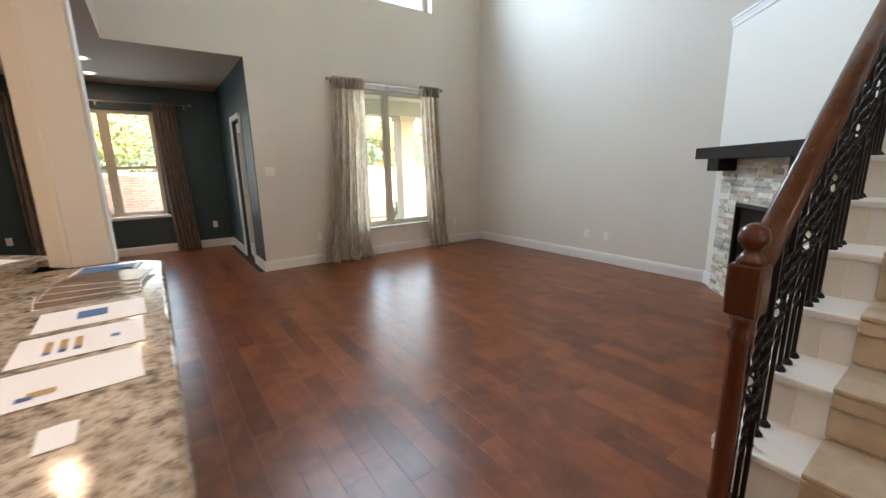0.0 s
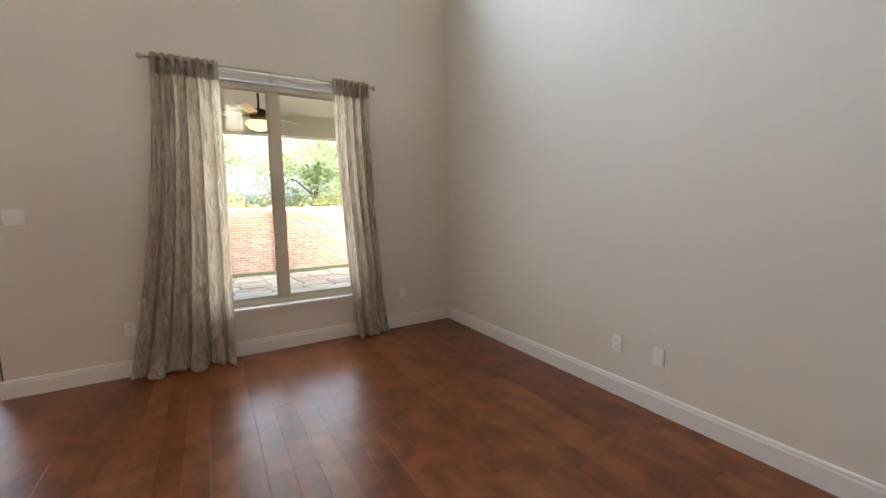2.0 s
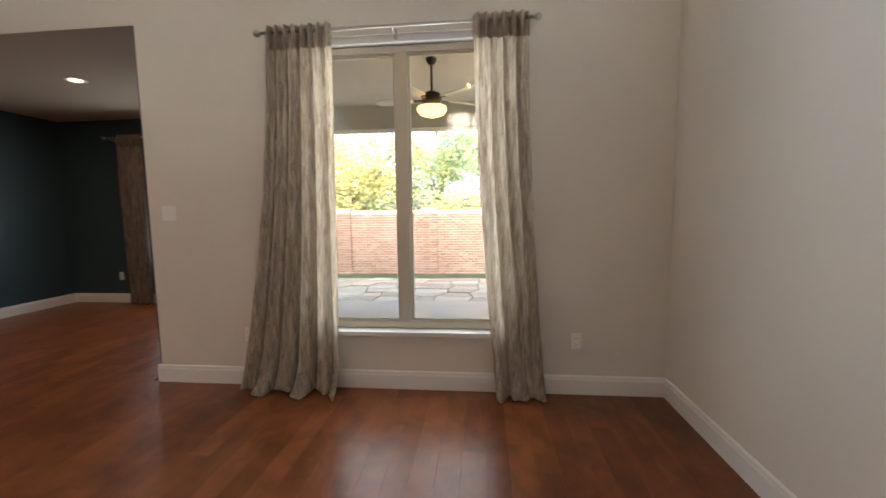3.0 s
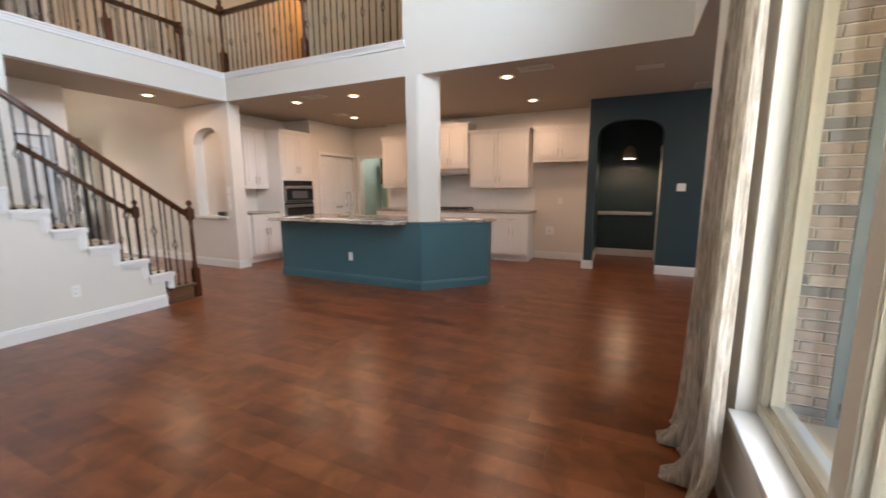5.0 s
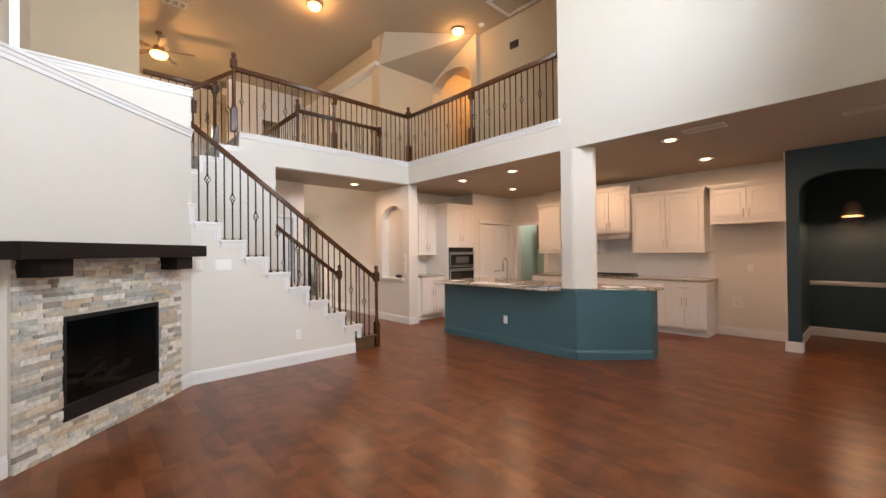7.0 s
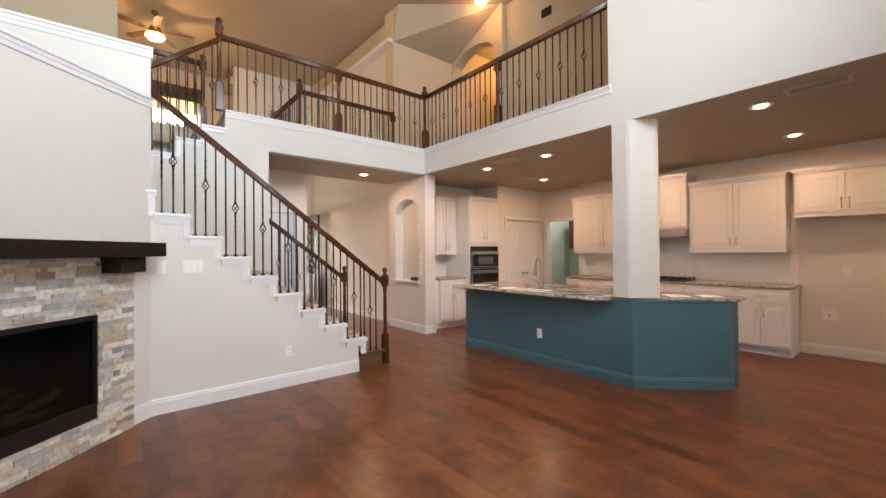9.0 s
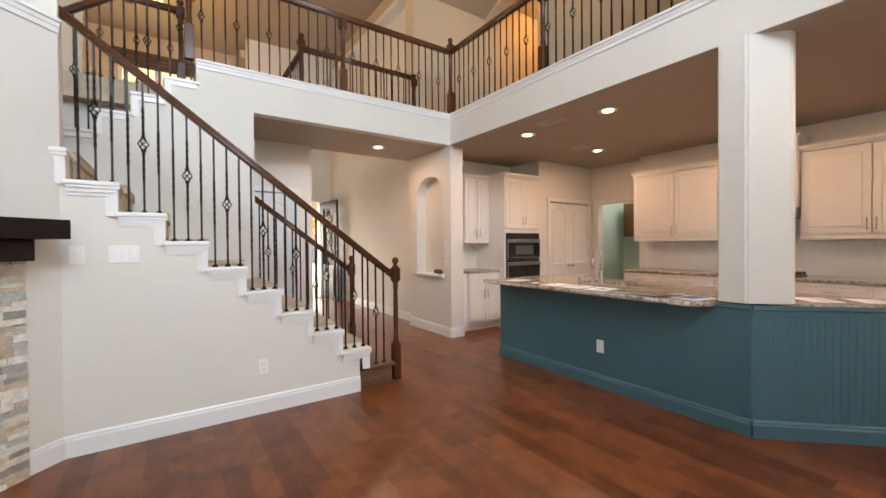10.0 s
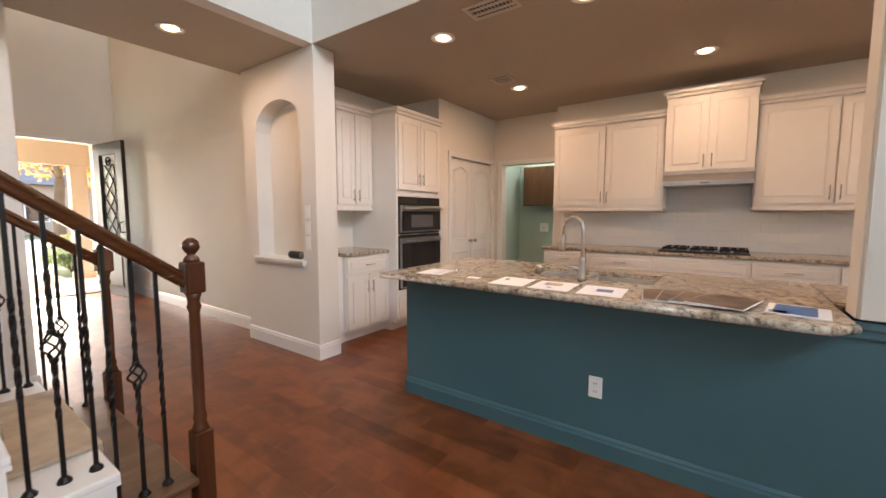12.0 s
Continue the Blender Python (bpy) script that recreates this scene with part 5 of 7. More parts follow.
def base_cabinet(m, w, d, ndoors, label, drawer=True, false_front=False):
    c = thing("base_cabinet", label, "cabinet", m, "kitchen base cabinets")
    local_part("body", boxes((0, w, 0.0, d, 0.10, 0.878), (0.0, w, 0.065, d, 0.0, 0.10)), M_CAB, c)
    top = 0.86
    if drawer:
        dr = cabinet_door(c, 0.008, w - 0.008, 0.70, 0.86, "drawer")
        if not false_front:
            bar_handle(dr, w / 2, 0.78, False)
        top = 0.685
    dw = w / ndoors
    for i in range(ndoors):
        dd = cabinet_door(c, i * dw + 0.006, (i + 1) * dw - 0.006, 0.13, top)
        inner = (i + 1) * dw - 0.035 if (i % 2 == 0 and ndoors > 1) else i * dw + 0.035
        bar_handle(dd, inner, top - 0.13, True)
    return c


UD = 0.33
FRONT = KX + UD
upper_cabinet(pose(FRONT, -5.27, 1.375, 0, 0, 90), 1.22, 0.975, UD - 0.002, 2, "white raised-panel wall cabinet above the counter")
upper_cabinet(pose(FRONT + 0.07, -4.045, 1.72, 0, 0, 90), 0.765, 0.79, UD + 0.068, 2, "white raised-panel cabinet above the range hood", rail=False)
upper_cabinet(pose(FRONT, -3.275, 1.375, 0, 0, 90), 1.14, 0.975, UD - 0.002, 2, "white raised-panel wall cabinet beside the hood")
upper_cabinet(pose(FRONT, -2.05, 1.82, 0, 0, 90), 0.945, 0.53, UD - 0.002, 2, "white short cabinet above the refrigerator bay")
hood = thing("range_hood", "stainless steel under-cabinet range hood", "range hood", pose(FRONT + 0.07, -4.045, 1.6, 0, 0, 90))
bm = bmesh.new()
lo = [bm.verts.new(p) for p in ((0, -0.10, 0.0), (0.765, -0.10, 0.0), (0.765, 0.39, 0.0), (0, 0.39, 0.0))]
md = [bm.verts.new(p) for p in ((0, -0.10, 0.045), (0.765, -0.10, 0.045), (0.765, 0.39, 0.045), (0, 0.39, 0.045))]
hi = [bm.verts.new(p) for p in ((0, -0.02, 0.118), (0.765, -0.02, 0.118), (0.765, 0.39, 0.118), (0, 0.39, 0.118))]
for a, b in ((lo, md), (md, hi)):
    for i in range(4):
        j = (i + 1) % 4
        bm.faces.new((a[i], a[j], b[j], b[i]))
bm.faces.new(lo[::-1]), bm.faces.new(hi)
local_part("canopy", bm, paint("hood_steel", (0.46, 0.455, 0.45), 0.30, 300, 0.05, 0.05, 1.0), hood)
for i in range(4):
    local_part("button", boxes((0.34 + 0.02 * i, 0.352 + 0.02 * i, -0.103, -0.100, 0.016, 0.030)), M_BLACK, hood, "black button")
BF = -7.70
ys = [-5.29, -4.75, -4.06, -3.26, -2.66, -2.06]
for i, (a, b) in enumerate(zip(ys, ys[1:])):
    base_cabinet(pose(BF, a, 0, 0, 0, 90), b - a, BF - KX - 0.004, 2 if i in (2, 4) else 1, "white raised-panel base cabinet under granite", True, i == 2)
ct = thing("worktop", "brown granite worktop along the kitchen wall", "worktop", pose(-7.95, -3.7, 0.88))
part("slab", slab([(KX, -5.31), (BF + 0.03, -5.31), (BF + 0.03, -2.03), (KX, -2.03)], 0.879, 0.915, 0.008), M_GRANITE, ct)
bs = tagged(mesh_object("backsplash", boxes((KX + 0.0005, KX + 0.003, -5.28, -2.07, 0.918, 1.345), (KX + 0.0005, KX + 0.003, -4.04, -3.28, 1.345, 1.60)), M_MORTAR), "white tiled backsplash above the granite worktop", "backsplash", "", "structure")
rs = random.Random(4)
tiles = {}
zz, row = 0.918, 0
while zz < 1.60:
    yy = -5.28 - (0.15 if row % 2 else 0)
    while yy < -2.08:
        a, b = max(yy, -5.28), min(yy + 0.298, -2.07)
        if zz > 1.30:
            a, b = max(a, -4.04), min(b, -3.28)
        if b - a > 0.02:
            key = round(b - a, 3)
            if key not in tiles:
                tb = boxes((0, 0.006, 0, b - a, 0, 0.1005))
                me = bpy.data.meshes.new("tile")
                tb.to_mesh(me)
                tb.free()
                me.materials.append(M_TILE)
                tiles[key] = me
            shared_part("tile", tiles[key], bs, pose(KX + 0.003 + rs.uniform(0, 0.0008), a, zz))
        yy += 0.30
    zz += 0.1025
    row += 1
ck = thing("cooktop", "black gas cooktop with cast iron grates", "cooktop", pose(-7.98, -3.66, 0.916))
part("plate", boxes((-8.20, -7.73, -4.05, -3.27, 0.916, 0.928), bevel=0.004), M_BLACK, ck)
for i in range(3):
    y0 = -4.03 + 0.255 * i
    bm = bmesh.new()
    for q in range(4):
        box(bm, -8.17, -7.82, y0 + 0.02 + 0.065 * q, y0 + 0.032 + 0.065 * q, 0.950, 0.962)
    for q in (-8.17, -8.0, -7.832):
        box(bm, q, q + 0.012, y0 + 0.01, y0 + 0.24, 0.940, 0.960)
    for q in (-8.17, -7.832):
        for e in (y0 + 0.012, y0 + 0.226):
            box(bm, q, q + 0.012, e, e + 0.012, 0.928, 0.942)
    part("grate", bm, M_BLACK, ck, "cast iron grate")
for i in range(5):
    bm = bmesh.new()
    lathe(bm, [(0.018, 0.928), (0.017, 0.945), (0.012, 0.95)], -7.765, -3.90 + 0.12 * i, 12)
    part("dial", bm, M_STEEL, ck, "steel dial", True)
# oven wall
LY = -7.098
upper_cabinet(pose(-5.72, -6.77, 1.37, 0, 0, 180), 0.50, 1.0, -6.77 - LY, 2, "white raised-panel wall cabinet beside the ovens", with_crown=True)
base_cabinet(pose(-5.62, -6.53, 0, 0, 0, 180), 0.60, -6.53 - LY, 2, "white raised-panel base cabinet beside the ovens")
ct2 = thing("worktop", "brown granite worktop beside the ovens", "worktop", pose(-5.9, -6.8, 0.88))
part("slab", slab([(-5.60, -6.50), (-6.222, -6.50), (-6.222, LY), (-5.60, LY)], 0.879, 0.915, 0.008), M_GRANITE, ct2)
structure("wall_filler", boxes((-5.62, -5.40, -7.1, -6.58, 0.0, 0.878)), M_CAB, "white filler beside the base cabinet", "panel")
tower = thing("oven_cabinet", "tall white cabinet holding the wall ovens", "cabinet", pose(-6.225, -6.40, 0, 0, 0, 180))
TD = -6.40 - LY
local_part("body", boxes((0, 0.80, 0.02, TD, 0.10, 2.37), (0, 0.80, 0.08, TD, 0, 0.1)), M_CAB, tower)
local_part("face_frame", boxes((0, 0.04, 0, 0.02, 0.1, 2.37), (0.76, 0.80, 0, 0.02, 0.1, 2.37), (0.04, 0.76, 0, 0.02, 1.50, 1.555), (0.04, 0.76, 0, 0.02, 0.40, 0.455), (0.04, 0.76, 0, 0.02, 2.33, 2.37)), M_CAB, tower)
for i in range(2):
    dd = cabinet_door(tower, 0.025 + 0.377 * i, 0.398 + 0.377 * i, 1.57, 2.345)
    bar_handle(dd, 0.365 if i == 0 else 0.435, 1.70)
dd = cabinet_door(tower, 0.025, 0.775, 0.13, 0.39, "drawer")
bar_handle(dd, 0.40, 0.30, False)
crown(tower, 0.80, 2.37, TD)
for z0, z1, kind, lab in ((1.08, 1.495, "microwave_oven", "built-in stainless microwave oven with dark glass"), (0.46, 1.07, "wall_oven", "built-in stainless wall oven with dark glass")):
    ov = thing(kind, lab, "oven", pose(-6.225, -6.40, 0, 0, 0, 180))
    local_part("body", boxes((0.03, 0.77, -0.022, 0.019, z0, z1), bevel=0.004), M_BLACK, ov)
    cp = 0.085 if kind == "microwave_oven" else 0.02
    local_part("control_panel", boxes((0.035, 0.765, -0.026, -0.022, z1 - cp, z1 - 0.006)), M_OVENGLASS, ov, "black glass control panel")
    dr = local_part("door", boxes((0.035, 0.765, -0.045, -0.023, z0 + 0.02, z1 - cp - 0.012), bevel=0.005), M_STEEL, ov)
    zt = z1 - cp - 0.012
    g = local_part("glass", boxes((0.05, 0.75, -0.048, -0.0455, z0 + 0.035, zt - 0.06), bevel=0.0), M_OVENGLASS, dr, "dark oven glass")
    if kind == "microwave_oven":
        local_part("window", boxes((0.20, 0.60, -0.0492, -0.0482, z0 + 0.075, zt - 0.10)), material("oven_window_mesh", (0.09, 0.09, 0.09), 0.12), dr, "grey mesh window")
    bm = bmesh.new()
    tube(bm, [(0.07, -0.085, zt - 0.035), (0.73, -0.085, zt - 0.035)], 0.011, 10)
    for x in (0.10, 0.70):
        tube(bm, [(x, -0.045, zt - 0.035), (x, -0.085, zt - 0.035)], 0.008, 8)
    local_part("handle", bm, M_STEEL, dr, "steel bar handle", True)

# laundry seen through the doorway
bm = boxes((-9.95, -9.85, -7.1, -4.9, 0, HK), (-9.85, -8.66, -4.99, -4.9, 0, HK), (-9.85, -8.66, -7.1, -6.6, 0, HK), (-8.66, -8.65, -5.46, -4.99, 0, HK), (-8.66, -8.65, -6.6, -6.29, 0, HK))
structure("wall_laundry", bm, M_GREEN, "pale green laundry walls")
structure("ceiling_laundry", boxes((-9.95, -8.66, -7.1, -4.9, HK, HK + 0.05)), M_CEIL, "laundry ceiling", "ceiling")
M_OAK = wood("oak_cabinet_wood", (0.055, 0.022, 0.007), (0.11, 0.046, 0.015), (0.17, 0.078, 0.028), 0.4, (20, 20, 3), False, True, 0.08)
lc = thing("wall_cabinet", "brown oak wall cabinet in the laundry", "cabinet", pose(-9.5, -6.38, 1.45, 0, 0, 90))
local_part("body", boxes((0, 0.75, 0, 0.34, 0, 0.66)), M_OAK, lc)
for i in range(2):
    local_part("door", boxes((0.008 + 0.372 * i, 0.37 + 0.372 * i, -0.02, -0.001, 0.02, 0.64), bevel=0.006), M_OAK, lc)

# ceiling light out of view, added with its lamp to brighten the laundry
flush = thing("flush_light", "round white flush ceiling light added to brighten the laundry, lit", "ceiling light", pose(-9.2, -5.9, HK))
bm = bmesh.new()
lathe(bm, [(0.15, -0.001), (0.15, -0.03), (0.13, -0.05)], 0, 0, 24)
local_part("base", bm, M_NICKEL, flush, "", True)
bm = bmesh.new()
lathe(bm, [(0.128, -0.051), (0.11, -0.08), (0.05, -0.10), (0.006, -0.102)], 0, 0, 24)
local_part("bowl", bm, glowing("white_lamp_glass", (1.0, 0.92, 0.8), 1.5), flush, "", True)
lamp("laundry_fill_lamp", "POINT", pose(-9.2, -5.9, HK - 0.2), 2, (1.0, 0.93, 0.82), 0.06)

# ---- outlets, switches, small wall things ----
def wall_plate(x, y, z, turn, kind, gang=1):
    label = {"outlet": "white wall outlet plate with two sockets", "switch": "white wall switch plate with rockers", "blank": "white blank wall plate"}[kind]
    w = 0.07 + 0.046 * (gang - 1)
    p = thing("wall_" + kind if kind != "blank" else "wall_plate", label, kind if kind != "blank" else "plate", pose(x, y, z, 0, 0, turn), "wall plates")
    local_part("plate", boxes((-w / 2, w / 2, -0.007, -0.0005, -0.058, 0.058), bevel=0.002), M_PLASTIC, p)
    for g in range(gang):
        cx = (g - (gang - 1) / 2) * 0.046
        if kind == "switch":
            local_part("rocker", boxes((cx - 0.016, cx + 0.016, -0.011, -0.007, -0.032, 0.032), bevel=0.002), M_PLASTIC, p)
        elif kind == "outlet":
            for s in (-1, 1):
                local_part("socket", boxes((cx - 0.016, cx + 0.016, -0.010, -0.007, s * 0.022 - 0.014, s * 0.022 + 0.014), bevel=0.003), M_PLASTIC, p)
                local_part("slot", boxes((cx - 0.008, cx - 0.005, -0.0108, -0.0101, s * 0.022 - 0.005, s * 0.022 + 0.007), (cx + 0.005, cx + 0.008, -0.0108, -0.0101, s * 0.022 - 0.005, s * 0.022 + 0.007)), M_PLASTIC_GREY, p)
    return p


wall_plate(0, -2.322, 0.378, -90, "outlet")
wall_plate(0, -2.626, 0.377, -90, "blank")
wall_plate(-3.67, 0, 1.34, 0, "switch", 2)
wall_plate(-3.08, 0, 0.40, 0, "outlet")
wall_plate(-0.62, 0, 0.39, 0, "outlet")
wall_plate(-5.165, -4.012, 0.378, 90, "outlet")
wall_plate(-2.52, -5.23, 0.37, 180, "outlet")
wall_plate(-1.435, -5.23, 1.28, 180, "switch", 1)
wall_plate(-1.67, -5.23, 1.28, 180, "switch", 3)
for z in (1.32, 1.18, 1.045):
    wall_plate(HX, -6.50, z, 90, "switch")
wall_plate(-7.57, 0.25, 1.34, 90, "switch", 2)
wall_plate(-7.57, 0.95, 0.40, 90, "outlet")
wall_plate(-4.12, NY, 0.41, 0, "outlet")
wall_plate(KX, -1.60, 1.10, 90, "outlet")
wall_plate(-6.75, NY, 0.41, 0, "outlet")
for x, y, z, lab in ((KX, -1.77, 0.54, "white recessed water box low in the refrigerator bay"), (-9.85, -6.12, 1.07, "white recessed washer box on the green wall")):
    wb = thing("water_box", lab, "water box", pose(x, y, z, 0, 0, 90))
    local_part("rim", boxes((-0.075, 0.075, -0.012, -0.001, -0.075, -0.055), (-0.075, 0.075, -0.012, -0.001, 0.055, 0.075), (-0.075, -0.055, -0.012, -0.001, -0.055, 0.055), (0.055, 0.075, -0.012, -0.001, -0.055, 0.055), bevel=0.002), M_PLASTIC, wb)
    local_part("back", boxes((-0.055, 0.055, -0.004, -0.001, -0.055, 0.055)), M_PLASTIC, wb)
    bm = bmesh.new()
    tube(bm, [(0.0, -0.004, -0.03), (0.0, -0.02, -0.03), (0.0, -0.02, 0.01)], 0.008, 8)
    local_part("valve", bm, M_NICKEL, wb, "metal valve", True)
structure("trim_niche_sill", boxes((-5.345, -5.135, -7.35, -6.535, 0.855, 0.882), (-5.18, -5.15, -7.335, -6.55, 0.83, 0.854), bevel=0.004), M_TRIM, "white moulded niche sill", "trim")
spk = thing("speaker", "small black cylindrical speaker on the niche sill", "speaker", pose(-5.24, -6.78, 0.92))
bm = bmesh.new()
tube(bm, [(-5.24, -6.86, 0.918), (-5.24, -6.85, 0.918), (-5.24, -6.71, 0.918), (-5.24, -6.70, 0.918)], 0.036, 18)
part("body", bm, M_BLACK, spk, "", True)
for y in (-6.868, -6.698):
    bm = bmesh.new()
    tube(bm, [(-5.24, y, 0.918), (-5.24, y + 0.006, 0.918)], 0.03, 16)
    part("end_cap", bm, M_PLASTIC_GREY, spk, "grey end cap", True)
# passage behind the arch: rail shelf and pendant
ps = thing("chair_rail", "white chair rail on the dark passage wall", "rail", pose(-9.19, -0.45, 0.86))
part("rail", boxes((-9.2, -9.15, -0.99, -0.03, 0.84, 0.875), (-9.2, -9.17, -0.99, -0.03, 0.805, 0.84), bevel=0.005), M_TRIM, ps)
structure("trim_passage_door", boxes((-8.93, -8.82, 0.028, 0.05, 0.0, 2.08), (-9.198, -8.93, 0.028, 0.05, 2.0, 2.08), bevel=0.004), M_TRIM, "white door casing in the passage", "trim")
pn = thing("pendant_lamp", "small pale dome pendant lamp, lit warm", "lamp", pose(-8.5, -0.48, 1.84))
bm = bmesh.new()
lathe(bm, [(0.11, 1.84), (0.108, 1.90), (0.092, 1.98), (0.055, 2.04), (0.015, 2.06), (0.012, 2.06), (0.05, 2.03), (0.085, 1.975), (0.10, 1.90), (0.104, 1.842)], -8.5, -0.48, 24, False)
part("shade", bm, paint("pale_metal_shade", (0.30, 0.22, 0.13), 0.4), pn, "", True)
bm = bmesh.new()
tube(bm, [(-8.5, -0.48, 2.05), (-8.5, -0.48, HK)], 0.004, 6)
part("cord", bm, M_BLACK, pn)
bm = bmesh.new()
bmesh.ops.create_uvsphere(bm, u_segments=12, v_segments=8, radius=0.035, matrix=Matrix.Translation((-8.5, -0.48, 1.93)))
part("bulb", bm, M_WARMGLASS, pn, "", True)
lamp("pendant_light", "POINT", pose(-8.5, -0.48, 1.87), 2.2, WARM, 0.03)

# ---- ceiling fixtures ----
def downlight(x, y, z, power=1.08):
    d = thing("downlight", "recessed round ceiling downlight, lit warm", "ceiling light", pose(x, y, z), "recessed downlights")
    bm = bmesh.new()
    lathe(bm, [(0.098, -0.001), (0.098, -0.006), (0.088, -0.009), (0.060, -0.004), (0.058, -0.001)], 0, 0, 28, False)
    local_part("trim_ring", bm, M_TRIM, d, "white trim ring", True)
    bm = bmesh.new()
    lathe(bm, [(0.057, -0.002), (0.052, -0.009), (0.035, -0.016), (0.004, -0.019)], 0, 0, 24)
    local_part("lens", bm, M_LEDGLOW, d, "glowing lens")
    lamp("downlight_lamp", "AREA", pose(x, y, z - 0.026), power, WARM, 0.13)


for x, y in ((-5.72, -5.42), (-7.25, -5.45), (-7.23, -3.70), (-5.74, -4.30), (-5.75, -1.93), (-7.24, -1.93)):
    downlight(x, y, HK)
downlight(-4.38, -7.03, H1 + 0.004, 1.4)
for x, y in ((-5.44, 1.0), (-5.45, 1.9)):
    downlight(x, y, HK, 0.7)


def ceiling_vent(x, y, z, w, h, lab):
    v = thing("ceiling_vent", lab, "vent", pose(x, y, z), "ceiling vents")
    # no hole in the ceiling: a black plate stands for the duct's shade
    local_part("backing", boxes((-w / 2 + 0.02, w / 2 - 0.02, -h / 2 + 0.02, h / 2 - 0.02, -0.003, -0.001)), M_BLACK, v, "black plate for the shaded duct")
    local_part("frame", boxes((-w / 2, w / 2, -h / 2, -h / 2 + 0.025, -0.010, -0.001), (-w / 2, w / 2, h / 2 - 0.025, h / 2, -0.010, -0.001), (-w / 2, -w / 2 + 0.025, -h / 2 + 0.025, h / 2 - 0.025, -0.010, -0.001), (w / 2 - 0.025, w / 2, -h / 2 + 0.025, h / 2 - 0.025, -0.010, -0.001)), M_WINFRAME, v)
    n_ = int((h - 0.05) / 0.028)
    for i in range(n_):
        yy_ = -h / 2 + 0.035 + 0.028 * i
        local_part("slat", boxes((-w / 2 + 0.025, w / 2 - 0.025, yy_, yy_ + 0.004, -0.009, -0.004)), M_WINFRAME, v)
    for q in (-w / 6, w / 6):
        local_part("divider", boxes((q - 0.011, q + 0.011, -h / 2 + 0.025, h / 2 - 0.025, -0.0105, -0.0035)), M_WINFRAME, v)


ceiling_vent(-6.87, -5.47, HK, 0.22, 0.22, "beige slatted ceiling vent in the kitchen")
ceiling_vent(-5.52, -4.87, HK, 0.20, 0.36, "beige slatted ceiling vent in the kitchen, long")
ceiling_vent(-5.52, -1.52, HK, 0.20, 0.40, "beige slatted ceiling vent near the nook")
ceiling_vent(-6.05, -0.32, HK, 0.16, 0.30, "beige flush ceiling grille near the nook")
ceiling_vent(-1.79, -9.02, H2, 0.36, 0.22, "pale slatted vent in the high ceiling")
ceiling_vent(-7.25, 0.42, HK, 0.30, 0.30, "beige flush ceiling grille in the nook")


def flush_light(x, y, power):
    f = thing("flush_light", "amber glass flush ceiling light, lit", "ceiling light", pose(x, y, H2), "upper ceiling lights")
    bm = bmesh.new()
    lathe(bm, [(0.12, -0.001), (0.14, -0.012), (0.14, -0.03), (0.13, -0.035)], 0, 0, 24)
    local_part("base", bm, paint("bronze_fixture", (0.16, 0.10, 0.05), 0.4, 60, 0.05, 0.1, 0.7), f, "bronze base ring", True)
    bm = bmesh.new()
    lathe(bm, [(0.128, -0.036), (0.115, -0.075), (0.08, -0.11), (0.03, -0.128), (0.006, -0.13)], 0, 0, 24)
    local_part("bowl", bm, M_WARMGLASS, f, "glowing amber glass bowl", True)
    lamp("flush_lamp", "POINT", pose(x, y, H2 - 0.22), power, (1.0, 0.52, 0.18), 0.06)


flush_light(-6.36, -6.15, 0.8)
flush_light(-3.73, -7.32, 1.8)
flush_light(-8.2, -6.9, 3.6)


def ceiling_fan(label, x, y, ztop, zhub, blade_mat, turn, radius, glow, name="ceiling_fan", metal=M_IRON):
    f = thing(name, label, "ceiling fan", pose(x, y, zhub, 0, 0, turn))
    bm = bmesh.new()
    tube(bm, [(0, 0, 0.06), (0, 0, ztop - zhub - 0.05)], 0.013, 8)
    local_part("downrod", bm, metal, f, "", True)
    bm = bmesh.new()
    lathe(bm, [(0.06, ztop - zhub - 0.001), (0.06, ztop - zhub - 0.03), (0.03, ztop - zhub - 0.07)], 0, 0, 16)
    local_part("canopy", bm, metal, f, "", True)
    bm = bmesh.new()
    lathe(bm, [(0.03, 0.10), (0.09, 0.07), (0.11, 0.03), (0.11, -0.02), (0.07, -0.06)], 0, 0, 20)
    local_part("motor", bm, metal, f, "dark motor housing", True)
    for i in range(5):
        bm = boxes((0.09, 0.2, -0.02, 0.02, -0.004, 0.004))
        m = pose(0, 0, 0.0, 0, 0, 72 * i) @ pose(0, 0, 0, 11, 0, 0)
        local_part("blade_iron", bm, metal, f, "", False, m)
        bm = bmesh.new()
        pts = [(0.18, -0.045), (0.3, -0.062), (radius - 0.06, -0.07), (radius, -0.045), (radius, 0.045), (radius - 0.06, 0.07), (0.3, 0.062), (0.18, 0.045)]
        prism(bm, pts, 0.004, 0.012)
        local_part("blade", bm, blade_mat, f, "", False, m)
    if glow is None:
        return f
    bm = bmesh.new()
    lathe(bm, [(0.08, -0.055), (0.155, -0.07), (0.165, -0.10), (0.125, -0.15), (0.05, -0.175), (0.004, -0.18)], 0, 0, 20)
    local_part("light_bowl", bm, glow, f, "glowing glass bowl", True)
    return f


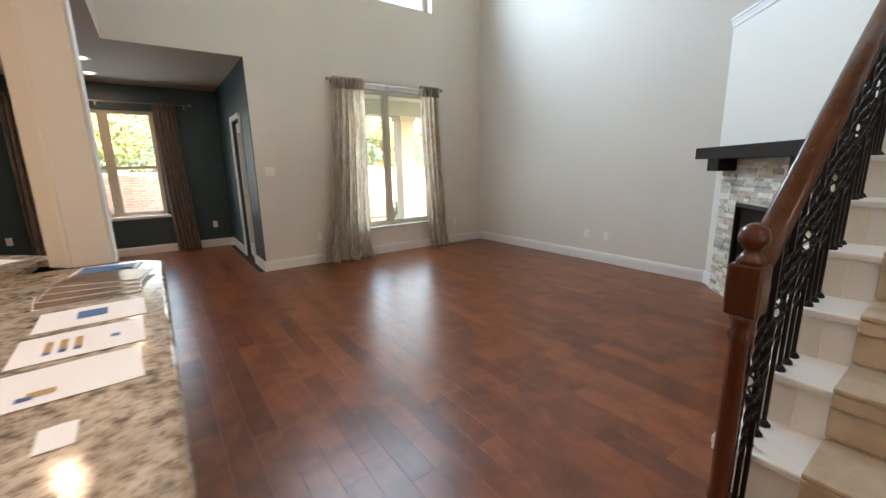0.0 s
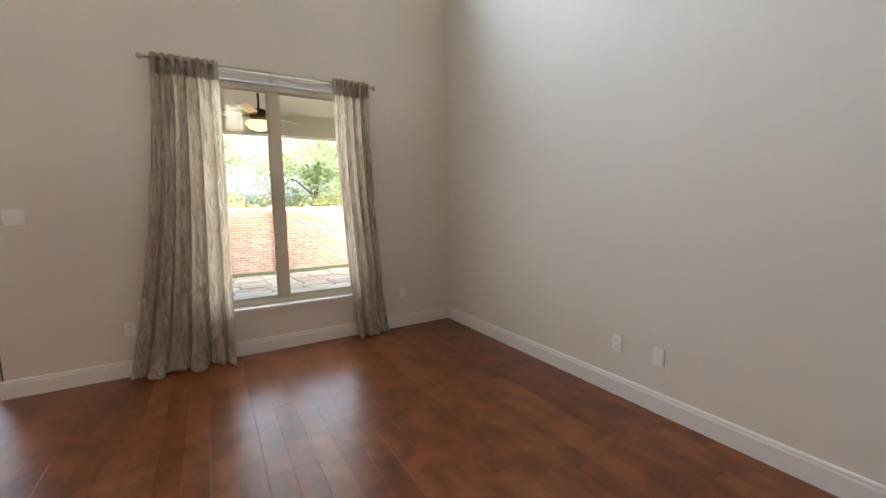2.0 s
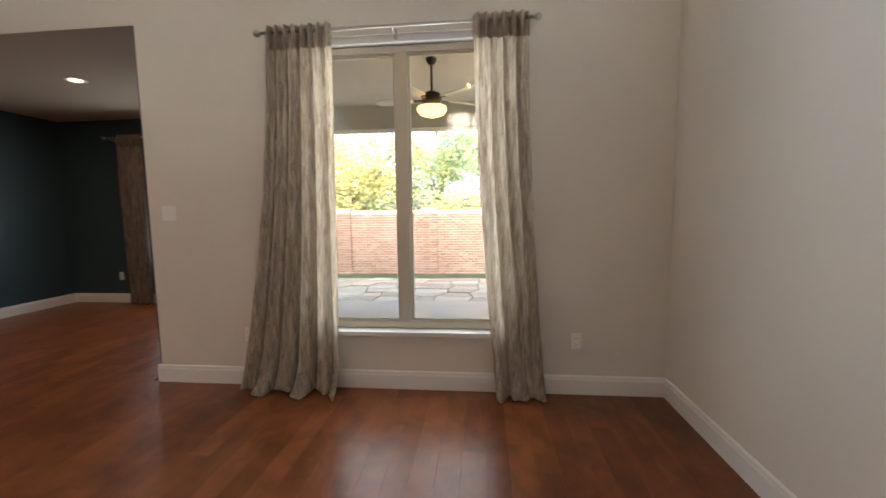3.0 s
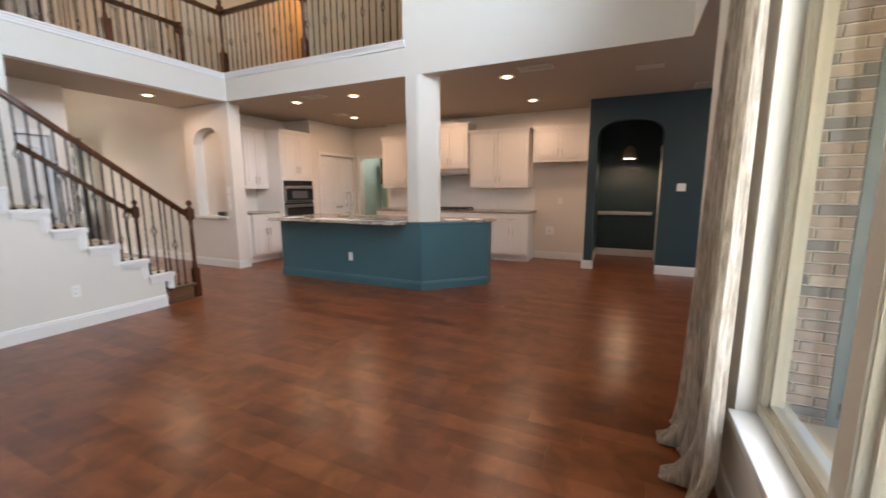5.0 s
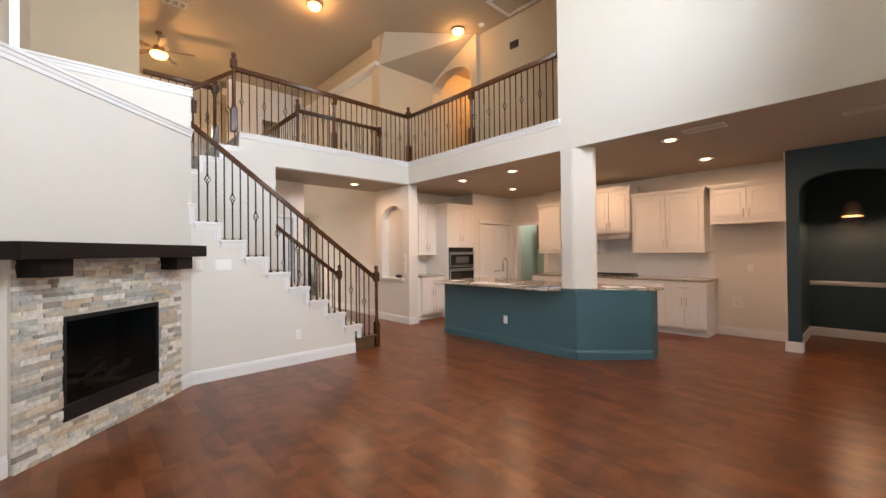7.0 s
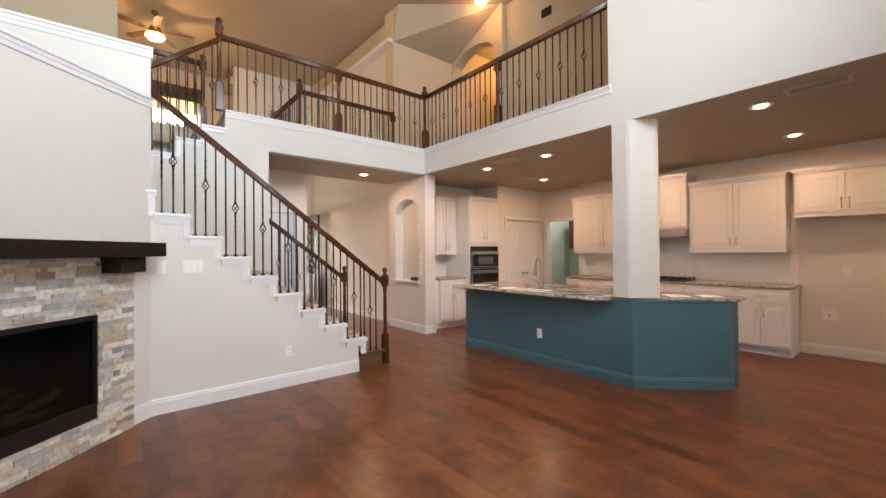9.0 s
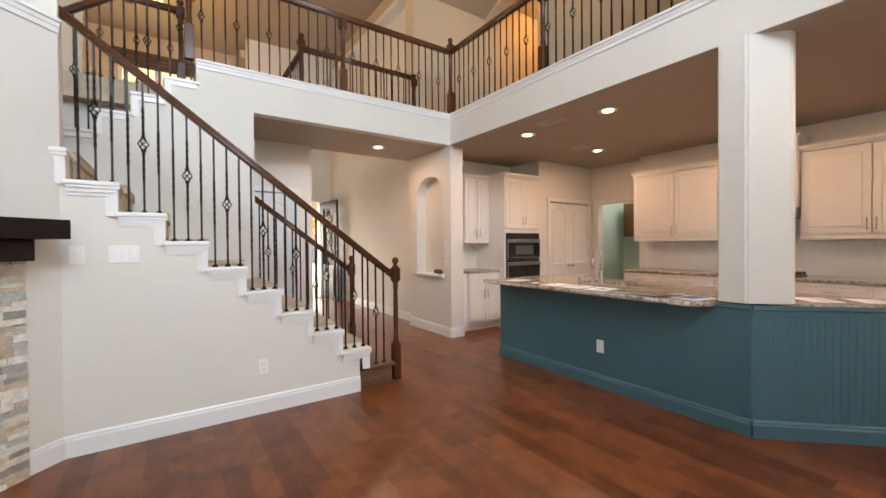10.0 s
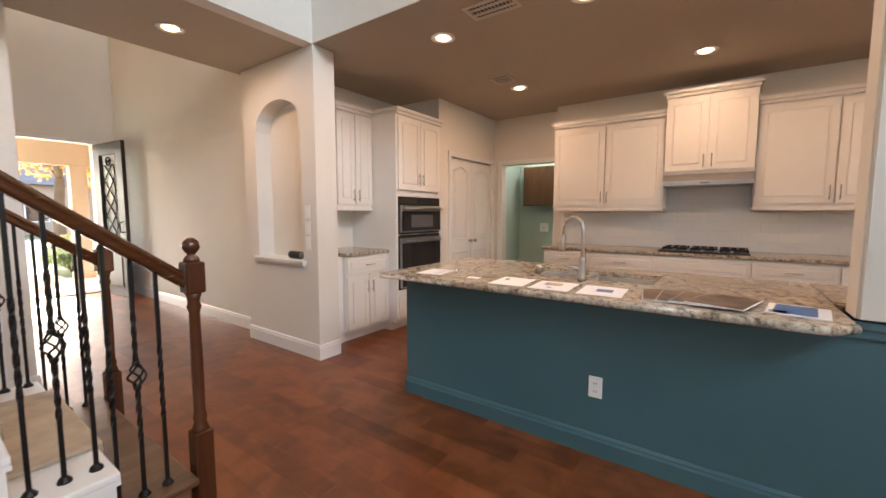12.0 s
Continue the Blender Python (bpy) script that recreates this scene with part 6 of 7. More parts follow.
M_BLADE = wood("fan_blade_wood", (0.04, 0.02, 0.01), (0.10, 0.05, 0.026), (0.17, 0.09, 0.05), 0.4, (4, 20, 20), False)
ceiling_fan("brown five-blade ceiling fan with glowing bowl in the upper room", -1.70, -10.40, H2, 5.72, M_BLADE, 20, 0.66, M_WARMGLASS, "ceiling_fan", paint("bronze_fan_metal", (0.20, 0.13, 0.075), 0.4, 60, 0.05, 0.1, 0.6))
lamp("upper_fan_lamp", "POINT", pose(-1.70, -10.40, 5.42), 5.2, (1.0, 0.52, 0.18), 0.08)
ceiling_fan("dark brown five-blade ceiling fan on a long rod", -2.73, -2.90, H2, 4.09, M_BLADE, 9, 0.75, None)
sb = thing("wall_speaker", "small black rectangular speaker high on the loft wall", "speaker", pose(-6.87, -5.07, 5.52, 0, 0, 90))
local_part("grille", boxes((-0.10, 0.10, -0.03, -0.001, -0.07, 0.07), bevel=0.008), M_BLACK, sb)
sd = thing("smoke_detector", "white round smoke detector on the high ceiling", "smoke detector", pose(-6.6, -5.7, H2))
bm = bmesh.new()
lathe(bm, [(0.065, -0.001), (0.065, -0.02), (0.05, -0.035), (0.02, -0.038)], 0, 0, 20)
local_part("body", bm, M_PLASTIC, sd, "", True)
hatch = thing("attic_hatch", "white framed attic hatch in the high ceiling", "hatch", pose(-6.45, -4.5, H2))
local_part("frame", boxes((-0.35, 0.35, -0.65, -0.58, -0.02, -0.001), (-0.35, 0.35, 0.58, 0.65, -0.02, -0.001), (-0.35, -0.28, -0.58, 0.58, -0.02, -0.001), (0.28, 0.35, -0.58, 0.58, -0.02, -0.001), bevel=0.004), M_TRIM, hatch)
local_part("panel", boxes((-0.28, 0.28, -0.58, 0.58, -0.010, -0.001)), M_CEIL, hatch)

# ---- papers on the island ----
M_INK_BLUE = material("blue_print", (0.05, 0.14, 0.34), 0.5)
M_INK_GREY = material("grey_print", (0.35, 0.34, 0.36), 0.6)
M_INK_TAN = material("tan_print", (0.42, 0.30, 0.12), 0.6)
M_PHOTO = paint("brown_photo_print", (0.085, 0.058, 0.042), 0.3, 60, 0.02, 0.1)
mottle(M_PHOTO, 8.0, (0.35, 0.3, 0.28), (2.2, 2.0, 1.7))
TOPZ = 0.9065


def sheet(label, cx, cy, w, h, turn, z, mat, marks=(), cat="paper", t=0.0012, name="paper_sheet"):
    """A sheet lying flat; marks: (x0, x1, y0, y1, material) in its own axes."""
    s = thing(name, label, cat, pose(cx, cy, z, 0, 0, turn))
    bm = bmesh.new()
    n_ = 6
    top_ = [[bm.verts.new((-w / 2 + w * i / n_, -h / 2 + h * j / n_, t + 0.0006 * math.sin(i * 1.1 + j * 0.7))) for j in range(n_ + 1)] for i in range(n_ + 1)]
    low = [[bm.verts.new((v.co.x, v.co.y, 0)) for v in r_] for r_ in top_]
    for i in range(n_):
        for j in range(n_):
            bm.faces.new((top_[i][j], top_[i + 1][j], top_[i + 1][j + 1], top_[i][j + 1]))
            bm.faces.new((low[i][j], low[i][j + 1], low[i + 1][j + 1], low[i + 1][j]))
    for i in range(n_):
        for a, b in (((i, 0), (i + 1, 0)), ((i, n_), (i + 1, n_)), ((0, i), (0, i + 1)), ((n_, i), (n_, i + 1))):
            bm.faces.new((top_[a[0]][a[1]], top_[b[0]][b[1]], low[b[0]][b[1]], low[a[0]][a[1]]))
    local_part("sheet", bm, mat, s)
    for x0, x1, y0, y1, mm in marks:
        local_part("print", boxes((x0, x1, y0, y1, t + 0.0012, t + 0.0018)), mm, s)
    return s


LINES = [(-0.09, 0.09, 0.05 - 0.018 * i, 0.054 - 0.018 * i, M_INK_GREY) for i in range(3)]
sheet("white printed sheet with a small picture on the granite", -5.149, -4.50, 0.270, 0.205, 4, TOPZ, M_PAPER, [(-0.06, -0.015, -0.06, -0.035, M_INK_TAN), (-0.075, -0.05, -0.07, -0.05, M_INK_BLUE)])
sheet("white printed sheet with three coloured bars on the granite", -5.149, -4.25, 0.270, 0.215, 3, TOPZ, M_PAPER, [(-0.075 + 0.03 * i, -0.06 + 0.03 * i, -0.045, 0.04, M_INK_TAN if i < 3 else M_INK_GREY) for i in range(3)] + [(-0.075 + 0.03 * i, -0.06 + 0.03 * i, -0.06, -0.04, M_INK_BLUE) for i in range(3)] + [(0.06, 0.08, -0.02, 0.0, M_INK_BLUE)])
sheet("white printed sheet with a blue block on the granite", -5.149, -3.99, 0.270, 0.215, 3, TOPZ, M_PAPER, [(-0.04, 0.035, -0.03, 0.05, M_INK_BLUE)])
sheet("white printed sheet at the end of the island", -5.20, -5.10, 0.235, 0.19, 8, TOPZ, M_PAPER, LINES)
sheet("small white card on the granite", -5.13, -4.76, 0.055, 0.085, 3, TOPZ, M_PAPER, (), "card", 0.001, "card")
sheet("small dark card on the granite", -5.235, -4.73, 0.05, 0.085, 8, TOPZ, M_PHOTO, (), "card", 0.001, "card")
for i in range(4):
    sheet("glossy brown photo brochure fanned in a stack", -5.19 + 0.012 * i, -3.70 + 0.075 * i, 0.30, 0.22, 8 - 8 * i, TOPZ + 0.004 * i, M_PAPER, [(-0.145, 0.145, -0.105, 0.105, M_PHOTO)], "brochure", 0.003, "brochure")
sheet("white brochure with a deep blue cover", -5.165, -3.225, 0.24, 0.20, -8, TOPZ, M_PAPER, [(-0.10, 0.10, -0.075, 0.06, M_INK_BLUE), (0.05, 0.11, -0.09, -0.03, M_INK_GREY)], "brochure", 0.004, "brochure")
sheet("white paper sheet on the corner worktop", -5.72, -2.66, 0.26, 0.20, 45, TOPZ, M_PAPER, LINES)
sheet("white paper sheet near the end of the corner worktop", -5.92, -2.42, 0.24, 0.19, 40, TOPZ, M_PAPER, LINES)
pen = thing("pen", "white ballpoint pen on the granite", "pen", pose(-5.28, -4.99, TOPZ + 0.006))
bm = bmesh.new()
tube(bm, [(-5.33, -5.02, TOPZ + 0.006), (-5.24, -4.96, TOPZ + 0.006)], 0.005, 8)
part("barrel", bm, M_PLASTIC, pen, "", True)
bm = bmesh.new()
tube(bm, [(-5.24, -4.96, TOPZ + 0.006), (-5.225, -4.95, TOPZ + 0.006)], 0.0035, 8)
part("tip", bm, M_INK_GREY, pen, "", True)
ag = thing("air_gap", "brushed nickel air gap cap beside the sink", "air gap", pose(-5.54, -4.50, 0.905))
bm = bmesh.new()
lathe(bm, [(0.022, 0.905), (0.022, 0.95), (0.019, 0.962), (0.010, 0.966)], -5.54, -4.50, 14)
part("cap", bm, M_NICKEL, ag, "", True)

# ---- outdoors ----
def ground_z(y):
    if y < -12.4:
        return -0.14
    if y < 3.2:
        return -0.22
    return -0.22 - 0.46 * min(1.0, (y - 3.2) / 6.3)


bm = bmesh.new()
ys_ = [-900, -60, -20, -12.41, -12.39, 3.2, 5, 7, 9.5, 14, 40, 900]
xs_ = [-900, -40, -15, 0, 12, 40, 900]
gv = [[bm.verts.new((x, y, ground_z(y))) for x in xs_] for y in ys_]
for j in range(len(ys_) - 1):
    for i in range(len(xs_) - 1):
        bm.faces.new((gv[j][i], gv[j][i + 1], gv[j + 1][i + 1], gv[j + 1][i]))
structure("ground", bm, M_GRASS, "green lawn reaching to the horizon", "ground")
structure("pavement_patio", boxes((-3.6, 2.2, 0.22, 3.2, -0.3, -0.075)), M_CONCRETE, "pale concrete covered patio", "patio")
rg = random.Random(9)
# flagstones beyond the patio
fl = tagged(new("pavement_flagstones"), "pale irregular flagstones beyond the patio", "paving", "", "structure")
FLX, FLY = 22, 8
corner = [[(-8.0 + 0.6 * i + rg.uniform(-0.17, 0.17), 3.27 + 0.56 * j + (rg.uniform(-0.15, 0.15) if j else 0)) for i in range(FLX + 1)] for j in range(FLY + 1)]
for j in range(FLY):
    for i in range(FLX):
        q = [corner[j][i], corner[j][i + 1], corner[j + 1][i + 1], corner[j + 1][i]]
        cx, cy = sum(p[0] for p in q) / 4, sum(p[1] for p in q) / 4
        q = [(cx + (p[0] - cx) * 0.955, cy + (p[1] - cy) * 0.955) for p in q]
        bm = bmesh.new()
        lift = rg.uniform(0.035, 0.055)
        lo = [bm.verts.new((p[0], p[1], ground_z(p[1]) - 0.08)) for p in q]
        hi = [bm.verts.new((p[0], p[1], ground_z(p[1]) + lift)) for p in q]
        bm.faces.new(lo[::-1]), bm.faces.new(hi)
        for k in range(4):
            bm.faces.new((lo[k], lo[(k + 1) % 4], hi[(k + 1) % 4], hi[k]))
        part("stone", bm, M_FLAG, fl)
# unseen block west of the house, added to keep sun off the garden
structure("wall_west_wing", boxes((-16.0, -9.97, -13.2, 2.7, -0.3, 6.2)), M_BRICK, "plain brick block added to shade the garden")
# patio cover
structure("ceiling_patio", boxes((-3.6, 2.4, 0.22, 3.6, 2.96, 3.05)), paint("patio_ceiling_boards", (0.52, 0.49, 0.45), 0.7), "pale patio ceiling", "ceiling")
structure("beam_patio", boxes((-8.0, 2.4, 3.3, 3.6, 2.60, 3.3)), paint("patio_beam_paint", (0.42, 0.38, 0.33), 0.7), "taupe beam at the patio edge", "beam")
pc = thing("patio_column", "pale square patio column", "column", pose(0.42, 3.42, -0.07))
part("shaft", boxes((0.24, 0.62, 3.25, 3.62, 0.12, 2.5), bevel=0.01), M_CONCRETE, pc)
part("base", boxes((0.20, 0.66, 3.21, 3.66, -0.075, 0.12), bevel=0.01), M_CONCRETE, pc)
part("capital", boxes((0.20, 0.66, 3.21, 3.66, 2.5, 2.6), bevel=0.01), M_CONCRETE, pc)
M_PALEBLADE = paint("pale_fan_blade", (0.55, 0.53, 0.48), 0.5)
ceiling_fan("patio ceiling fan with pale blades and amber lantern", -1.82, 1.55, 2.96, 2.52, M_PALEBLADE, 30, 0.62, M_WARMGLASS, "patio_fan")
mat_ = thing("door_mat", "dark grey door mat outside the patio door", "mat", pose(-3.37, 1.09, -0.07))
part("pile", boxes((-3.57, -3.18, 0.92, 1.26, -0.075, -0.058), bevel=0.004), paint("grey_mat", (0.16, 0.20, 0.22), 0.95, 200, 0.6), mat_)
# brick veneer beside the patio
vb = tagged(mesh_object("wall_brick_patio", boxes((-3.70, -3.612, 0.22, 0.70, -0.3, 3.0), (-3.70, -3.612, 1.27, 2.9, -0.3, 3.0), (-3.70, -3.612, 0.70, 1.27, 2.10, 3.0), (-3.70, -3.612, 0.70, 1.27, -0.3, -0.08)), M_MORTAR), "tan and grey brick wall beside the patio door", "wall", "", "structure")
CH, BL = 0.0675, 0.203
rest = bmesh.new()
made = {}


def brick_mesh(l, h, d):
    key = (round(l, 3), h)
    if key not in made:
        b_ = bmesh.new()
        box(b_, 0, d, 0, l, 0, h)
        bmesh.ops.bevel(b_, geom=[e for e in b_.edges if e.verts[0].co.x > 0.001 and e.verts[1].co.x > 0.001], offset=0.003, segments=1, affect="EDGES")
        me = bpy.data.meshes.new("brick")
        b_.to_mesh(me)
        b_.free()
        me.materials.append(M_BRICK)
        made[key] = me
    return made[key]


count = 0
for c in range(47):
    z = -0.1 + c * CH
    if 37 < c < 41:
        continue
    y = 0.23 - (BL / 2 if c % 2 else 0)
    while y < 2.9:
        a, b = max(y, 0.225), min(y + BL - 0.010, 2.895)
        y += BL
        spans = [(a, b)]
        if z + CH > -0.08 and z < 2.10:
            spans = [(a, min(b, 0.695)), (max(a, 1.275), b)]
        for p, q in spans:
            if q - p < 0.03:
                continue
            if count < 300:
                shared_part("brick", brick_mesh(q - p, CH - 0.010, 0.012 + 0.014), vb, pose(-3.626 + rg.uniform(0, 0.004), p, z))
                count += 1
            else:
                box(rest, -3.62, -3.600 + rg.uniform(0, 0.004), p, q, z, z + CH - 0.010)
# soldier course
zs_ = -0.1 + 38 * CH
for i in range(39):
    y = 0.228 + i * CH
    box(rest, -3.62, -3.598 + rg.uniform(0, 0.006), y, y + CH - 0.010, zs_, zs_ + 3 * CH - 0.010)
ob = part("brick_rest", rest, M_BRICK, vb)
ob["kind"] = "stuff"
# same veneer outside the nook and the living room
for nm, bx_ in (("wall_veneer_north", (-3.60, 0.3, 0.221, 0.24)),):
    bm = bmesh.new()
    wall_cells(bm, "y", bx_[2], bx_[3], bx_[0], bx_[1], -0.3, H2, [(-2.95, -0.75, 0.40, 2.62), (-3.76, -1.0, 3.73, 5.55)])
    structure(nm, bm, M_MORTAR, "pale masonry outside the living room")
# garden wall of brick with piers
GY, GB, GT = 9.6, -0.70, 1.36
fence = tagged(mesh_object("garden_wall", boxes((-30, 24, GY + 0.005, GY + 0.2, GB - 0.2, GT - 0.1)), M_MORTAR), "long red and tan brick garden wall with piers", "wall", "", "structure")
bm = bmesh.new()
for c in range(25):
    z = GB + 0.078 * c
    x = -12 - (0.11 if c % 2 else 0)
    while x < 9:
        o = rg.uniform(0, 0.006)
        box(bm, x, x + 0.205, GY - o, GY + 0.03, z, z + 0.066)
        x += 0.218
x = -12
while x < 9:
    box(bm, x, x + 0.066, GY - 0.02, GY + 0.22, GT - 0.10, GT)
    x += 0.078
ob = part("brick_courses", bm, M_FENCEBRICK, fence)
ob["kind"] = "stuff"
for px in (-9.0, -5.7, -2.9, -0.55, 2.4, 5.4):
    pr = thing("brick_pier", "red brick pier of the garden wall", "pier", pose(px, GY, GB), "garden wall piers")
    bm = bmesh.new()
    for c in range(26):
        z = GB + 0.078 * c
        for k in range(2):
            box(bm, px - 0.22 + 0.22 * k, px - 0.01 + 0.22 * k, GY - 0.10, GY + 0.28, z, z + 0.066)
    part("courses", bm, M_FENCEBRICK, pr)
    part("core", boxes((px - 0.21, px + 0.19, GY - 0.09, GY + 0.27, GB, GT + 0.01)), M_MORTAR, pr)
    part("cap", boxes((px - 0.25, px + 0.23, GY - 0.13, GY + 0.31, GT + 0.012, GT + 0.07), bevel=0.01), M_FENCEBRICK, pr)


def leaf_material(name, cols):
    m = material(name, cols[0], 0.6)
    geo = m.node_tree.nodes.new("ShaderNodeNewGeometry")
    r = ramp(m, [(i / max(1, len(cols) - 1), c) for i, c in enumerate(cols)])
    link(m, geo, "Random Per Island", r, "Fac")
    link(m, r, "Color", bsdf(m), "Base Color")
    t = m.node_tree.nodes.new("ShaderNodeBsdfTranslucent")
    link(m, r, "Color", t, "Color")
    mx = m.node_tree.nodes.new("ShaderNodeMixShader")
    mx.inputs[0].default_value = 0.6
    m.node_tree.links.new(bsdf(m).outputs[0], mx.inputs[1])
    m.node_tree.links.new(t.outputs[0], mx.inputs[2])
    m.node_tree.links.new(mx.outputs[0], m.node_tree.nodes["Material Output"].inputs[0])
    return m


M_LEAF_G = leaf_material("green_leaves", [(0.19, 0.25, 0.12), (0.27, 0.33, 0.165), (0.36, 0.41, 0.22)])
M_LEAF_Y = leaf_material("yellow_green_leaves", [(0.28, 0.30, 0.12), (0.42, 0.39, 0.16), (0.48, 0.39, 0.18)])
M_LEAF_O = leaf_material("orange_autumn_leaves", [(0.42, 0.20, 0.05), (0.48, 0.29, 0.07), (0.38, 0.14, 0.04)])
M_BARK = paint("tree_bark", (0.13, 0.10, 0.075), 0.9, 40, 0.8, 0.3)


def leaves(bm, centre, radius, n, size, r_):
    for _ in range(n):
        u, v = r_.uniform(-1, 1), r_.uniform(0, 2 * math.pi)
        s = math.sqrt(1 - u * u)
        d_ = radius * (0.45 + 0.55 * r_.random())
        p = Vector(centre) + Vector((s * math.cos(v), s * math.sin(v), u * 0.8)) * d_
        a = Vector((r_.gauss(0, 1), r_.gauss(0, 1), r_.gauss(0, 1))).normalized()
        b = a.orthogonal().normalized()
        k = size * r_.uniform(0.6, 1.3)
        bm.faces.new([bm.verts.new(p + q) for q in (a * k, b * k * 0.55, -a * k, -b * k * 0.55)])


def tree(label, x, y, z, h, spread, mat, seed, n=2600, size=0.09, name="tree"):
    r_ = random.Random(seed)
    t = thing(name, label, "tree", pose(x, y, z))
    bm = bmesh.new()
    trunk = [(0, 0, 0), (0.05, 0.02, h * 0.2), (-0.04, 0.05, h * 0.42), (0.02, 0, h * 0.6)]
    for (a, b), rad in zip(zip(trunk, trunk[1:]), (0.16, 0.13, 0.10)):
        tube(bm, [a, b], rad * h / 6, 9)
    tips = []
    for i in range(9):
        a = 2 * math.pi * i / 9 + r_.uniform(-0.3, 0.3)
        s0 = h * r_.uniform(0.3, 0.58)
        tip = (spread * r_.uniform(0.45, 0.95) * math.cos(a), spread * r_.uniform(0.45, 0.95) * math.sin(a), h * r_.uniform(0.55, 0.95))
        mid = (tip[0] * 0.45, tip[1] * 0.45, s0 + (tip[2] - s0) * 0.6)
        tube(bm, [(0, 0, s0), mid, tip], 0.035 * h / 6, 6)
        tips += [tip, mid]
    local_part("trunk", bm, M_BARK, t, "brown bark trunk and limbs", True)
    bm = bmesh.new()
    for tip in tips:
        for _ in range(3):
            c = (tip[0] + r_.gauss(0, 0.3 * spread), tip[1] + r_.gauss(0, 0.3 * spread), tip[2] + r_.gauss(0, 0.08 * h))
            leaves(bm, c, spread * r_.uniform(0.22, 0.42), 3 * n // (len(tips) * 3), size * 0.58, r_)
    local_part("crown", bm, mat, t, "", False)
    return t


tree("leafy green tree beyond the garden wall", 1.5, 13.0, -0.68, 6.5, 2.6, M_LEAF_G, 1, 4200, 0.12)
tree("leafy green tree far beyond the garden wall", -3.5, 19.0, -0.68, 7.0, 3.4, M_LEAF_G, 2, 3600, 0.15)
tree("yellowing tree beyond the garden wall", -7.0, 14.5, -0.68, 5.5, 3.0, M_LEAF_Y, 3, 4200, 0.13)
tree("yellowing tree beside the garden", 6.5, 16.0, -0.68, 6.5, 3.4, M_LEAF_Y, 4, 3600, 0.15)
tree("yellowing tree behind the nook", -12.5, 16.0, -0.68, 7.0, 3.6, M_LEAF_Y, 5, 3600, 0.15)
hd_ = tagged(new("hedge"), "dense yellow-green shrubs behind the garden wall", "hedge", "", "stuff")
r_ = random.Random(21)
bm = bmesh.new()
for i in range(46):
    x = -24 + i * 0.95
    leaves(bm, (x, 13.5 + r_.uniform(-1, 2.5), 0.4 + r_.uniform(-0.3, 1.1)), r_.uniform(0.9, 1.6), 560, 0.075, r_)
part("foliage", bm, M_LEAF_Y, hd_)
bm = bmesh.new()
for i in range(30):
    x = -22 + i * 1.4
    leaves(bm, (x, 17 + r_.uniform(-1, 3), 0.6 + r_.uniform(-0.3, 1.3)), r_.uniform(1.1, 1.9), 480, 0.09, r_)
part("foliage_far", bm, M_LEAF_G, hd_)


def shrub(label, x, y, z, rad, mat, seed):
    t = thing("shrub", label, "shrub", pose(x, y, z))
    q = random.Random(seed)
    bm = bmesh.new()
    for i in range(6):
        a = i * 1.05
        tube(bm, [(0, 0, 0), (rad * 0.3 * math.cos(a), rad * 0.3 * math.sin(a), rad * 0.7), (rad * 0.6 * math.cos(a), rad * 0.6 * math.sin(a), rad * 1.2)], 0.012, 5)
    local_part("stems", bm, M_BARK, t)
    bm = bmesh.new()
    for i in range(9):
        leaves(bm, (rad * q.uniform(-0.55, 0.55), rad * q.uniform(-0.55, 0.55), rad * q.uniform(0.5, 1.25)), rad * 0.55, 120, 0.05, q)
    local_part("foliage", bm, mat, t)


shrub("small green shrub by the garden wall", 0.9, 4.3, -0.28, 0.45, M_LEAF_G, 31)
shrub("small green shrub in the yard", -6.3, 6.3, -0.45, 0.5, M_LEAF_G, 32)
# neighbour's pale brick side seen from the nook
nb = thing("neighbour_house", "pale brick house beyond the garden wall", "house", pose(-19, 16, -0.7))
part("wall", boxes((-26, -13.5, 17.5, 26, -0.7, 5.2)), M_BRICK, nb)
bm = bmesh.new()
rv = [bm.verts.new(p) for p in ((-26.4, 17.1, 5.2), (-13.1, 17.1, 5.2), (-13.1, 26.4, 5.2), (-26.4, 26.4, 5.2), (-22, 21.7, 8.2), (-17.5, 21.7, 8.2))]
for f in ((0, 1, 5, 4), (1, 2, 5), (2, 3, 4, 5), (3, 0, 4)):
    bm.faces.new([rv[i] for i in f])
M_ROOF = paint("grey_shingle_roof", (0.13, 0.12, 0.115), 0.9, 60, 0.5, 0.2)
part("roof", bm, M_ROOF, nb, "grey shingle roof")
# front of the house: porch, walk, street side
structure("pavement_porch", boxes((-6.6, -2.8, -14.4, -12.1, -0.3, -0.02)), M_CONCRETE, "pale concrete porch", "porch")
structure("pavement_walk", boxes((-5.2, -3.8, -24, -14.4, -0.3, -0.11)), M_CONCRETE, "pale concrete front walk", "walk")
structure("road", boxes((-60, 60, -34, -26, -0.3, -0.12)), paint("asphalt", (0.05, 0.05, 0.052), 0.9, 120, 0.4, 0.1), "grey asphalt street", "road")
structure("beam_porch", boxes((-6.6, -2.8, -14.4, -14.1, 2.25, 2.9), (-6.6, -2.8, -14.1, -12.1, 2.75, 2.9)), paint("tan_porch_paint", (0.55, 0.44, 0.33), 0.7), "tan porch beam and ceiling", "beam")
for px in (-5.32, -3.2):
    c_ = thing("porch_column", "tan square porch column", "column", pose(px, -14.25, -0.02))
    part("shaft", boxes((px - 0.13, px + 0.13, -14.38, -14.12, 0.1, 2.25), bevel=0.008), paint("tan_column_paint", (0.55, 0.45, 0.35), 0.7), c_)
    part("base", boxes((px - 0.16, px + 0.16, -14.41, -14.09, -0.02, 0.1), bevel=0.008), M_CONCRETE, c_)
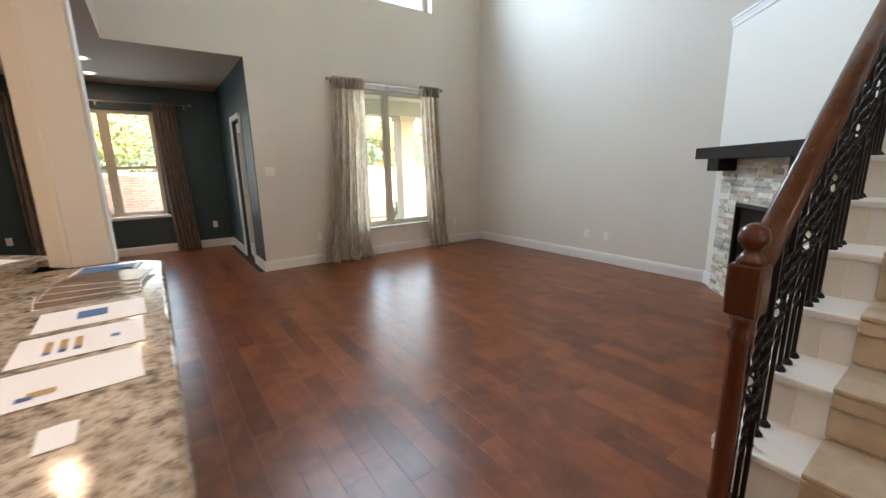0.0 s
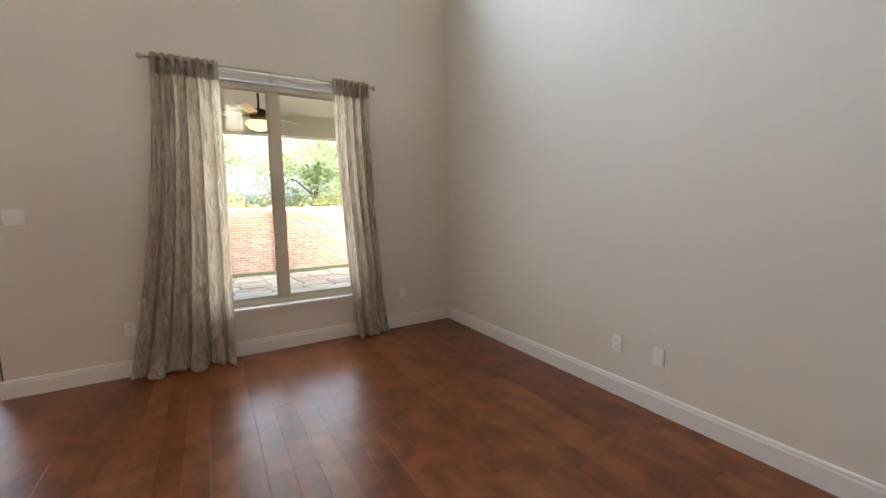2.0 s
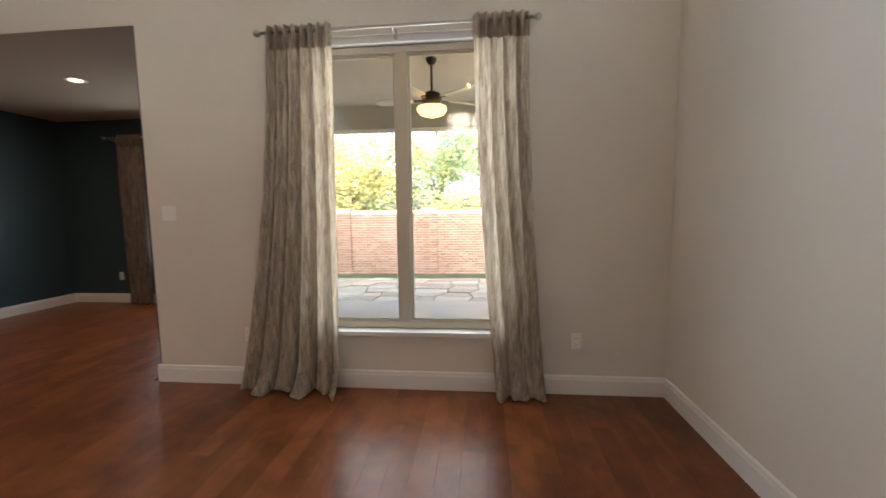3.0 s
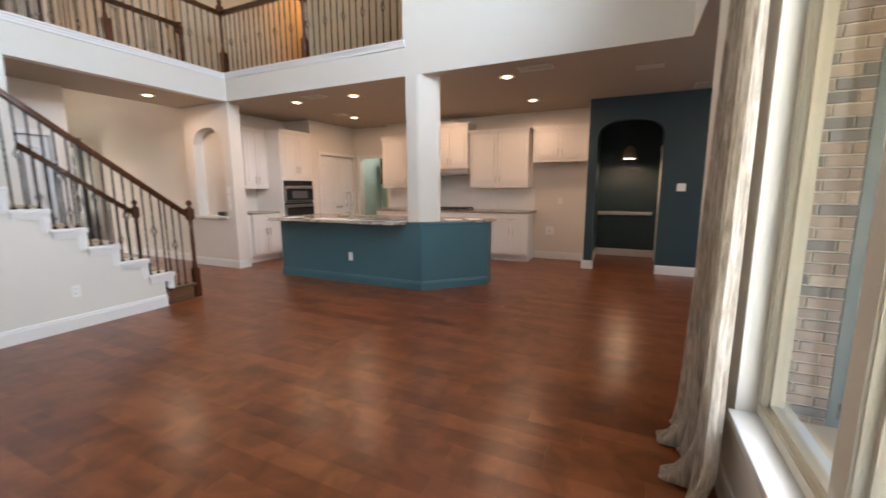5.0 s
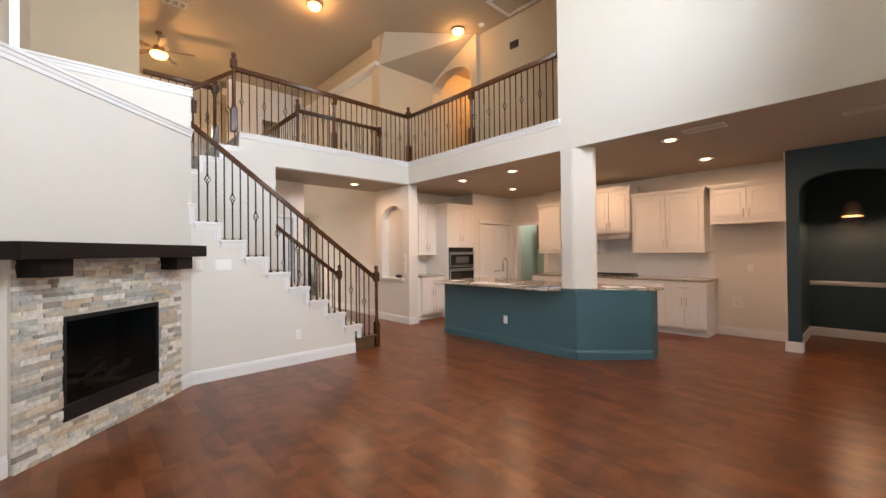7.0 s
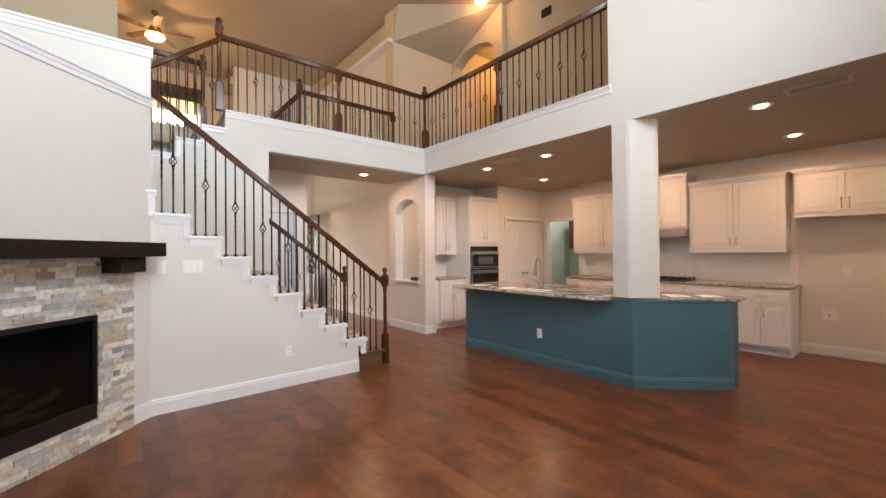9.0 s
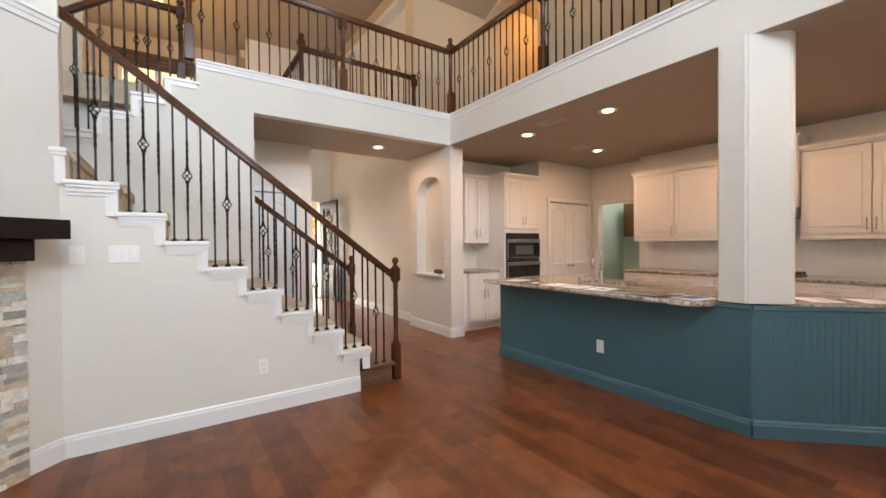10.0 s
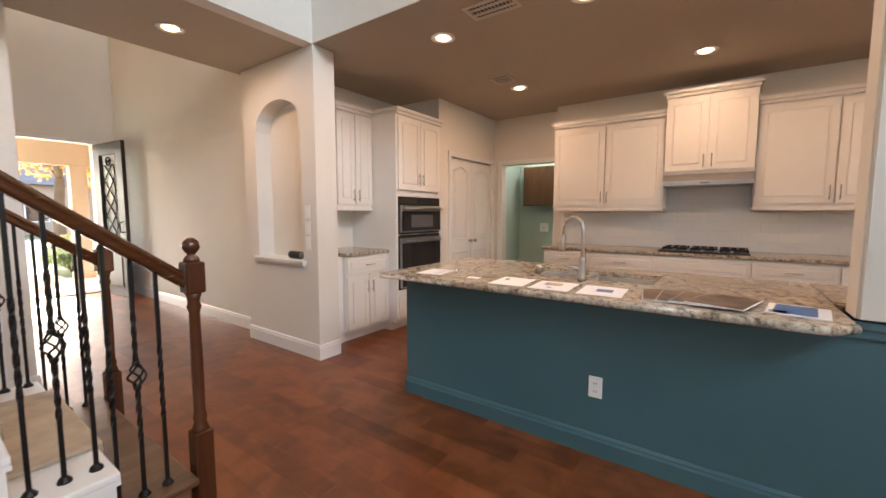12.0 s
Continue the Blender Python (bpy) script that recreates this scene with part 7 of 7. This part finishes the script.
shrub("round green shrub beside the front walk", -5.55, -16.4, -0.14, 0.55, M_LEAF_G, 41)
shrub("round yellow-green shrub beside the front walk", -5.9, -17.6, -0.14, 0.6, M_LEAF_Y, 42)
shrub("green shrub across the front walk", -3.2, -17.0, -0.14, 0.55, M_LEAF_G, 43)
tree("orange autumn street tree in the front yard", -6.2, -20.5, -0.14, 6.0, 2.8, M_LEAF_O, 51, 4200, 0.13)
tree("orange autumn tree along the street", -10.5, -27.0, -0.14, 6.5, 3.2, M_LEAF_O, 52, 3000, 0.15)
hs = thing("house", "red brick house across the street with grey roof", "house", pose(-7, -42, -0.14))
part("wall", boxes((-16, 4, -50, -41, -0.14, 3.2)), M_FENCEBRICK, hs)
bm = bmesh.new()
rv = [bm.verts.new(p) for p in ((-16.5, -50.5, 3.2), (4.5, -50.5, 3.2), (4.5, -40.5, 3.2), (-16.5, -40.5, 3.2), (-11, -45.5, 6.6), (-1, -45.5, 6.6))]
for f in ((0, 1, 5, 4), (1, 2, 5), (2, 3, 4, 5), (3, 0, 4)):
    bm.faces.new([rv[i] for i in f])
part("roof", bm, M_ROOF, hs, "grey shingle roof")
for i, x in enumerate((-13, -9.5, -6.0, -1.5)):
    wd = part("window", boxes((x, x + 1.2, -41.0, -40.93, 0.7, 2.2)), M_TRIM, hs, "white window frame")
    part("pane", boxes((x + 0.08, x + 1.12, -40.93, -40.91, 0.78, 2.12)), M_OVENGLASS, wd, "dark glass")

# ---- floor planks, last ----
PW = 0.127
floor_ob = bpy.data.objects["floor"]
plank_made = {}
rp = random.Random(77)


def plank_mesh(l):
    key = round(l, 2)
    if key not in plank_made:
        b_ = bmesh.new()
        w = PW - 0.0005
        box(b_, 0, w, 0, l - 0.0005, 0, 0.012)
        topf = [e for e in b_.edges if e.verts[0].co.z > 0.01 and e.verts[1].co.z > 0.01]
        bmesh.ops.bevel(b_, geom=topf, offset=0.0015, segments=1, affect="EDGES")
        for v in b_.verts:
            if 0.009 < v.co.z < 0.0118:
                v.co.z = 0.0117
        me = bpy.data.meshes.new("plank")
        b_.to_mesh(me)
        b_.free()
        me.materials.append(M_FLOOR)
        plank_made[key] = me
    return plank_made[key]


LENS = (0.45, 0.6, 0.75, 0.9, 1.05, 1.2)
restv, restf = [], []


def add_rest(x0, x1, y0, y1):
    k = len(restv)
    e, dp = 0.0014, 0.00035
    x1, y1 = x1 - 0.0005, y1 - 0.0005
    restv.extend([(x0, y0, -0.012), (x1, y0, -0.012), (x1, y1, -0.012), (x0, y1, -0.012), (x0, y0, -dp), (x1, y0, -dp), (x1, y1, -dp), (x0, y1, -dp), (x0 + e, y0 + e, 0), (x1 - e, y0 + e, 0), (x1 - e, y1 - e, 0), (x0 + e, y1 - e, 0)])
    for f in ((8, 9, 10, 11), (4, 5, 9, 8), (5, 6, 10, 9), (6, 7, 11, 10), (7, 4, 8, 11), (0, 1, 5, 4), (1, 2, 6, 5), (2, 3, 7, 6), (3, 0, 4, 7)):
        restf.append([k + i for i in f])


n_parts = 0
x = -PW * 78
while x < -0.001:
    xe = x + PW
    y = -12.0 + rp.uniform(0, 0.9)
    ystart = -12.0
    ytop = NY if xe < -3.84 else 0.0
    while ystart < ytop:
        l = rp.choice(LENS)
        ye = min(ystart + l, ytop)
        cy_ = (ystart + ye) / 2
        near = -4.9 < x < -0.02 and -4.6 < cy_ < -0.5
        if near and n_parts < 300 and abs(ye - ystart - l) < 0.001:
            shared_part("plank", plank_mesh(l), floor_ob, pose(x, ystart, -0.012))
            n_parts += 1
        else:
            add_rest(x, xe, ystart, ye)
        ystart = ye
    x = xe
me = bpy.data.meshes.new("plank_field")
me.from_pydata(restv, [], restf)
me.materials.append(M_FLOOR)
ob = new("plank_field", me)
ob.parent = floor_ob
ob["kind"] = "stuff"
